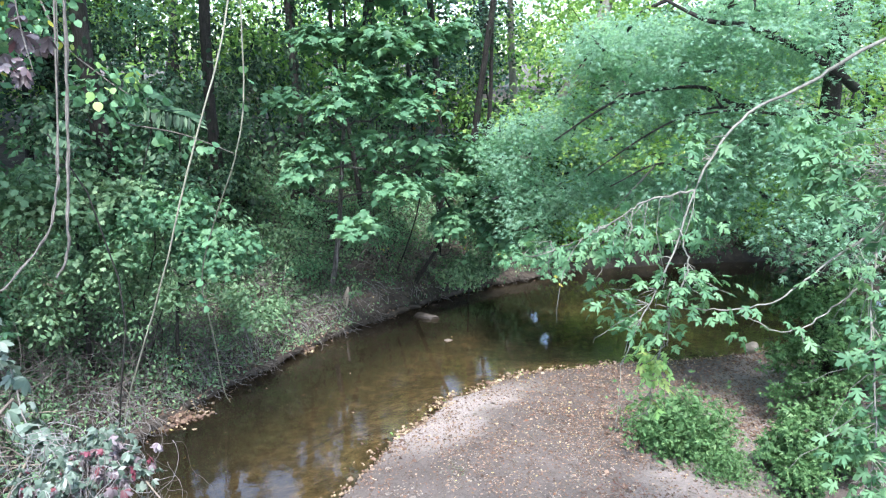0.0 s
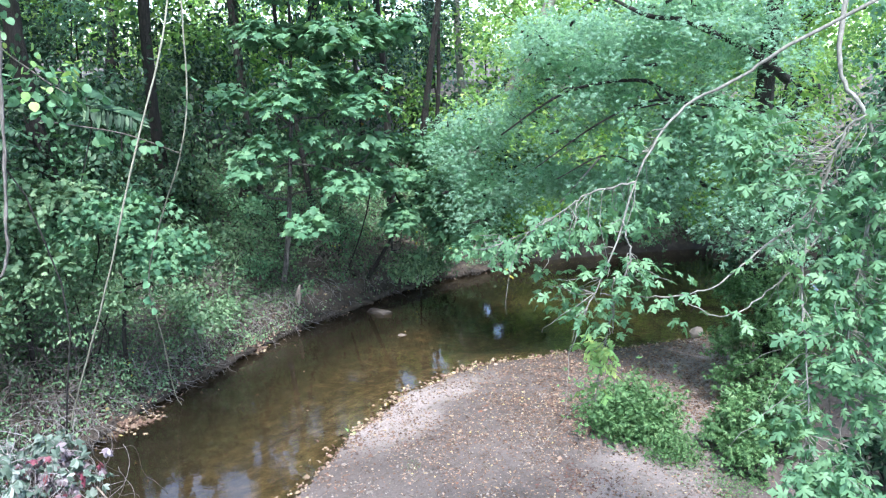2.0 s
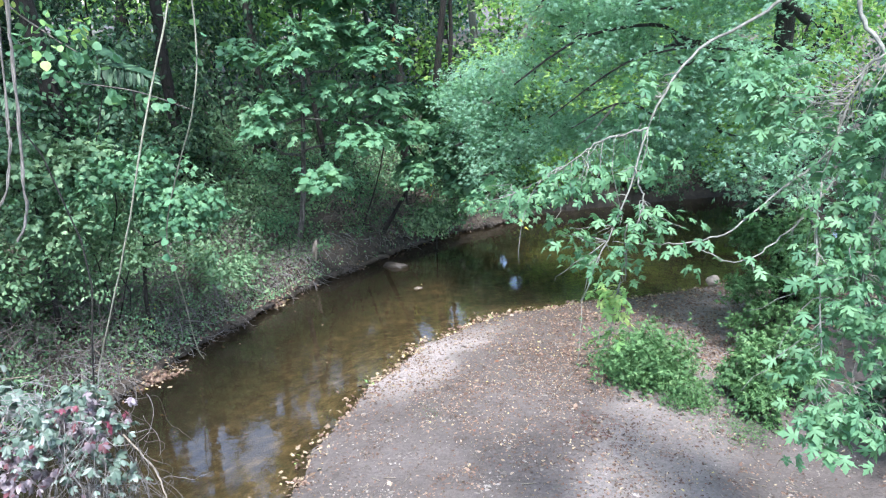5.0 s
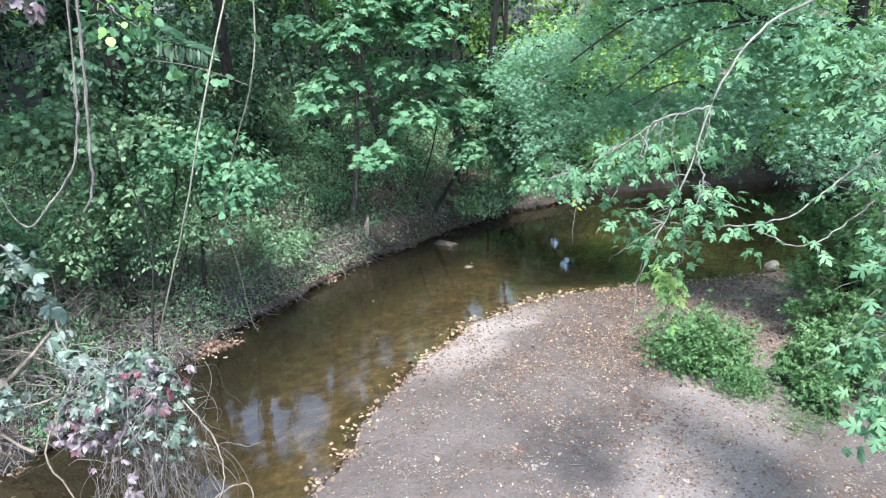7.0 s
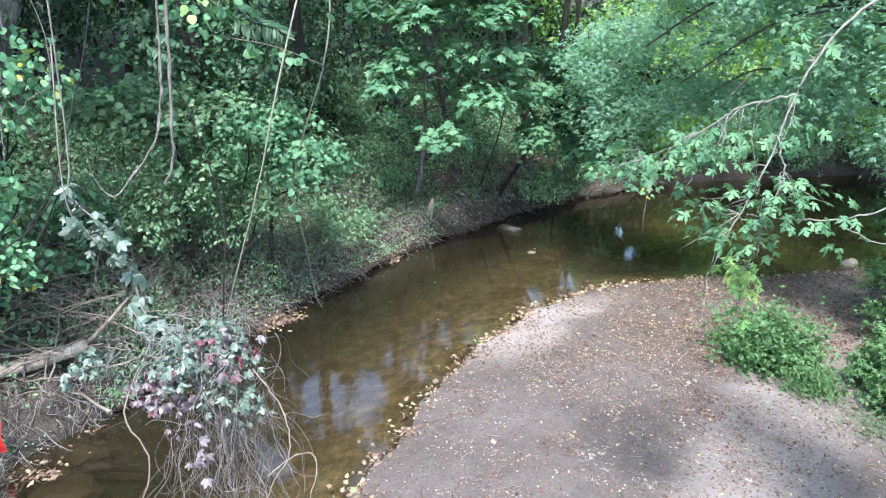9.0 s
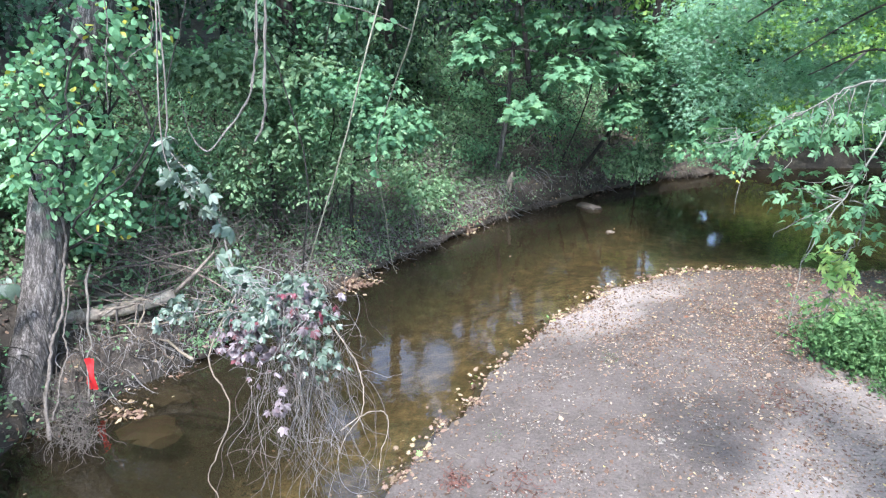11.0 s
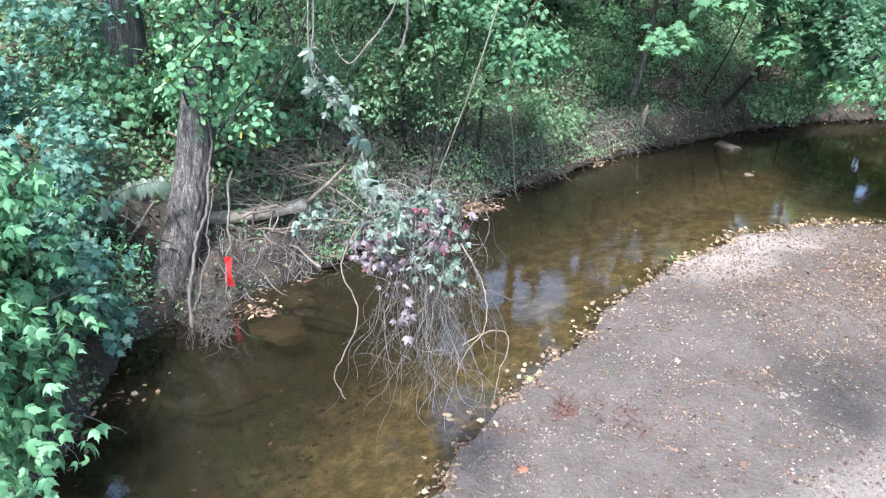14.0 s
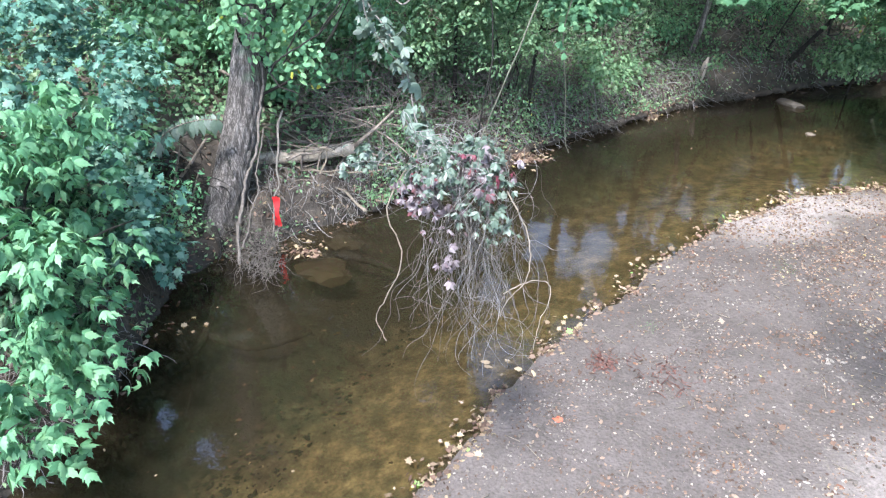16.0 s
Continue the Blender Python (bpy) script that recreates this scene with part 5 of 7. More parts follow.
def driftwood():
    rng = np.random.default_rng(61)
    base = (-4.6, 4.95, low(-4.6, 4.95))
    g = Geo()
    g.tube([(-5.7, 4.45, 0.52), (-5.2, 4.6, 0.52), (-4.75, 4.8, 0.53), (-4.35, 5.05, 0.56), (-3.98, 5.32, 0.62)], [0.055, 0.062, 0.066, 0.066, 0.06], 14, 0.03, rng)
    log = single("fallen_log", g, LOGWOOD, (-4.6, 4.9, 0.5), "pale weathered log lying behind the leaning tree", "log", smooth=True)
    g = Geo()
    g.tube([(-4.0, 5.32, 0.62), (-3.85, 5.5, 0.78), (-3.72, 5.66, 0.95)], [0.022, 0.018, 0.012], 7, 0.06, rng)
    part("broken_limb", g, DEADWOOD, log)
    for i in range(46):
        c = np.array([rng.uniform(-5.3, -3.9), rng.uniform(4.9, 5.9), 0])
        c[2] = low(c[0], c[1]) + rng.uniform(0.03, 0.4)
        a = rng.normal(0.45, 0.8)
        d = np.array([math.cos(a), math.sin(a) * 0.6, rng.normal(0.05, 0.2)]) * rng.uniform(0.3, 0.75)
        g = Geo()
        g.tube(bend(c - d, c + d, rng, 6, 0.04), np.linspace(rng.uniform(0.006, 0.019), 0.004, 6), 6)
        single("driftwood_branch", g, DEADWOOD if i % 3 else TWIG, tuple(c), "dry bare branch in a pile of driftwood", "branch", "driftwood pile")
    g = Geo()
    p = smooth_line([(-4.98, 3.72, 0.95), (-4.86, 3.86, 1.13), (-4.7, 4.02, 1.2), (-4.55, 4.14, 1.2)], 26)
    g.tube(p, np.linspace(0.007, 0.003, 26), 5)
    frond = single("dry_frond", g, DEADWOOD, (-4.98, 3.72, 0.9), "grey drooping frond beside the trunk", "frond")
    g = Geo()
    k = np.repeat(np.arange(3, 26), 2)
    n = len(k)
    g.leaves(LEAFLET, p[k], np.array([0.7, -0.6, 0.4]) + 0.15 * rng.standard_normal((n, 3)), np.column_stack([0.15 * rng.standard_normal(n), 0.15 * rng.standard_normal(n), np.where(np.arange(n) % 2, -1.0, 0.5)]), np.where(np.arange(n) % 2, 0.13, 0.05) * rng.uniform(0.8, 1.15, n))
    tagged(part("leaf_fringe", g, LEAF_CREEPER, frond, "greyish narrow leaf fringe"), kind="stuff")
    # dead boughs in the dark hollow beside the trunk
    for pts, r in (([(-5.25, 3.95, 0.35), (-5.0, 4.05, 0.62), (-4.8, 4.2, 0.95)], 0.022), ([(-5.1, 3.8, 0.2), (-4.95, 3.88, 0.6), (-4.85, 3.95, 0.98)], 0.015), ([(-5.05, 3.75, 0.25), (-4.88, 3.95, 0.4), (-4.75, 4.0, 0.7)], 0.012), ([(-5.2, 4.1, 0.7), (-5.0, 4.0, 0.85), (-4.78, 3.98, 0.8)], 0.012)):
        g = Geo()
        g.tube(smooth_line(pts, 14), np.linspace(r, r * 0.5, 14), 7, 0.1, rng)
        single("dead_bough", g, DEADWOOD, tuple(pts[0]), "dead bough leaning in the hollow by the trunk", "branch", "dead boughs", smooth=True)
    # exposed roots and flood debris under the tree
    g = Geo()
    for top, foot, wide, n in (((-4.3, 4.05, 0.42), (-4.0, 3.68, 0.16), 0.055, 260), ((-4.08, 4.08, 0.3), (-3.84, 3.72, 0.09), 0.06, 260), ((-4.4, 3.8, 0.25), (-4.3, 3.6, 0.05), 0.16, 30)):
        for _ in range(n):
            k = rng.random()
            a = np.array(top) + (np.array(foot) - np.array(top)) * k + rng.normal(0, wide * (0.6 + 0.6 * k), 3) * (1, 1, 0.5)
            g.tube(curl(a, rng.normal(0, 0.8, 3) + (0.0, 0.0, -0.5), rng.uniform(0.08, 0.26), rng, 8, 1.3, -0.7), np.linspace(0.0026, 0.0012, 9), 3)
    single("root_debris", g, GREY_TWIG, (-4.3, 3.95, 0.0), "tangle of dry roots and flood debris", "debris", kind="stuff")
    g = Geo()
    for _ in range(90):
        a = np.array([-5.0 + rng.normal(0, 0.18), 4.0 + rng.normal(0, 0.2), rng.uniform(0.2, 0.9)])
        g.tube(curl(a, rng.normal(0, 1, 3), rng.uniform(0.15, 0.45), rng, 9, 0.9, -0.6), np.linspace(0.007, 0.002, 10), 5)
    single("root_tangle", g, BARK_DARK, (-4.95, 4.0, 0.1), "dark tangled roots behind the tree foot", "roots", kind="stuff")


def red_tape():
    """A strip of red tape tied to a hanging twig."""
    g = Geo()
    g.tube(smooth_line([(-4.40, 4.80, 1.10), (-4.38, 4.69, 0.98), (-4.31, 4.59, 0.82), (-4.27, 4.49, 0.66), (-4.21, 4.43, 0.53), (-4.21, 4.35, 0.45), (-4.13, 4.21, 0.23), (-4.01, 4.02, 0.15)], 40), np.linspace(0.013, 0.005, 40), 7, 0.16, np.random.default_rng(64))
    twig = single("hanging_root", g, VINE, (-4.3, 4.4, 0.1), "thin root with a strip of red tape tied on", "root")
    rng = np.random.default_rng(63)
    for i, (dx, dz, n) in enumerate(((0.0, 0.0, 12), (0.014, -0.02, 10))):
        g = Geo()
        t = np.linspace(0, 1, n)
        y = -0.03 + 0.015 * np.sin(7 * t + i)
        for s in (0, 1):
            x = dx + 0.045 * (s - 0.5) * (0.95 + 0.18 * np.sin(9 * t + 2 * i)) + 0.004 * np.sin(6 * t)
            v = np.column_stack([-4.170 + 0.7 * x, 4.330 + y + 0.7 * x, 0.480 + dz - 0.3 * t])
            if s == 0:
                keep = v
        v = np.vstack([keep, v])
        f = [(k, k + 1, n + k + 1) for k in range(n - 1)] + [(k, n + k + 1, n + k) for k in range(n - 1)]
        back = v + (0.0, 0.004, 0.0)
        g.add(np.vstack([v, back]), f + [(a + 2 * n, c + 2 * n, b + 2 * n) for a, b, c in f])
        part("tape_strip", g, TAPE, twig, "bright red plastic tape")


# ---- hanging vines ----
def hanging_vines():
    rows = (([(-1.5, 6.6, 8.0), (-1.6, 5.9, 5.2), (-1.68, 5.53, 4.04), (-1.86, 5.2, 3.12), (-2.14, 5.1, 2.11), (-2.56, 5.3, 1.11), (-2.62, 5.35, 0.9)], 0.0068, 71, "long thin pale vine hanging down to the bank"),
            ([(-1.65, 6.8, 8.0), (-1.7, 6.2, 5.4), (-1.7, 6.05, 4.08), (-1.71, 6.06, 3.59), (-1.78, 6.02, 3.03), (-2.33, 6.59, 1.85), (-2.4, 7.0, 1.0), (-2.51, 7.5, 0.23), (-2.5, 7.62, 0.02)], 0.0062, 72, "thin twisting vine hanging to the water's edge"),
            ([(-1.75, 4.4, 8.0), (-1.8, 3.75, 5.2), (-1.83, 3.54, 3.98), (-1.87, 3.52, 3.42), (-1.88, 3.45, 2.98), (-1.885, 3.4, 2.76), (-1.92, 3.37, 2.66)], 0.007, 73, "grey hanging vine with a blunt cut end"),
            ([(-1.95, 4.4, 8.0), (-1.9, 3.75, 5.0), (-1.9, 3.49, 3.4), (-1.92, 3.45, 3.13), (-1.95, 3.4, 2.94), (-2.03, 3.32, 2.76), (-2.12, 3.22, 2.61), (-2.2, 3.2, 2.72), (-2.24, 3.22, 2.94)], 0.0046, 74, "twisted grey vine looping back upwards"),
            ([(-2.35, 4.2, 8.0), (-2.3, 3.4, 4.6), (-2.29, 3.18, 2.92), (-2.28, 3.13, 2.67), (-2.0, 3.0, 2.45), (-1.69, 2.62, 2.27), (-1.45, 2.45, 2.25)], 0.0042, 75, "thin vine that carries the creeper clump"))
    for pts, r, seed, label in rows:
        rng = np.random.default_rng(seed)
        p = smooth_line(pts, 60)
        p[8:-2] += 0.006 * np.cumsum(rng.standard_normal((50, 3)), axis=0) * 0.5 * np.sin(np.linspace(0, np.pi, 50))[:, None]
        g = Geo()
        g.tube(p, np.interp(np.linspace(0, 1, 60), (0, 0.8, 0.88, 1), (r * 1.2, r * 0.9, r * (0.35 if seed == 74 else 0.85), r * (0.22 if seed == 74 else 0.75))), 7, 0.06, rng)
        if seed in (73, 74):
            w = np.linspace(0, 34, 60)
            turn = np.column_stack([np.cos(w), np.sin(w), 0 * w]) * 0.011 * np.linspace(1, 0.4, 60)[:, None]
            g.tube((p + turn)[:56 if seed == 73 else 50], r * 0.6, 6, 0.06, rng)
        vine = single("hanging_vine", g, PALE_VINE if seed < 73 else VINE, tuple(p[-1]), label, "vine", "hanging vines", smooth=True)
        leaf = Geo()
        n = {71: 0, 72: 12, 73: 0, 74: 0, 75: 40}[seed]
        if not n:
            continue
        k = rng.integers(18, 42, n) if seed != 75 else rng.integers(28, 56, n)
        out = unit(rng.standard_normal((n, 3)))
        leaf.leaves(ROUND if seed != 75 else FIVE, p[k] + out * 0.05, out + (0, 0, 0.8), np.array([0, 0, -0.6]) + rng.standard_normal((n, 3)), rng.uniform(0.06, 0.1, n) if seed != 75 else rng.uniform(0.045, 0.07, n))
        part("leaves", leaf, LEAF_ROUND if seed == 72 else LEAF_CREEPER, vine, "sparse vine leaves")
    rng = np.random.default_rng(78)
    for pts, r in (([(-3.95, 4.2, 1.7), (-3.79, 4.16, 1.85), (-3.6, 4.37, 2.0), (-3.46, 4.55, 2.22)], 0.009), ([(-3.9, 4.3, 1.75), (-3.71, 4.3, 2.05), (-3.61, 4.42, 2.16), (-3.5, 4.55, 2.32)], 0.007),
                   ([(-3.6, 4.4, 2.0), (-3.35, 4.5, 2.4), (-3.22, 4.61, 2.85), (-3.1, 4.74, 3.31), (-3.0, 5.0, 4.2)], 0.007), ([(-4.3, 4.6, 2.1), (-3.87, 3.84, 2.33), (-3.66, 4.1, 2.6), (-3.53, 4.23, 2.69)], 0.008),
                   ([(-2.86, 3.7, 4.6), (-2.86, 3.56, 3.33), (-2.87, 3.53, 3.12), (-2.88, 3.5, 2.91), (-2.88, 3.46, 2.75)], 0.004), ([(-3.3, 4.3, 4.4), (-3.12, 4.36, 3.22), (-3.25, 4.23, 2.97), (-3.3, 4.18, 2.86)], 0.004)):
        g = Geo()
        p = smooth_line(pts, 26)
        p[1:-1] += 0.006 * rng.standard_normal((24, 3))
        g.tube(p, np.linspace(r, r * 0.55, 26), 7, 0.08, rng)
        single("dead_bough", g, VINE if r < 0.005 else BARK_DARK, tuple(pts[0]), "thin bare bough tangled beside the leaning tree", "branch", "boughs by the leaning tree", smooth=True)
    g = Geo()
    g.tube(smooth_line([(-2.15, 3.0, 3.4), (-2.02, 2.71, 2.8), (-1.93, 2.7, 2.6), (-1.81, 2.75, 2.45)], 20), np.linspace(0.004, 0.002, 20), 5)
    v = single("creeper_sprig", g, VINE, (-2.0, 2.7, 2.6), "grey-green creeper sprig with five-part leaves", "vine")
    g = Geo()
    foliage(g, FIVE, [(-2.0, 2.7, 2.68, 0.06, 0.04), (-1.9, 2.72, 2.6, 0.07, 0.05), (-1.93, 2.69, 2.51, 0.05, 0.04), (-1.82, 2.75, 2.47, 0.05, 0.03)], 12, 3, 0.052, 0.06, rng, 0.7, 0.6, 0.8)
    part("foliage", g, LEAF_CREEPER, v, "bluish grey-green creeper leaves")
    g = Geo()
    m = 26
    a = rng.uniform(0, 6.28, m)
    root = np.array([-3.95, 7.05, low(-3.95, 7.05) + 0.2])
    for k in range(m):
        e = np.array([math.cos(a[k]) * 0.09 + 0.03, math.sin(a[k]) * 0.06 - 0.05, -rng.uniform(0.1, 0.26)])
        g.tube(smooth_line([root, root + (0.5 * e[0], 0.5 * e[1], 0.03), root + e], 8), np.linspace(0.005, 0.002, 8), 3)
    g.tube(smooth_line([(-3.98, 7.08, low(-3.98, 7.08) - 0.02), (-3.97, 7.06, root[2] - 0.1), root], 10), 0.008, 5)
    single("drooping_weed", g, LEAF_GREY_GREEN, (-3.98, 7.08, low(-3.98, 7.08)), "pale weed with thin drooping blades on the slope", "weed")
    # a spray of yellowing grape leaves and a long tree-of-heaven frond
    rng = np.random.default_rng(77)
    g = Geo()
    g.tube(smooth_line([(-4.2, 7.4, 4.8), (-3.6, 6.8, 4.0), (-3.0, 6.3, 3.65), (-2.6, 5.9, 3.5)], 20), np.linspace(0.012, 0.004, 20), 5)
    v = single("grape_vine", g, VINE, (-3.0, 6.3, 3.6), "vine with green and yellowing leaves", "vine")
    g = Geo()
    foliage(g, ROUND, [(-2.75, 6.0, 3.5, 0.3, 0.16), (-2.95, 6.2, 3.7, 0.2, 0.12), (-2.6, 5.9, 3.38, 0.2, 0.1)], 30, 4, 0.085, 0.14, rng, 0.8, 0.8)
    part("leaves", g, LEAF_MAPLE, v)
    g = Geo()
    foliage(g, ROUND, [(-2.75, 6.0, 3.62, 0.32, 0.12), (-3.1, 6.3, 3.78, 0.2, 0.08)], 9, 3, 0.075, 0.14, rng, 0.8, 0.8)
    part("yellow_leaves", g, LEAF_YELLOW, v)
    g = Geo()
    g.tube(smooth_line([(-2.85, 5.94, 3.29), (-2.35, 6.05, 3.20), (-2.07, 6.04, 3.12), (-1.80, 6.01, 3.02)], 24), np.linspace(0.006, 0.003, 24), 5)
    part("side_stem", g, GREY_TWIG, v)
    g = Geo()
    foliage(g, ROUND, [(-2.33, 5.94, 3.14, 0.1, 0.06), (-1.99, 5.95, 3.05, 0.1, 0.06), (-2.20, 5.99, 3.09, 0.1, 0.06)], 7, 4, 0.08, 0.08, rng, 0.8, 0.8)
    part("outer_leaves", g, LEAF_BRANCH, v)
    for x, y, z, tops, long in ((-3.0, 7.2, 3.45, 4, 0.55), (-2.8, 5.0, 3.25, 3, 0.27)):
        base = (x - 0.25, y + 0.3, low(x - 0.25, y + 0.3))
        ob = thing("tree_of_heaven_sapling", base, "sapling with long feathery fronds", "sapling", "feathery saplings")
        g = Geo()
        g.tube(bend(base, (x, y, z), rng, 8, 0.05), np.linspace(0.009, 0.005, 8), 6)
        part("stem", g, BARK_DARK, ob)
        g = Geo()
        a = rng.uniform(-0.7, 0.7, tops) + rng.integers(0, 2, tops) * 0.9
        way = np.column_stack([np.cos(a), -np.abs(np.sin(a)) * 0.6, -0.3 * np.ones(tops)])
        g.leaves(FROND, np.tile((x, y, z), (tops, 1)) + rng.normal(0, 0.08, (tops, 3)), np.array([0, -0.3, 1.0]) + 0.25 * rng.standard_normal((tops, 3)), way, long * rng.uniform(0.8, 1.15, tops))
        part("fronds", g, LEAF_DARK, ob)


def creeper_clump():
    rng = np.random.default_rng(81)
    ob = thing("creeper_clump", (-1.4, 2.4, 2.3), "hanging tangle of creeper with reddening leaves over water", "vine")
    sage = [(-1.78, 2.34, 2.16, 0.07, 0.06), (-1.26, 2.44, 2.28, 0.09, 0.06), (-1.33, 2.31, 2.21, 0.12, 0.07), (-1.21, 2.30, 2.09, 0.1, 0.08), (-1.09, 2.43, 2.13, 0.05, 0.05), (-1.52, 2.32, 2.19, 0.08, 0.05), (-1.15, 2.38, 2.2, 0.09, 0.06), (-1.4, 2.4, 2.26, 0.1, 0.05), (-1.12, 2.34, 1.99, 0.06, 0.05)]
    mauve = [(-1.50, 2.27, 2.13, 0.09, 0.06), (-1.34, 2.2, 2.02, 0.07, 0.05), (-1.27, 2.14, 1.88, 0.04, 0.06), (-1.27, 2.40, 2.21, 0.12, 0.06), (-1.18, 2.43, 2.18, 0.07, 0.06), (-1.4, 2.3, 2.12, 0.08, 0.06)]
    red = [(-1.29, 2.38, 2.30, 0.03, 0.02), (-1.35, 2.11, 1.95, 0.03, 0.02), (-1.16, 2.42, 2.22, 0.04, 0.03), (-1.26, 2.24, 2.08, 0.03, 0.02)]
    for name, blobs, n, leaf, label in (("leaves", sage, 96, LEAF_CREEPER, "grey-green five-part creeper leaves"), ("mauve_leaves", mauve, 60, LEAF_MAUVE, "mauve-tinged five-part leaves")):
        g = Geo()
        foliage(g, FIVE, blobs, n, 4, 0.03, 0.075, rng, 0.6, 0.7, 0.9)
        part(name, g, leaf, ob, label)
    g = Geo()
    foliage(g, FIVE, red, 3, 2, 0.026, 0.03, rng, 0.6, 0.7, 0.9)
    part("red_leaves", g, plain_material("crimson_leaf", (0.14, 0.03, 0.05), 0.6, 0.3, 30.0), ob, "few crimson leaves")
    g = Geo()
    pale = Geo()
    for i in range(250):
        a = np.array([-1.23 + np.clip(rng.normal(0, 0.1), -0.2, 0.2), 2.34 + rng.normal(0, 0.1), 2.02 + rng.normal(0, 0.15)])
        way = np.array([0.3 * (a[0] + 1.3) + rng.normal(0, 0.3), rng.normal(0, 0.3), -0.9])
        p = curl(a, way, rng.uniform(0.15, 0.8), rng, 30, rng.uniform(0.5, 1.0), -0.7)
        p = p[p[:, 2] < 2.35]
        if len(p) > 5:
            (pale if i % 4 == 0 else g).tube(p, np.linspace(rng.choice((0.0011, 0.0015, 0.0026), p=(0.5, 0.38, 0.12)), 0.0008, len(p)), 4)
    tagged(part("dry_stem_tangle", g, GREY_TWIG, ob, "dry bare hanging stems"), kind="stuff")
    tagged(part("pale_stem_tangle", pale, PALE_TWIG, ob, "bleached bare hanging stems"), kind="stuff")
    g = Geo()
    for i in range(90):
        a = np.array([-1.42 + np.clip(rng.normal(0, 0.13), -0.26, 0.22), 2.4 + rng.normal(0, 0.08), 2.23 + rng.normal(0, 0.06)])
        g.tube(curl(a, rng.normal(0, 1, 3) * (1, 0.7, 0.4), rng.uniform(0.1, 0.32), rng, 12, 1.0, -0.25), np.linspace(0.0018, 0.001, 13), 4)
    tagged(part("top_tangle", g, PALE_TWIG, ob), kind="stuff")
    for pts, r in (([(-1.6, 2.5, 2.2), (-1.69, 2.36, 1.95), (-1.58, 2.3, 1.74), (-1.63, 2.22, 1.52), (-1.67, 2.2, 1.42), (-1.59, 2.16, 1.34)], 0.0042),
                   ([(-1.11, 2.38, 2.16), (-1.01, 2.35, 2.04), (-0.96, 2.31, 1.94), (-0.95, 2.25, 1.84), (-0.99, 2.18, 1.78), (-1.01, 2.12, 1.70)], 0.0035),
                   ([(-1.03, 2.22, 1.77), (-0.96, 2.29, 1.81), (-0.88, 2.32, 1.82), (-0.85, 2.30, 1.77), (-0.86, 2.22, 1.68), (-0.85, 2.15, 1.59)], 0.003)):
        g = Geo()
        g.tube(smooth_line(pts, 30) + 0.002 * rng.standard_normal((30, 3)), np.linspace(r, r * 0.5, 30), 6, 0.06, rng)
        part("long_stem", g, TWIG, ob)


def hanging_sprig():
    rng = np.random.default_rng(83)
    ob = thing("creeper_sprig", (-1.6, 2.8, 3.7), "mauve-tinged creeper sprig hanging from above", "vine")
    g = Geo()
    g.tube(smooth_line([(-1.75, 3.0, 6.0), (-1.68, 2.85, 4.6), (-1.62, 2.78, 3.9), (-1.58, 2.78, 3.62)], 24), np.linspace(0.006, 0.002, 24), 5)
    part("stem", g, VINE, ob)
    g = Geo()
    foliage(g, FIVE, [(-1.68, 2.94, 3.85, 0.07, 0.05), (-1.74, 2.92, 3.75, 0.07, 0.05), (-1.70, 3.06, 3.76, 0.07, 0.05), (-1.76, 2.91, 3.67, 0.07, 0.05), (-1.72, 2.85, 4.1, 0.1, 0.14)], 26, 3, 0.05, 0.05, rng, 1.2, 0.9, 0.5)
    part("leaves", g, LEAF_MAUVE, ob)


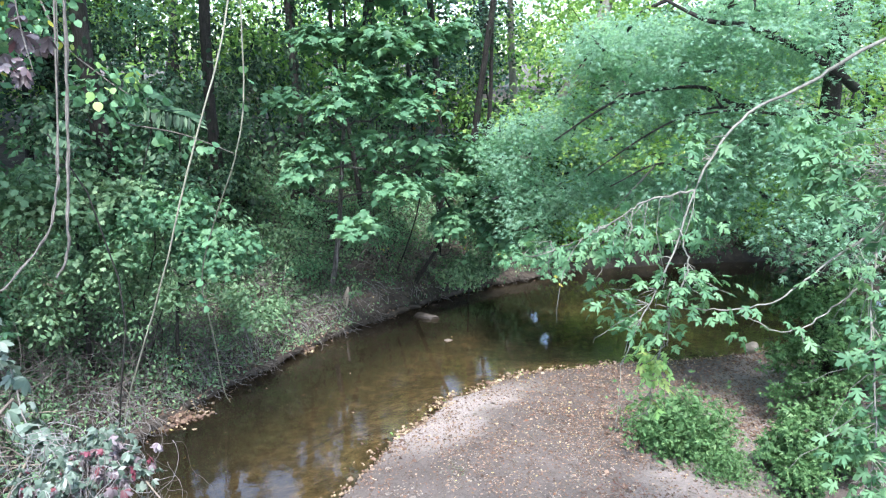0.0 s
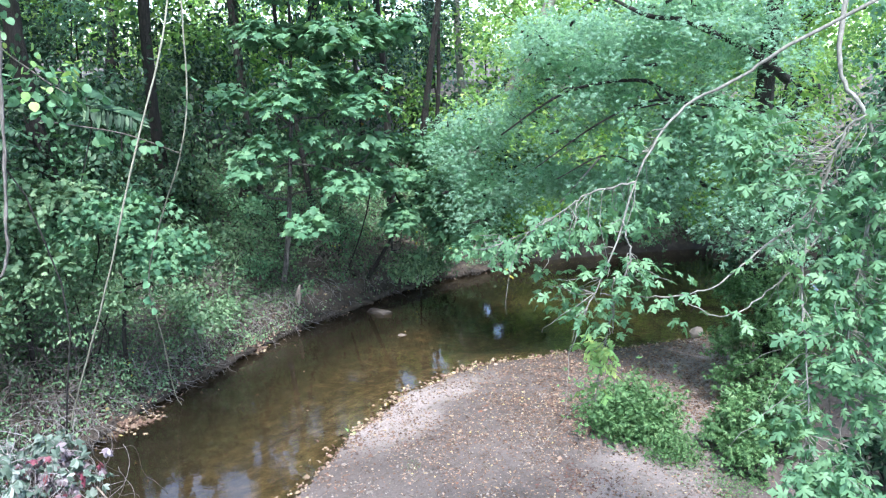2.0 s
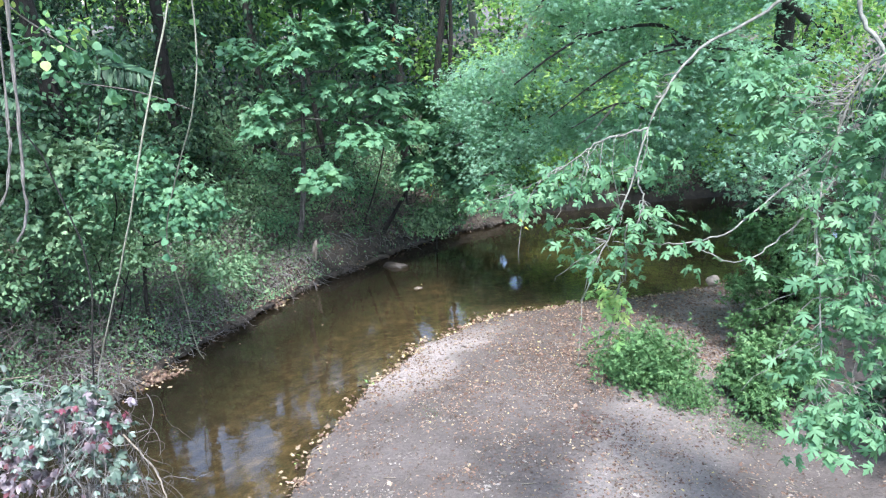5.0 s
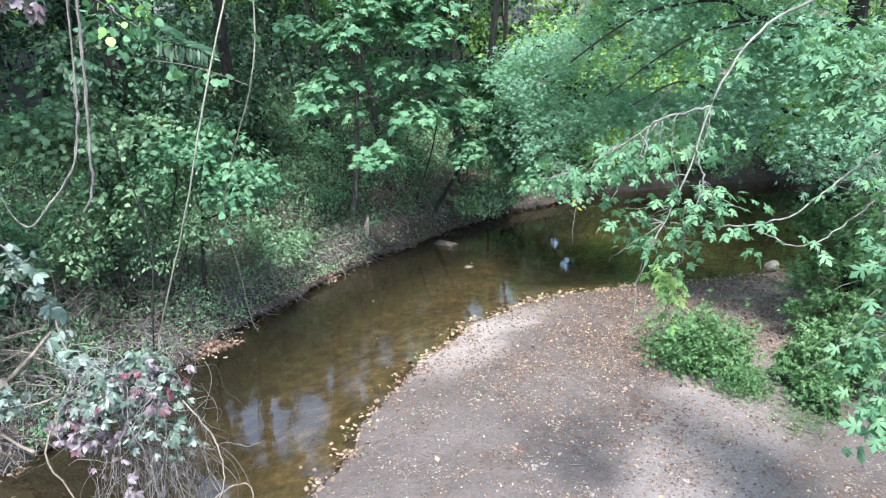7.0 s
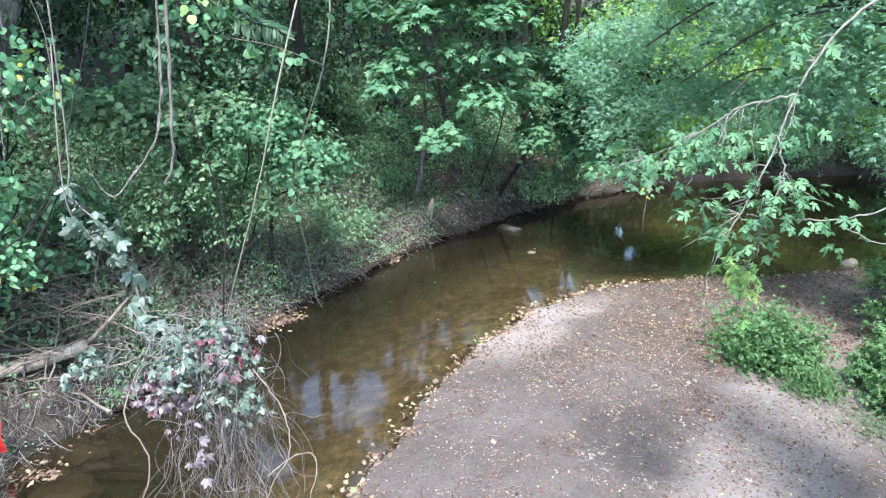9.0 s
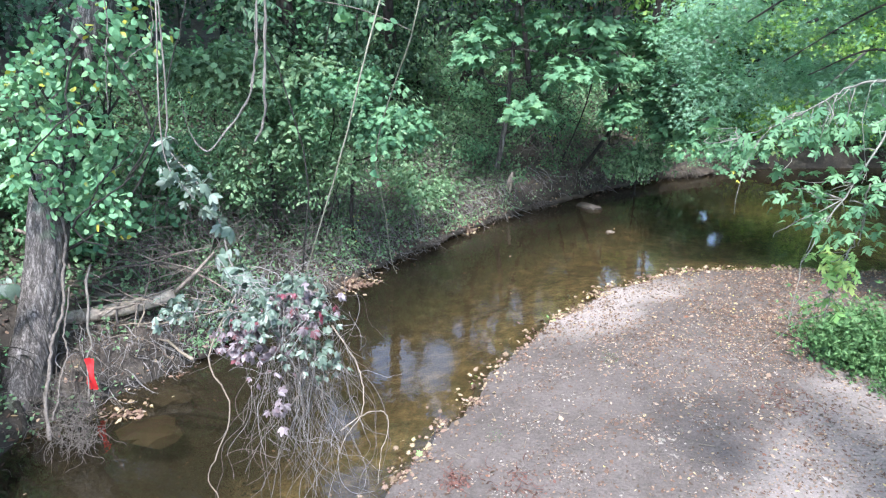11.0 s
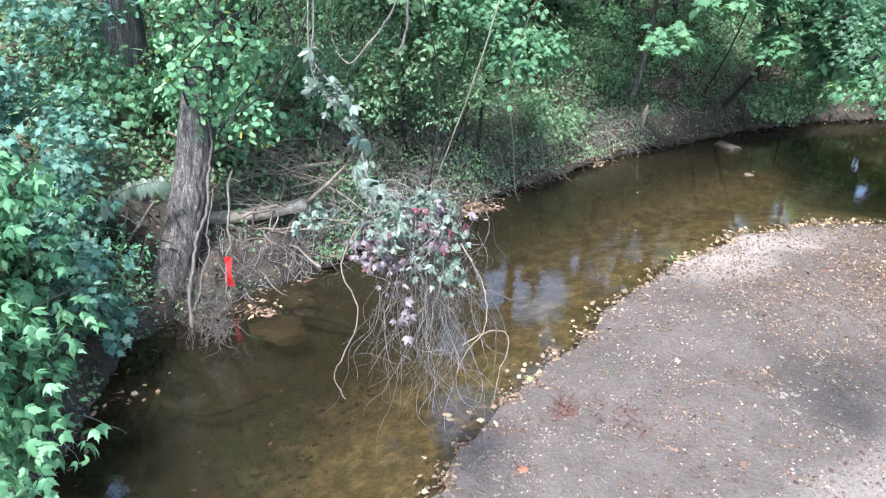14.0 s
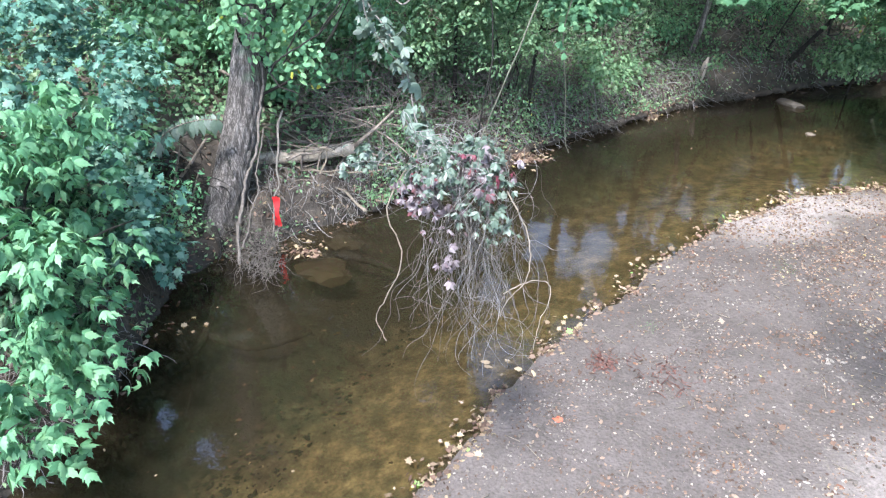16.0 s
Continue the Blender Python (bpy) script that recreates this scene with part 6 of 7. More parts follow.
# ---- near maple branches ----
def near_branches():
    def branch(name, lines, blobs, seed, label, leaf=LEAF_BRANCH, sprays=60, per=6, size=0.12, twigs=10, spread=0.14):
        rng = np.random.default_rng(seed)
        ob = thing(name, tuple(lines[0][0][0]), label, "branch", "overhanging branches")
        for pts, r0, r1 in lines:
            g = Geo()
            p = smooth_line(pts, 36)
            p[2:-1] += 0.004 * rng.standard_normal((33, 3))
            g.tube(p, np.linspace(r0, r1, 36), 8, 0.05, rng)
            part("limb", g, BARK_PALE, ob, smooth=True)
        every = np.vstack([smooth_line(pts, 30) for pts, _, _ in lines])
        g = Geo()
        p = foliage(g, SILVER, blobs, sprays, per, size, spread, rng, 0.55, 0.35, 0.9, 0.45, 0.35)
        part("leaves", g, leaf, ob)
        g = Geo()
        for e in p:
            a = every[np.argmin(np.linalg.norm(every - e - (0, 0, 0.08), axis=1))]
            if np.linalg.norm(a - e) < 0.42:
                g.tube(bend(a, e, rng, 6, 0.12), np.linspace(0.0026, 0.0012, 6), 4)
        for _ in range(twigs):
            a = every[rng.integers(12, min(60, len(every)))]
            e = a + (rng.normal(-0.05, 0.16), rng.normal(0, 0.1), -rng.uniform(0.15, 0.5))
            g.tube(bend(a, e, rng, 7, 0.14), np.linspace(0.0028, 0.0013, 7), 4)
        tagged(part("twig_work", g, BARK_PALE, ob), kind="stuff")

    branch("maple_branch", [
        ([(3.4, 3.2, 4.6), (2.05, 3.54, 3.83), (1.78, 3.64, 3.63), (1.54, 3.69, 3.5), (1.37, 3.64, 3.34), (1.22, 3.56, 3.1), (1.13, 3.53, 2.78), (1.0, 3.48, 2.5), (0.88, 3.43, 2.22)], 0.0105, 0.0028),
        ([(1.22, 3.56, 3.1), (1.0, 3.65, 3.02), (0.8, 3.75, 2.85), (0.6, 4.0, 2.68)], 0.006, 0.003),
        ([(1.16, 3.54, 2.9), (1.2, 3.5, 2.7), (1.12, 3.46, 2.5), (1.13, 3.5, 2.3)], 0.005, 0.003)],
        [(0.56, 4.15, 2.64, 0.22, 0.05), (0.91, 3.71, 2.82, 0.26, 0.1), (0.78, 3.56, 2.53, 0.15, 0.08), (1.23, 3.45, 2.6, 0.2, 0.07), (1.1, 3.42, 2.38, 0.09, 0.1),
         (0.94, 3.5, 2.46, 0.16, 0.1), (1.19, 3.7, 3.27, 0.15, 0.07), (1.25, 3.8, 2.95, 0.2, 0.1)], 91, "arching pale maple branch over the creek", sprays=80, per=6, size=0.064)
    branch("yellowing_maple_twig", [([(1.13, 3.53, 2.6), (1.16, 3.66, 2.3), (1.13, 3.7, 2.05), (1.12, 3.72, 1.8)], 0.004, 0.002)],
           [(1.12, 3.7, 2.13, 0.09, 0.06), (1.13, 3.72, 1.84, 0.06, 0.05)], 92, "drooping maple twig with yellow-green leaves", LEAF_YELLOW, 11, 5, 0.07, 2, 0.1)
    branch("maple_branch", [
        ([(2.5, 3.9, 4.6), (2.31, 3.71, 3.86), (2.3, 3.61, 3.6), (2.34, 3.46, 3.44), (2.4, 3.42, 3.2), (2.35, 3.36, 2.8), (2.25, 3.25, 2.4), (2.2, 3.1, 2.0)], 0.0145, 0.004),
        ([(2.34, 3.46, 3.44), (2.27, 3.5, 3.36), (2.2, 3.52, 3.1), (2.12, 3.48, 2.8), (2.06, 3.36, 2.54), (1.99, 3.08, 2.07), (1.9, 2.95, 1.75)], 0.008, 0.003),
        ([(2.2, 3.5, 3.0), (1.9, 3.5, 2.75), (1.6, 3.45, 2.55), (1.3, 3.5, 2.5), (1.05, 3.5, 2.52)], 0.006, 0.0025),
        ([(2.25, 3.45, 2.95), (2.0, 3.45, 2.6), (1.7, 3.4, 2.42), (1.45, 3.4, 2.5)], 0.005, 0.0025)],
        [(2.17, 3.37, 2.44, 0.28, 0.15), (2.21, 3.15, 2.24, 0.25, 0.17), (1.94, 3.08, 2.01, 0.17, 0.11), (1.98, 2.82, 1.82, 0.28, 0.15), (2.33, 3.42, 3.02, 0.25, 0.22),
         (1.99, 3.64, 3.15, 0.25, 0.13), (2.38, 3.33, 2.69, 0.23, 0.2), (1.62, 3.41, 2.42, 0.15, 0.09), (1.94, 3.91, 3.34, 0.26, 0.13), (2.5, 3.3, 3.3, 0.25, 0.25), (2.5, 3.35, 2.5, 0.22, 0.3), (2.4, 3.2, 2.05, 0.22, 0.18), (1.95, 3.5, 2.75, 0.2, 0.12)], 93,
        "hanging maple branch with many dangling twigs", sprays=300, per=6, size=0.072, twigs=30)


# ---- the bar ----
def bar_plants():
    for base, blobs, seed, n, label in (
            ((4.0, 7.3), [(3.75, 7.2, 0.72, 0.4, 0.36), (4.1, 7.1, 0.8, 0.42, 0.42), (3.65, 7.0, 0.42, 0.34, 0.2), (4.3, 7.4, 1.15, 0.5, 0.4), (3.95, 7.5, 1.2, 0.4, 0.32)], 101, 80, "bushy feathery green shrub at the edge of the bar"),
            ((3.3, 6.0), [(3.25, 5.95, 0.48, 0.3, 0.22), (3.5, 5.9, 0.6, 0.3, 0.26), (3.1, 5.95, 0.34, 0.22, 0.14), (3.15, 5.65, 0.3, 0.26, 0.15)], 102, 50, "low feathery green shrub on the gravel bar")):
        base = (*base, low(*base))
        plant("bar_shrub", base, clumps(blobs, n, 0.13, seed + 120, 0.6), LEAF_BUSH, FEATHER, 0.062, 13 * n, 8, 0.1, seed, label, "shrub", "bar shrubs", thick=0.016, twigs=60, flat=0.5, loose=0.4, limbs=blobs)
    plant("bar_shrub", (3.9, 4.6, low(3.9, 4.6)), [(3.9, 4.6, 0.9, 0.4, 0.4), (3.75, 4.9, 0.7, 0.3, 0.25)], LEAF_DARK, OVAL, 0.09, 100, 10, 0.16, 103, "shrub under the maple branches, shade in its leaf colour", "shrub", "bar shrubs", twigs=40)
    rng = np.random.default_rng(104)
    for cx, cy, wide, n, tall in ((2.32, 6.5, 0.36, 1000, 0.42), (2.55, 5.95, 0.26, 420, 0.2), (2.85, 5.4, 0.26, 160, 0.14), (2.1, 6.75, 0.16, 120, 0.22), (-0.74, 4.60, 0.06, 26, 0.06), (0.10, 5.96, 0.1, 34, 0.06)):
        g = Geo()
        p = np.column_stack([cx + rng.normal(0, wide * 0.5, n), cy + rng.normal(0, wide * 0.5, n), np.zeros(n)])
        p[:, 2] = height(p[:, 0], p[:, 1]) - 0.02
        way = np.array([0, 0, 1.0]) + 0.4 * rng.standard_normal((n, 3))
        m = n // 4
        g.leaves(BLADE, p[:m], rng.standard_normal((m, 3)) * (1, 1, 0.3), way[:m], tall * rng.uniform(0.5, 1.0, m))
        for _ in range(5):
            g.leaves(FEATHER, p + way * tall * rng.uniform(0.1, 0.85, (n, 1)) + rng.normal(0, 0.03, (n, 3)), np.array([0, 0, 0.9]) + 0.5 * rng.standard_normal((n, 3)), rng.standard_normal((n, 3)), tall * rng.uniform(0.08, 0.17, n))
        q = p + way * tall * rng.uniform(0.2, 0.75, (n, 1))
        g.leaves(SLIM, q, np.array([0, 0, 0.8]) + 0.5 * rng.standard_normal((n, 3)), rng.standard_normal((n, 3)), tall * rng.uniform(0.1, 0.22, n))
        single("grass_tuft", g, LEAF_BUSH, (cx, cy, low(cx, cy)), "tuft of green grass and weeds on the bar", "grass", "grass tufts", kind="stuff")


def ground_leaves():
    """Leaf litter, pebbles, twigs and ground ivy."""
    rng = np.random.default_rng(111)

    def scatter(n, box, keep):
        x, y = rng.uniform(box[0], box[1], n), rng.uniform(box[2], box[3], n)
        ok = keep(x, y)
        return x[ok], y[ok]

    def lay(geo, shape, x, y, size, lift=0.006, tilt=0.35, wet=False):
        n = len(x)
        z = np.maximum(height(x, y), 0.004 if wet else -1) + lift
        a = rng.uniform(0, 2 * np.pi, n)
        geo.leaves(shape, np.column_stack([x, y, z]), np.array([0, 0, 1.0]) + tilt * rng.standard_normal((n, 3)) * (1, 1, 0.2), np.column_stack([np.cos(a), np.sin(a), np.zeros(n)]), size * rng.uniform(0.35, 1.3, n))

    g = Geo()
    clump = lambda x, y: 0.5 + 0.35 * ripple(x, y, 1.4, 15) + 0.3 * ripple(x, y, 5.5, 25) + 0.15 * ripple(x, y, 19.0, 26)
    dense = lambda x, y: ~in_creek(x, y) & (far_from(BAR, x, y) < far_from(BANK, x, y)) & (rng.random(x.shape) < np.clip((0.12 + 0.98 * ease((y - 5.2) / 2.2) + 0.9 * np.exp(-((x - 1.5) / 0.8) ** 2 - ((y - 6.3) / 0.8) ** 2)) * clump(x, y), 0.04, 1))
    for shape, n, size in ((CURLED, 14000, 0.038), (CHIP, 150000, 0.023), (LOBED, 4000, 0.046)):
        x, y = scatter(n, (-1.8, 5.0, 1.2, 9.8), dense)
        lay(g, shape, x, y, size, tilt=0.5)
    near = lambda x, y: dense(x, y) | (~in_creek(x, y) & (rng.random(x.shape) < 0.8 * np.exp(-((x - 1.7) / 0.9) ** 2 - ((y - 5.2) / 1.2) ** 2)))
    x, y = scatter(11000, (0.0, 3.6, 3.0, 7.6), near)
    lay(g, CURLED, x, y, 0.029, tilt=0.5)
    x, y = scatter(15000, (1.6, 5.4, 6.6, 9.9), lambda x, y: ~in_creek(x, y) & (far_from(BAR, x, y) < far_from(BANK, x, y)) & (rng.random(x.shape) < np.clip(0.6 + 0.3 * ripple(x, y, 4.4, 43), 0.1, 0.9)))
    lay(g, CURLED, x, y, 0.046, tilt=0.6)
    single("leaf_litter", g, LITTER, (0, 5, 0), "dry tan and brown fallen leaves on the bar", "leaves", kind="stuff")

    g = Geo()
    edge = lambda x, y: (far_from(BAR, x, y) < 0.06 + 0.42 * np.abs(ripple(x, y, 3.0, 16)) ** 1.3) & (rng.random(x.shape) < np.clip(0.5 + 1.0 * ripple(x, y, 2.2, 19) + 0.4 * ease((y - 6) / 1.5), 0.08, 0.95))
    x, y = scatter(9000, (-1.9, 4.5, 1.5, 9.8), edge)
    lay(g, CURLED, x[::2], y[::2], 0.056, wet=True, tilt=0.5)
    lay(g, LOBED, x[1::2], y[1::2], 0.05, wet=True, tilt=0.5)
    pale = lambda x, y: ~in_creek(x, y) & (far_from(BAR, x, y) < far_from(BANK, x, y)) & (rng.random(x.shape) < np.clip(clump(x, y), 0.05, 1))
    x, y = scatter(110, (-1.8, 4.6, 1.2, 9.8), pale)
    lay(g, CURLED, x, y, 0.045, tilt=0.6)
    x, y = scatter(150, (-4, 4.6, 1.5, 11), lambda x, y: in_creek(x, y) & (ripple(x, y, 1.1, 27) > 0))
    lay(g, OVAL, x, y, 0.036, lift=0.004, tilt=0.06, wet=True)
    x, y = scatter(3600, (0.0, 3.6, 3.0, 7.6), near)
    lay(g, CURLED, x, y, 0.026, tilt=0.6)
    x, y = scatter(9000, (-0.7, 3.2, 5.8, 9.2), lambda x, y: pale(x, y) & (rng.random(x.shape) < 0.5 * ease((y - 5.8) / 1.6)))
    lay(g, CURLED, x, y, 0.03, tilt=0.6)
    x, y = scatter(16000, (-4.5, 1.2, 3, 13.5), lambda x, y: ~in_creek(x, y) & (far_from(BANK, x, y) < 0.9) & (far_from(BAR, x, y) > 1.0) & (rng.random(x.shape) < 0.3 + 0.5 * ripple(x, y, 2.4, 30)))
    lay(g, CURLED, x, y, 0.034, tilt=0.6)
    for cx, cy, w, n in ((-3.0, 7.35, 0.16, 130), (-1.98, 9.4, 0.12, 60), (-3.9, 4.35, 0.12, 34), (-3.95, 2.95, 0.08, 9)):
        lay(g, LOBED, cx + rng.normal(0, w, n), cy + rng.normal(0, w, n), 0.05, wet=True)
    single("pale_leaf_litter", g, LEAF_PALE, (0, 5, 0), "bleached yellow leaves washed along the water's edge", "leaves", kind="stuff")

    g = Geo()
    drift = lambda x, y: np.clip(-0.05 + 0.8 * ripple(x, y, 7.5, 41) + 0.7 * ripple(x, y, 19.0, 42), 0.015, 1)
    on_bar = lambda x, y: ~in_creek(x, y) & (far_from(BAR, x, y) < far_from(BANK, x, y))
    for shape, n, size in ((CURLED, 9000, 0.04), (CHIP, 80000, 0.021), (SILVER, 2600, 0.058)):
        x, y = scatter(n, (-1.8, 4.0, 1.2, 7.5), lambda x, y: on_bar(x, y) & (rng.random(x.shape) < drift(x, y)))
        lay(g, shape, x, y, size, lift=0.004, tilt=0.35)
    single("grey_leaf_litter", g, LEAF_GREY, (0, 5, 0), "bleached grey leaf scraps trodden into the bar", "leaves", kind="stuff")

    g = Geo()
    for shape, n, size in ((CURLED, 12000, 0.04), (CHIP, 100000, 0.024), (LOBED, 2600, 0.05)):
        x, y = scatter(n, (-1.8, 4.0, 1.2, 7.5), lambda x, y: on_bar(x, y) & (rng.random(x.shape) < drift(x + 3.1, y)))
        lay(g, shape, x, y, size, lift=0.004, tilt=0.45)
    single("brown_leaf_scraps", g, LITTER, (0, 4, 0), "brown leaf scraps in small drifts on the bar", "leaves", kind="stuff")

    # small piles of wet leaves washed up along the edge of the bar
    shore = BAR[(BAR[:, 1] > 1.2) & (BAR[:, 1] < 9.1) & (BAR[:, 0] < 2.6)]
    for k, (mat, share, label) in enumerate(((LEAF_PALE, 0.48, "pale yellow leaves piled at the water's edge"), (LITTER, 0.5, "wet brown leaves piled at the water's edge"), (LEAF_YELLOW, 0.02, "yellow-green leaves at the water's edge"))):
        g = Geo()
        pick = np.random.default_rng(131)
        for _ in range(105):
            i = pick.integers(0, len(shore) - 1)
            c = shore[i] + (shore[i + 1] - shore[i]) * pick.random() + pick.normal(0, 0.03, 2)
            m = int(pick.integers(6, 34) * (1.0 if pick.random() < 0.5 else 0.3))
            wide = pick.uniform(0.03, 0.09)
            q = np.column_stack([pick.normal(0, wide, m), pick.normal(0, wide, m)]) + c
            kind = pick.random(m)
            low_k = (0, 0.48, 0.98)[k]
            q = q[(kind >= low_k) & (kind < low_k + share)]
            if len(q):
                half = len(q) // 2
                lay(g, CURLED, q[:half, 0], q[:half, 1], 0.047, wet=True, tilt=0.7)
                lay(g, LOBED, q[half:, 0], q[half:, 1], 0.046, wet=True, tilt=0.7)
        single("shore_leaves", g, mat, (-1, 5, 0), label, "leaves", kind="stuff")
    # heaps of wet leaves caught in the notches of the bank
    for cx, cy, wide, tall, turn, n in ((-3.04, 7.12, 0.24, 0.1, 0.65, 900), (-2.0, 9.33, 0.11, 0.1, 0.9, 260), (-3.82, 4.26, 0.12, 0.03, 0.4, 40)):
        for mat, m, label in ((LITTER, n, "heap of wet reddish-brown leaves against the bank"), (LEAF_PALE, n // 4, "pale leaves on a wet heap against the bank")):
            g = Geo()
            u, v = rng.normal(0, 0.55, m), rng.normal(0, 0.42, m)
            x = cx + wide * (u * math.cos(turn) + v * math.sin(turn) * 0.6)
            y = cy + wide * (u * math.sin(turn) - v * math.cos(turn) * 0.6)
            z = np.maximum(height(x, y), 0.004) + tall * np.exp(-(u * u + v * v) * 1.2) * rng.uniform(0.1, 1.0, m) + 0.004
            g.leaves(CURLED, np.column_stack([x, y, z]), np.array([0, 0, 1.0]) + 0.5 * rng.standard_normal((m, 3)), rng.standard_normal((m, 3)) * (1, 1, 0.3), 0.055 * rng.uniform(0.6, 1.3, m))
            single("leaf_heap", g, mat, (cx, cy, low(cx, cy)), label, "leaves", kind="stuff")
    g = Geo()
    lay(g, LOBED, np.array([-1.02]), np.array([3.35]), 0.075, lift=0.012, tilt=0.3)
    single("orange_leaf", g, plain_material("orange_red_leaf", (0.5, 0.1, 0.05), 0.6, 0.2, 40.0), (-1.02, 3.35, low(-1.02, 3.35)), "single orange-red leaf lying on the bar", "leaf")

    g = Geo()
    bank = lambda x, y: ~in_creek(x, y) & (far_from(BANK, x, y) < 1.2) & (far_from(BAR, x, y) > 1.0) & (rng.random(x.shape) < 0.5)
    x, y = scatter(46000, (-6, 3, 0.8, 14.5), bank)
    lay(g, OVAL, x, y, 0.045)
    foot = lambda x, y: (far_from(BANK, x, y) < 0.13) & (rng.random(x.shape) < 0.3 + 0.5 * ripple(x, y, 2.0, 17))
    x, y = scatter(26000, (-5, 3, 1.5, 14.5), foot)
    lay(g, OVAL, x, y, 0.05, wet=True)
    x, y = scatter(2600, (-4.2, 3, 1.5, 11), lambda x, y: in_creek(x, y) & (rng.random(x.shape) < 0.35 + 0.6 * ripple(x, y, 1.5, 29)))
    lay(g, CURLED, x, y, 0.045)
    single("bank_litter", g, LITTER, (-3, 7, 0), "fallen leaves caught along the bank", "leaves", kind="stuff")

    g = Geo()
    x, y = scatter(240000, (-8, 3.2, 0.6, 16), lambda x, y: ~in_creek(x, y) & (far_from(BAR, x, y) > far_from(BANK, x, y)) & (far_from(BANK, x, y) > 0.05) & (far_from(BANK, x, y) < 4.0)
                   & (rng.random(x.shape) < np.clip(0.75 + 0.5 * ripple(x, y, 1.6, 18), 0, 1) * ease((far_from(BANK, x, y) - 0.3) / 0.8)) & ~((x > -1.7) & (x < 0.4) & (far_from(BANK, x, y) < 1.0)) & (np.hypot(x + 4.78, y - 4.1) > 0.5))
    n = len(x)
    lift = rng.random(n) ** 1.5 * 0.28
    g.leaves(CHIP, np.column_stack([x, y, height(x, y) + lift]), np.array([0.2, -0.3, 0.8]) + 0.5 * rng.standard_normal((n, 3)), np.array([0.3, -0.4, -0.3]) + rng.standard_normal((n, 3)), 0.065 * rng.uniform(0.6, 1.25, n))
    x, y = scatter(170000, (-5, 0.8, 1.0, 13.5), lambda x, y: ~in_creek(x, y) & (far_from(BAR, x, y) > 1.0) & (far_from(BANK, x, y) < 0.75) & (rng.random(x.shape) < np.clip(0.15 + 0.4 * ease((y - 7.5) / 1.5) + 0.9 * ripple(x, y, 3.2, 28), 0.02, 0.9) * np.where(x > -1.5, 0.12, 1)))
    n = len(x)
    g.leaves(CHIP, np.column_stack([x, y, height(x, y) + 0.02 + rng.random(n) ** 1.5 * 0.14]), np.array([0.3, -0.3, 0.8]) + 0.5 * rng.standard_normal((n, 3)), rng.standard_normal((n, 3)), 0.042 * rng.uniform(0.5, 1.25, n))
    x, y = scatter(60000, (-5.4, -1.8, 4.6, 9.0), lambda x, y: ~in_creek(x, y) & (far_from(BAR, x, y) > 1.0) & (far_from(BANK, x, y) < 1.3) & (rng.random(x.shape) < np.clip(0.3 + 0.8 * ripple(x, y, 3.8, 45), 0.03, 0.9)) & (np.hypot(x + 4.45, y - 4.95) > 1.0))
    n = len(x)
    g.leaves(PLAIN, np.column_stack([x, y, height(x, y) + 0.03 + rng.random(n) ** 1.3 * 0.4]), np.array([0.3, -0.3, 0.8]) + 0.5 * rng.standard_normal((n, 3)), rng.standard_normal((n, 3)), 0.05 * rng.uniform(0.5, 1.25, n))
    single("ground_ivy", g, LEAF_IVY, (-4, 8, 1), "green ivy and weeds covering the slope", "ivy", kind="stuff")

    g = Geo()
    x, y = scatter(26000, (-5.4, 0.2, 1.0, 12), lambda x, y: ~in_creek(x, y) & (far_from(BAR, x, y) > 1.0) & (far_from(BANK, x, y) > 0.03) & (rng.random(x.shape) < 1.15 - far_from(BANK, x, y)) & ~((x > -1.55) & (far_from(BANK, x, y) < 3)) & (np.hypot(x + 4.72, y - 3.9) > 0.5))
    for a, b, z in zip(x, y, height(x, y)):
        p0 = np.array([a, b, z + 0.02])
        e = p0 + (rng.normal(0.06, 0.13), rng.normal(-0.05, 0.13), rng.uniform(-0.2, 0.3))
        e[2] = max(e[2], 0.01)
        mid = (p0 + e) / 2 + (0, 0, rng.uniform(0.02, 0.12))
        w = rng.choice((0.6, 1.0, 1.9), p=(0.5, 0.4, 0.1))
        g.tube([p0, mid, e], [0.0028 * w, 0.0024 * w, 0.0013 * w], 3)
    x, y = scatter(42000, (-5.2, 0.6, 1.2, 12.6), lambda x, y: ~in_creek(x, y) & (far_from(BAR, x, y) > 1.0) & (far_from(BANK, x, y) < 0.5) & (rng.random(x.shape) < np.clip(0.45 + 0.3 * ease((y - 7.5) / 1.5) + 0.6 * ripple(x, y, 2.7, 31), 0.05, 0.95) * np.where(x > -1.5, 0.3, 1)) & (np.hypot(x + 4.65, y - 3.7) > 0.75))
    twigs = Geo()
    for a, b, z in zip(x, y, height(x, y)):
        p = curl((a, b, z + rng.uniform(0.0, 0.16)), rng.normal(0, 1, 3) + (0.5, -0.5, -0.1), rng.uniform(0.1, 0.42), rng, 7, 0.9, -0.5)
        p[:, 2] = np.maximum(p[:, 2], np.maximum(height(p[:, 0], p[:, 1]), 0) + 0.006)
        twigs.tube(p, np.linspace(rng.choice((0.003, 0.0045, 0.008), p=(0.5, 0.4, 0.1)), 0.0016, 8), 3)
    single("bank_twigs", twigs, PALE_TWIG, (-3, 7, 0), "grey roots and flood-worn twigs along the bank", "twigs", kind="stuff")
    single("dry_stalks", g, DRY_GRASS, (-3, 7, 0), "dry grass stalks and twigs along the bank", "twigs", kind="stuff")

    g = Geo()
    x, y = scatter(1200, (-1.7, 4.5, 1.5, 9.5), lambda x, y: ~in_creek(x, y) & (far_from(BAR, x, y) < far_from(BANK, x, y)))
    ico = np.array([(1, 0, 0), (-1, 0, 0), (0, 1, 0), (0, -1, 0), (0, 0, 0.6), (0, 0, -0.6)], float)
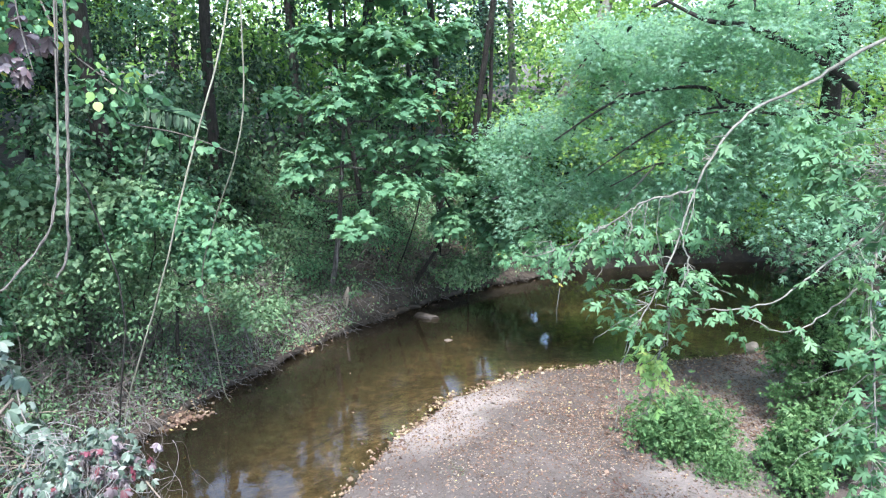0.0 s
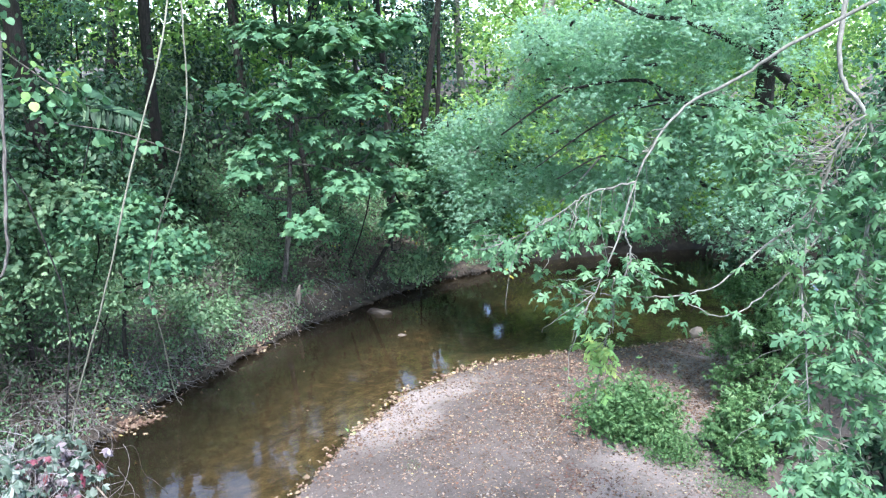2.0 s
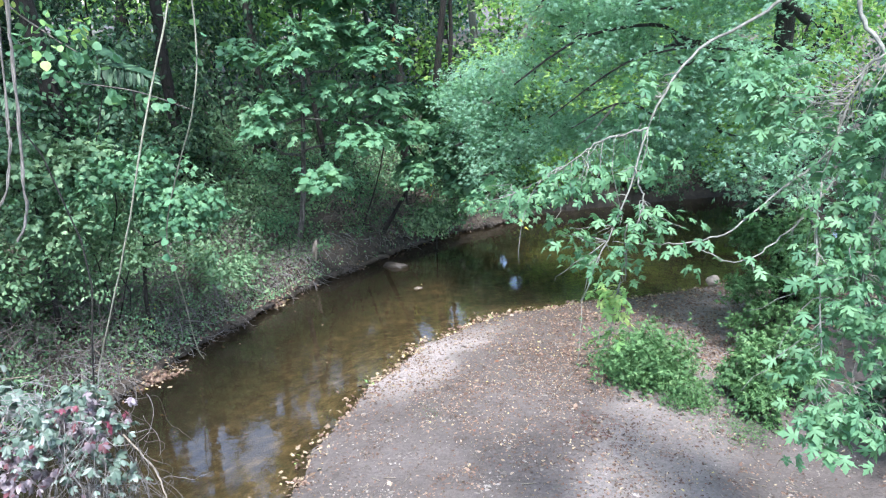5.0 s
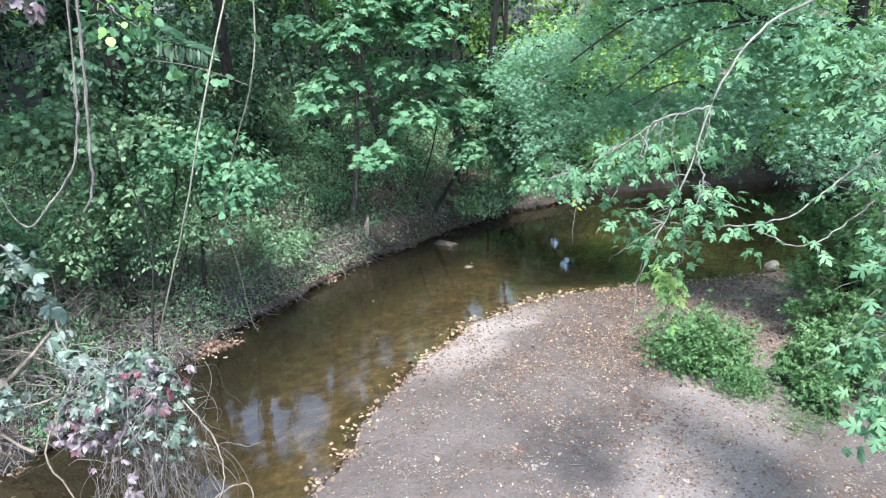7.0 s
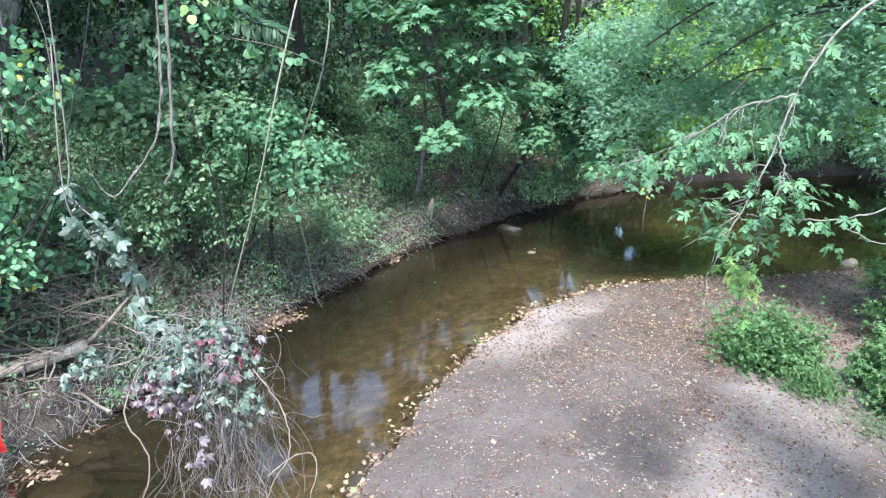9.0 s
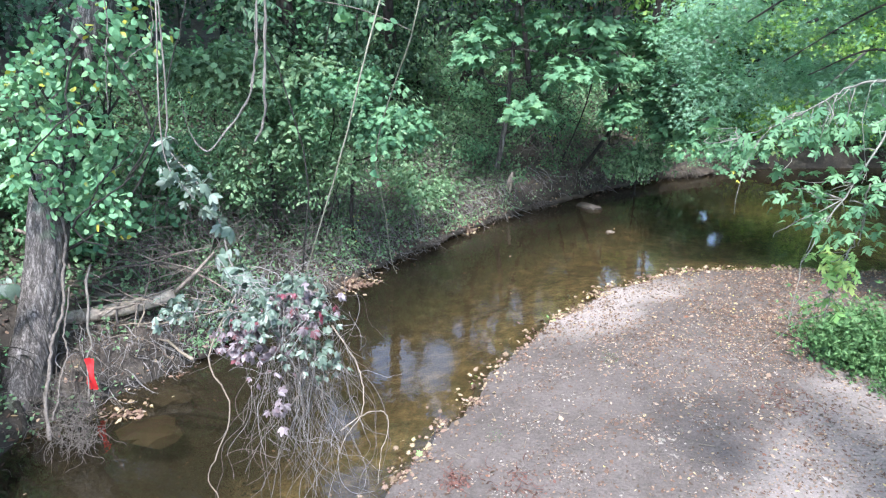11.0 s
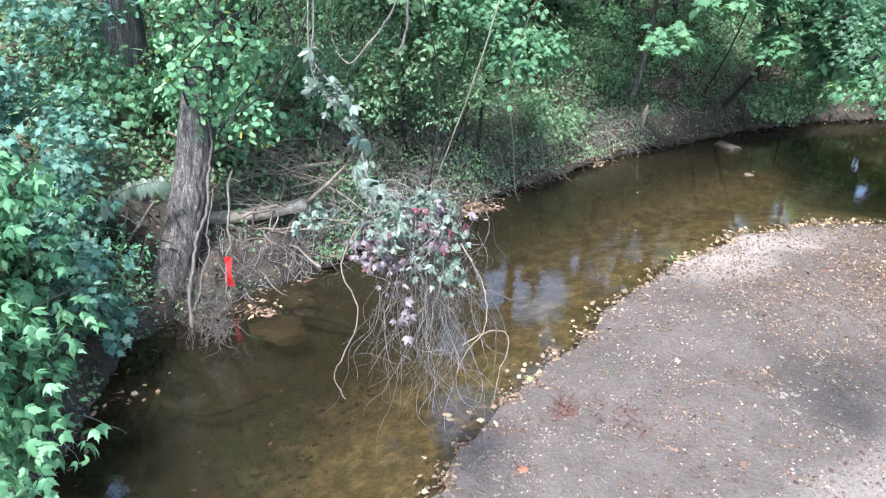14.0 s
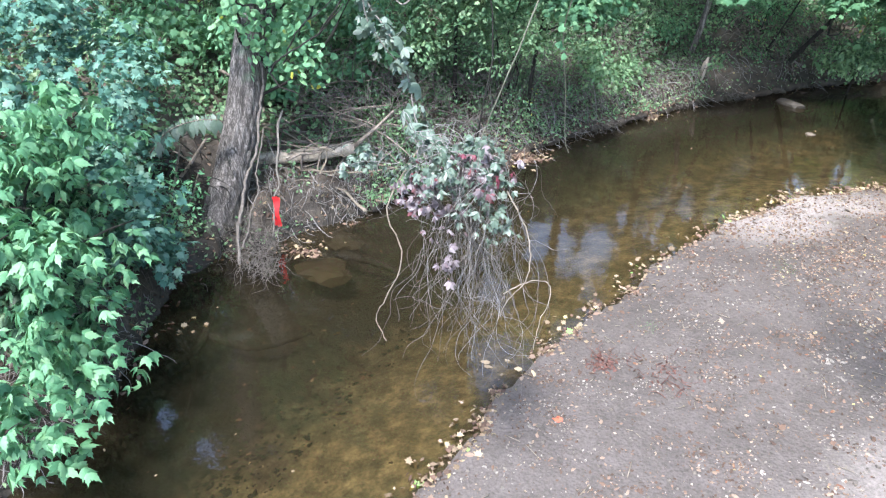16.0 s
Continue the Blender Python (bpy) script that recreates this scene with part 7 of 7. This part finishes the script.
    tri = np.array([(0, 2, 4), (2, 1, 4), (1, 3, 4), (3, 0, 4), (2, 0, 5), (1, 2, 5), (3, 1, 5), (0, 3, 5)])
    n = len(x)
    a = rng.uniform(0, 6.28, n)
    g.leaves((ico, tri), np.column_stack([x, y, height(x, y) + 0.003]), np.tile((0, 0, 1.0), (n, 1)), np.column_stack([np.cos(a), np.sin(a), 0 * a]), rng.uniform(0.006, 0.02, n))
    single("pebbles", g, rock_material("pebble_stone", (0.08, 0.068, 0.06), (0.2, 0.175, 0.155)), (0, 5, 0), "small pebbles scattered over the silt bar", "pebbles", kind="stuff")
    for cx, cy, wide in ((-0.48, 4.14, 0.12), (1.57, 5.6, 0.16), (-0.95, 4.05, 0.06)):
        g = Geo()
        for _ in range(34):
            a = np.array([cx + rng.normal(0, wide), cy + rng.normal(0, wide), 0])
            a[2] = low(a[0], a[1]) + 0.008
            e = a + (rng.normal(0, 0.06), rng.normal(0, 0.06), rng.uniform(0, 0.03))
            g.tube(bend(a, e, rng, 5, 0.2), np.linspace(0.0035, 0.0015, 5), 4)
        n = 60
        lay(g, CURLED, cx + rng.normal(0, wide, n), cy + rng.normal(0, wide, n), 0.035, tilt=0.8)
        single("dead_sprig", g, SPRIG, (cx, cy, low(cx, cy)), "dead red-brown leafy sprigs lying on the bar", "twig", kind="stuff")
    g = Geo()
    for _ in range(260):
        a, b = rng.uniform(-1.3, 3.5), rng.uniform(2, 9)
        if in_creek(np.array([a]), np.array([b]))[0]:
            continue
        t, s = rng.uniform(0, 6.28), rng.uniform(0.03, 0.13)
        g.tube([(a, b, low(a, b) + 0.008), (a + s * math.cos(t), b + s * math.sin(t), low(a + s * math.cos(t), b + s * math.sin(t)) + 0.01)], 0.003, 4)
    single("bar_twigs", g, TWIG, (0, 5, 0), "short broken twigs lying on the bar", "twigs", kind="stuff")


SUNKEN = (([(-3.86, 2.56, -0.16), (-3.82, 2.84, -0.12), (-3.91, 3.08, -0.1), (-4.15, 3.44, -0.06)], 0.045), ([(-3.9, 3.03, -0.12), (-3.56, 3.09, -0.16), (-3.36, 3.26, -0.17), (-3.24, 3.54, -0.2)], 0.035),
          ([(-3.66, 4.54, -0.1), (-3.4, 4.62, -0.14), (-3.11, 4.65, -0.18), (-2.92, 4.65, -0.22)], 0.04), ([(-4.1, 2.9, -0.06), (-3.7, 2.7, -0.14), (-3.4, 2.3, -0.2)], 0.03))


def stones():
    rng = np.random.default_rng(121)

    def stone(x, y, z, sx, sy, sz, turn, mat, label, name="stone", group="creek stones"):
        bm = bmesh.new()
        bmesh.ops.create_icosphere(bm, subdivisions=2, radius=1)
        off = Vector(rng.uniform(-9, 9, 3))
        for v in bm.verts:
            c = v.co
            c = Vector([math.copysign(abs(k) ** 0.85, k) for k in c])
            v.co = c * (1 + 0.4 * noise.noise(c * 1.1 + off) + 0.14 * noise.noise(c * 4 + off))
        bm.transform(Matrix.Diagonal((sx, sy, sz, 1)))
        me = bpy.data.meshes.new(name)
        bm.to_mesh(me)
        bm.free()
        me.materials.append(mat)
        ob = tagged(new(name, me), label, "stone", group)
        ob.matrix_world = pose(x, y, z, 0, 0, turn)

    stone(-0.36, 10.85, -0.01, 0.2, 0.09, 0.085, -25, DARK_STONE, "dark wet rock at the far bank")
    stone(0.0, 9.8, -0.005, 0.06, 0.04, 0.032, 5, STONE, "small pale stone breaking the water")
    stone(-3.62, 4.24, -0.12, 0.25, 0.19, 0.07, 25, BROWN_STONE, "flat brown slab just under the water")
    stone(-3.75, 4.72, -0.1, 0.2, 0.12, 0.07, 10, DARK_STONE, "dark flat stone sunken beside the bank")
    # near-black leaf shapes added on the creek bed: shade below the bank put into colour
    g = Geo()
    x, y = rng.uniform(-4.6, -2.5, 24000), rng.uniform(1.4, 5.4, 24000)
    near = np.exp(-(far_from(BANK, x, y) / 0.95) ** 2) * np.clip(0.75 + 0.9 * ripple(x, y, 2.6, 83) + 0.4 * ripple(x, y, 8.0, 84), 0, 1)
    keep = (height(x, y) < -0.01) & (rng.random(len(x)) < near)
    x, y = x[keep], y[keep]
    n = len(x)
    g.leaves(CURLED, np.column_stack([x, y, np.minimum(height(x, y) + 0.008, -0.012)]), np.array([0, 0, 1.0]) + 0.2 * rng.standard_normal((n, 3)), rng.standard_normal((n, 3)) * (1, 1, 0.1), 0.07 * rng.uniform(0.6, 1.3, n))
    single("pool_shade_leaves", g, plain_material("pool_shade_leaf", (0.012, 0.01, 0.007), 0.8, 0.5, 25.0), (-3.6, 3.2, -0.1), "near-black leaf shapes added to darken the pool by the bank", "leaves", kind="stuff")
    for pts, r in SUNKEN:
        g = Geo()
        g.tube(smooth_line(pts, 20), np.linspace(r, r * 0.45, 20), 8, 0.12, rng)
        single("sunken_branch", g, BARK_DARK, tuple(pts[0]), "black waterlogged branch lying on the creek bed", "branch", "sunken branches", smooth=True)
    stone(4.2, 9.4, 0.1, 0.09, 0.07, 0.08, 0, PALE_STONE, "pale rounded stone at the water's edge")
    # a chip of bleached wood stuck in the bank
    g = Geo()
    g.tube([(-1.59, 10.47, 0.2), (-1.57, 10.46, 0.36), (-1.54, 10.45, 0.52), (-1.52, 10.45, 0.6)], [0.034, 0.038, 0.032, 0.012], 7, 0.15, rng)
    single("wood_stump", g, PALE_STONE, (-1.57, 10.46, 0.25), "bleached broken stump standing in the bank", "stump")
    # bare roots at the undercut bank
    g = Geo()
    for _ in range(140):
        a = np.array([rng.uniform(-1.4, 0.0), 0, 0])
        a[1] = 11.75 + 0.75 * (a[0] + 0.8) + rng.uniform(0.0, 0.5)
        a[2] = low(a[0], a[1]) + rng.uniform(0.1, 0.5)
        e = a + (rng.normal(0.05, 0.2), rng.normal(-0.25, 0.15), rng.uniform(-0.45, 0.1))
        e[2] = max(e[2], low(e[0], e[1]) + 0.02)
        g.tube(bend(a, e, rng, 6, 0.15), np.linspace(0.009, 0.003, 6), 4)
    single("bank_roots", g, DEADWOOD, (-0.7, 11.9, 0.5), "bare roots and twigs on the undercut bank", "roots", kind="stuff")


forest_trees()
undergrowth()
gap_shrubs()
side_shrubs()
far_woods()
maple_sapling()
silver_maple()
bank_shrubs()
slope_cover()
far_bank_shrubs()
thicket()
bank_stems()
leaning_tree()
driftwood()
red_tape()
hanging_vines()
creeper_clump()
hanging_sprig()
near_branches()
bar_plants()
ground_leaves()
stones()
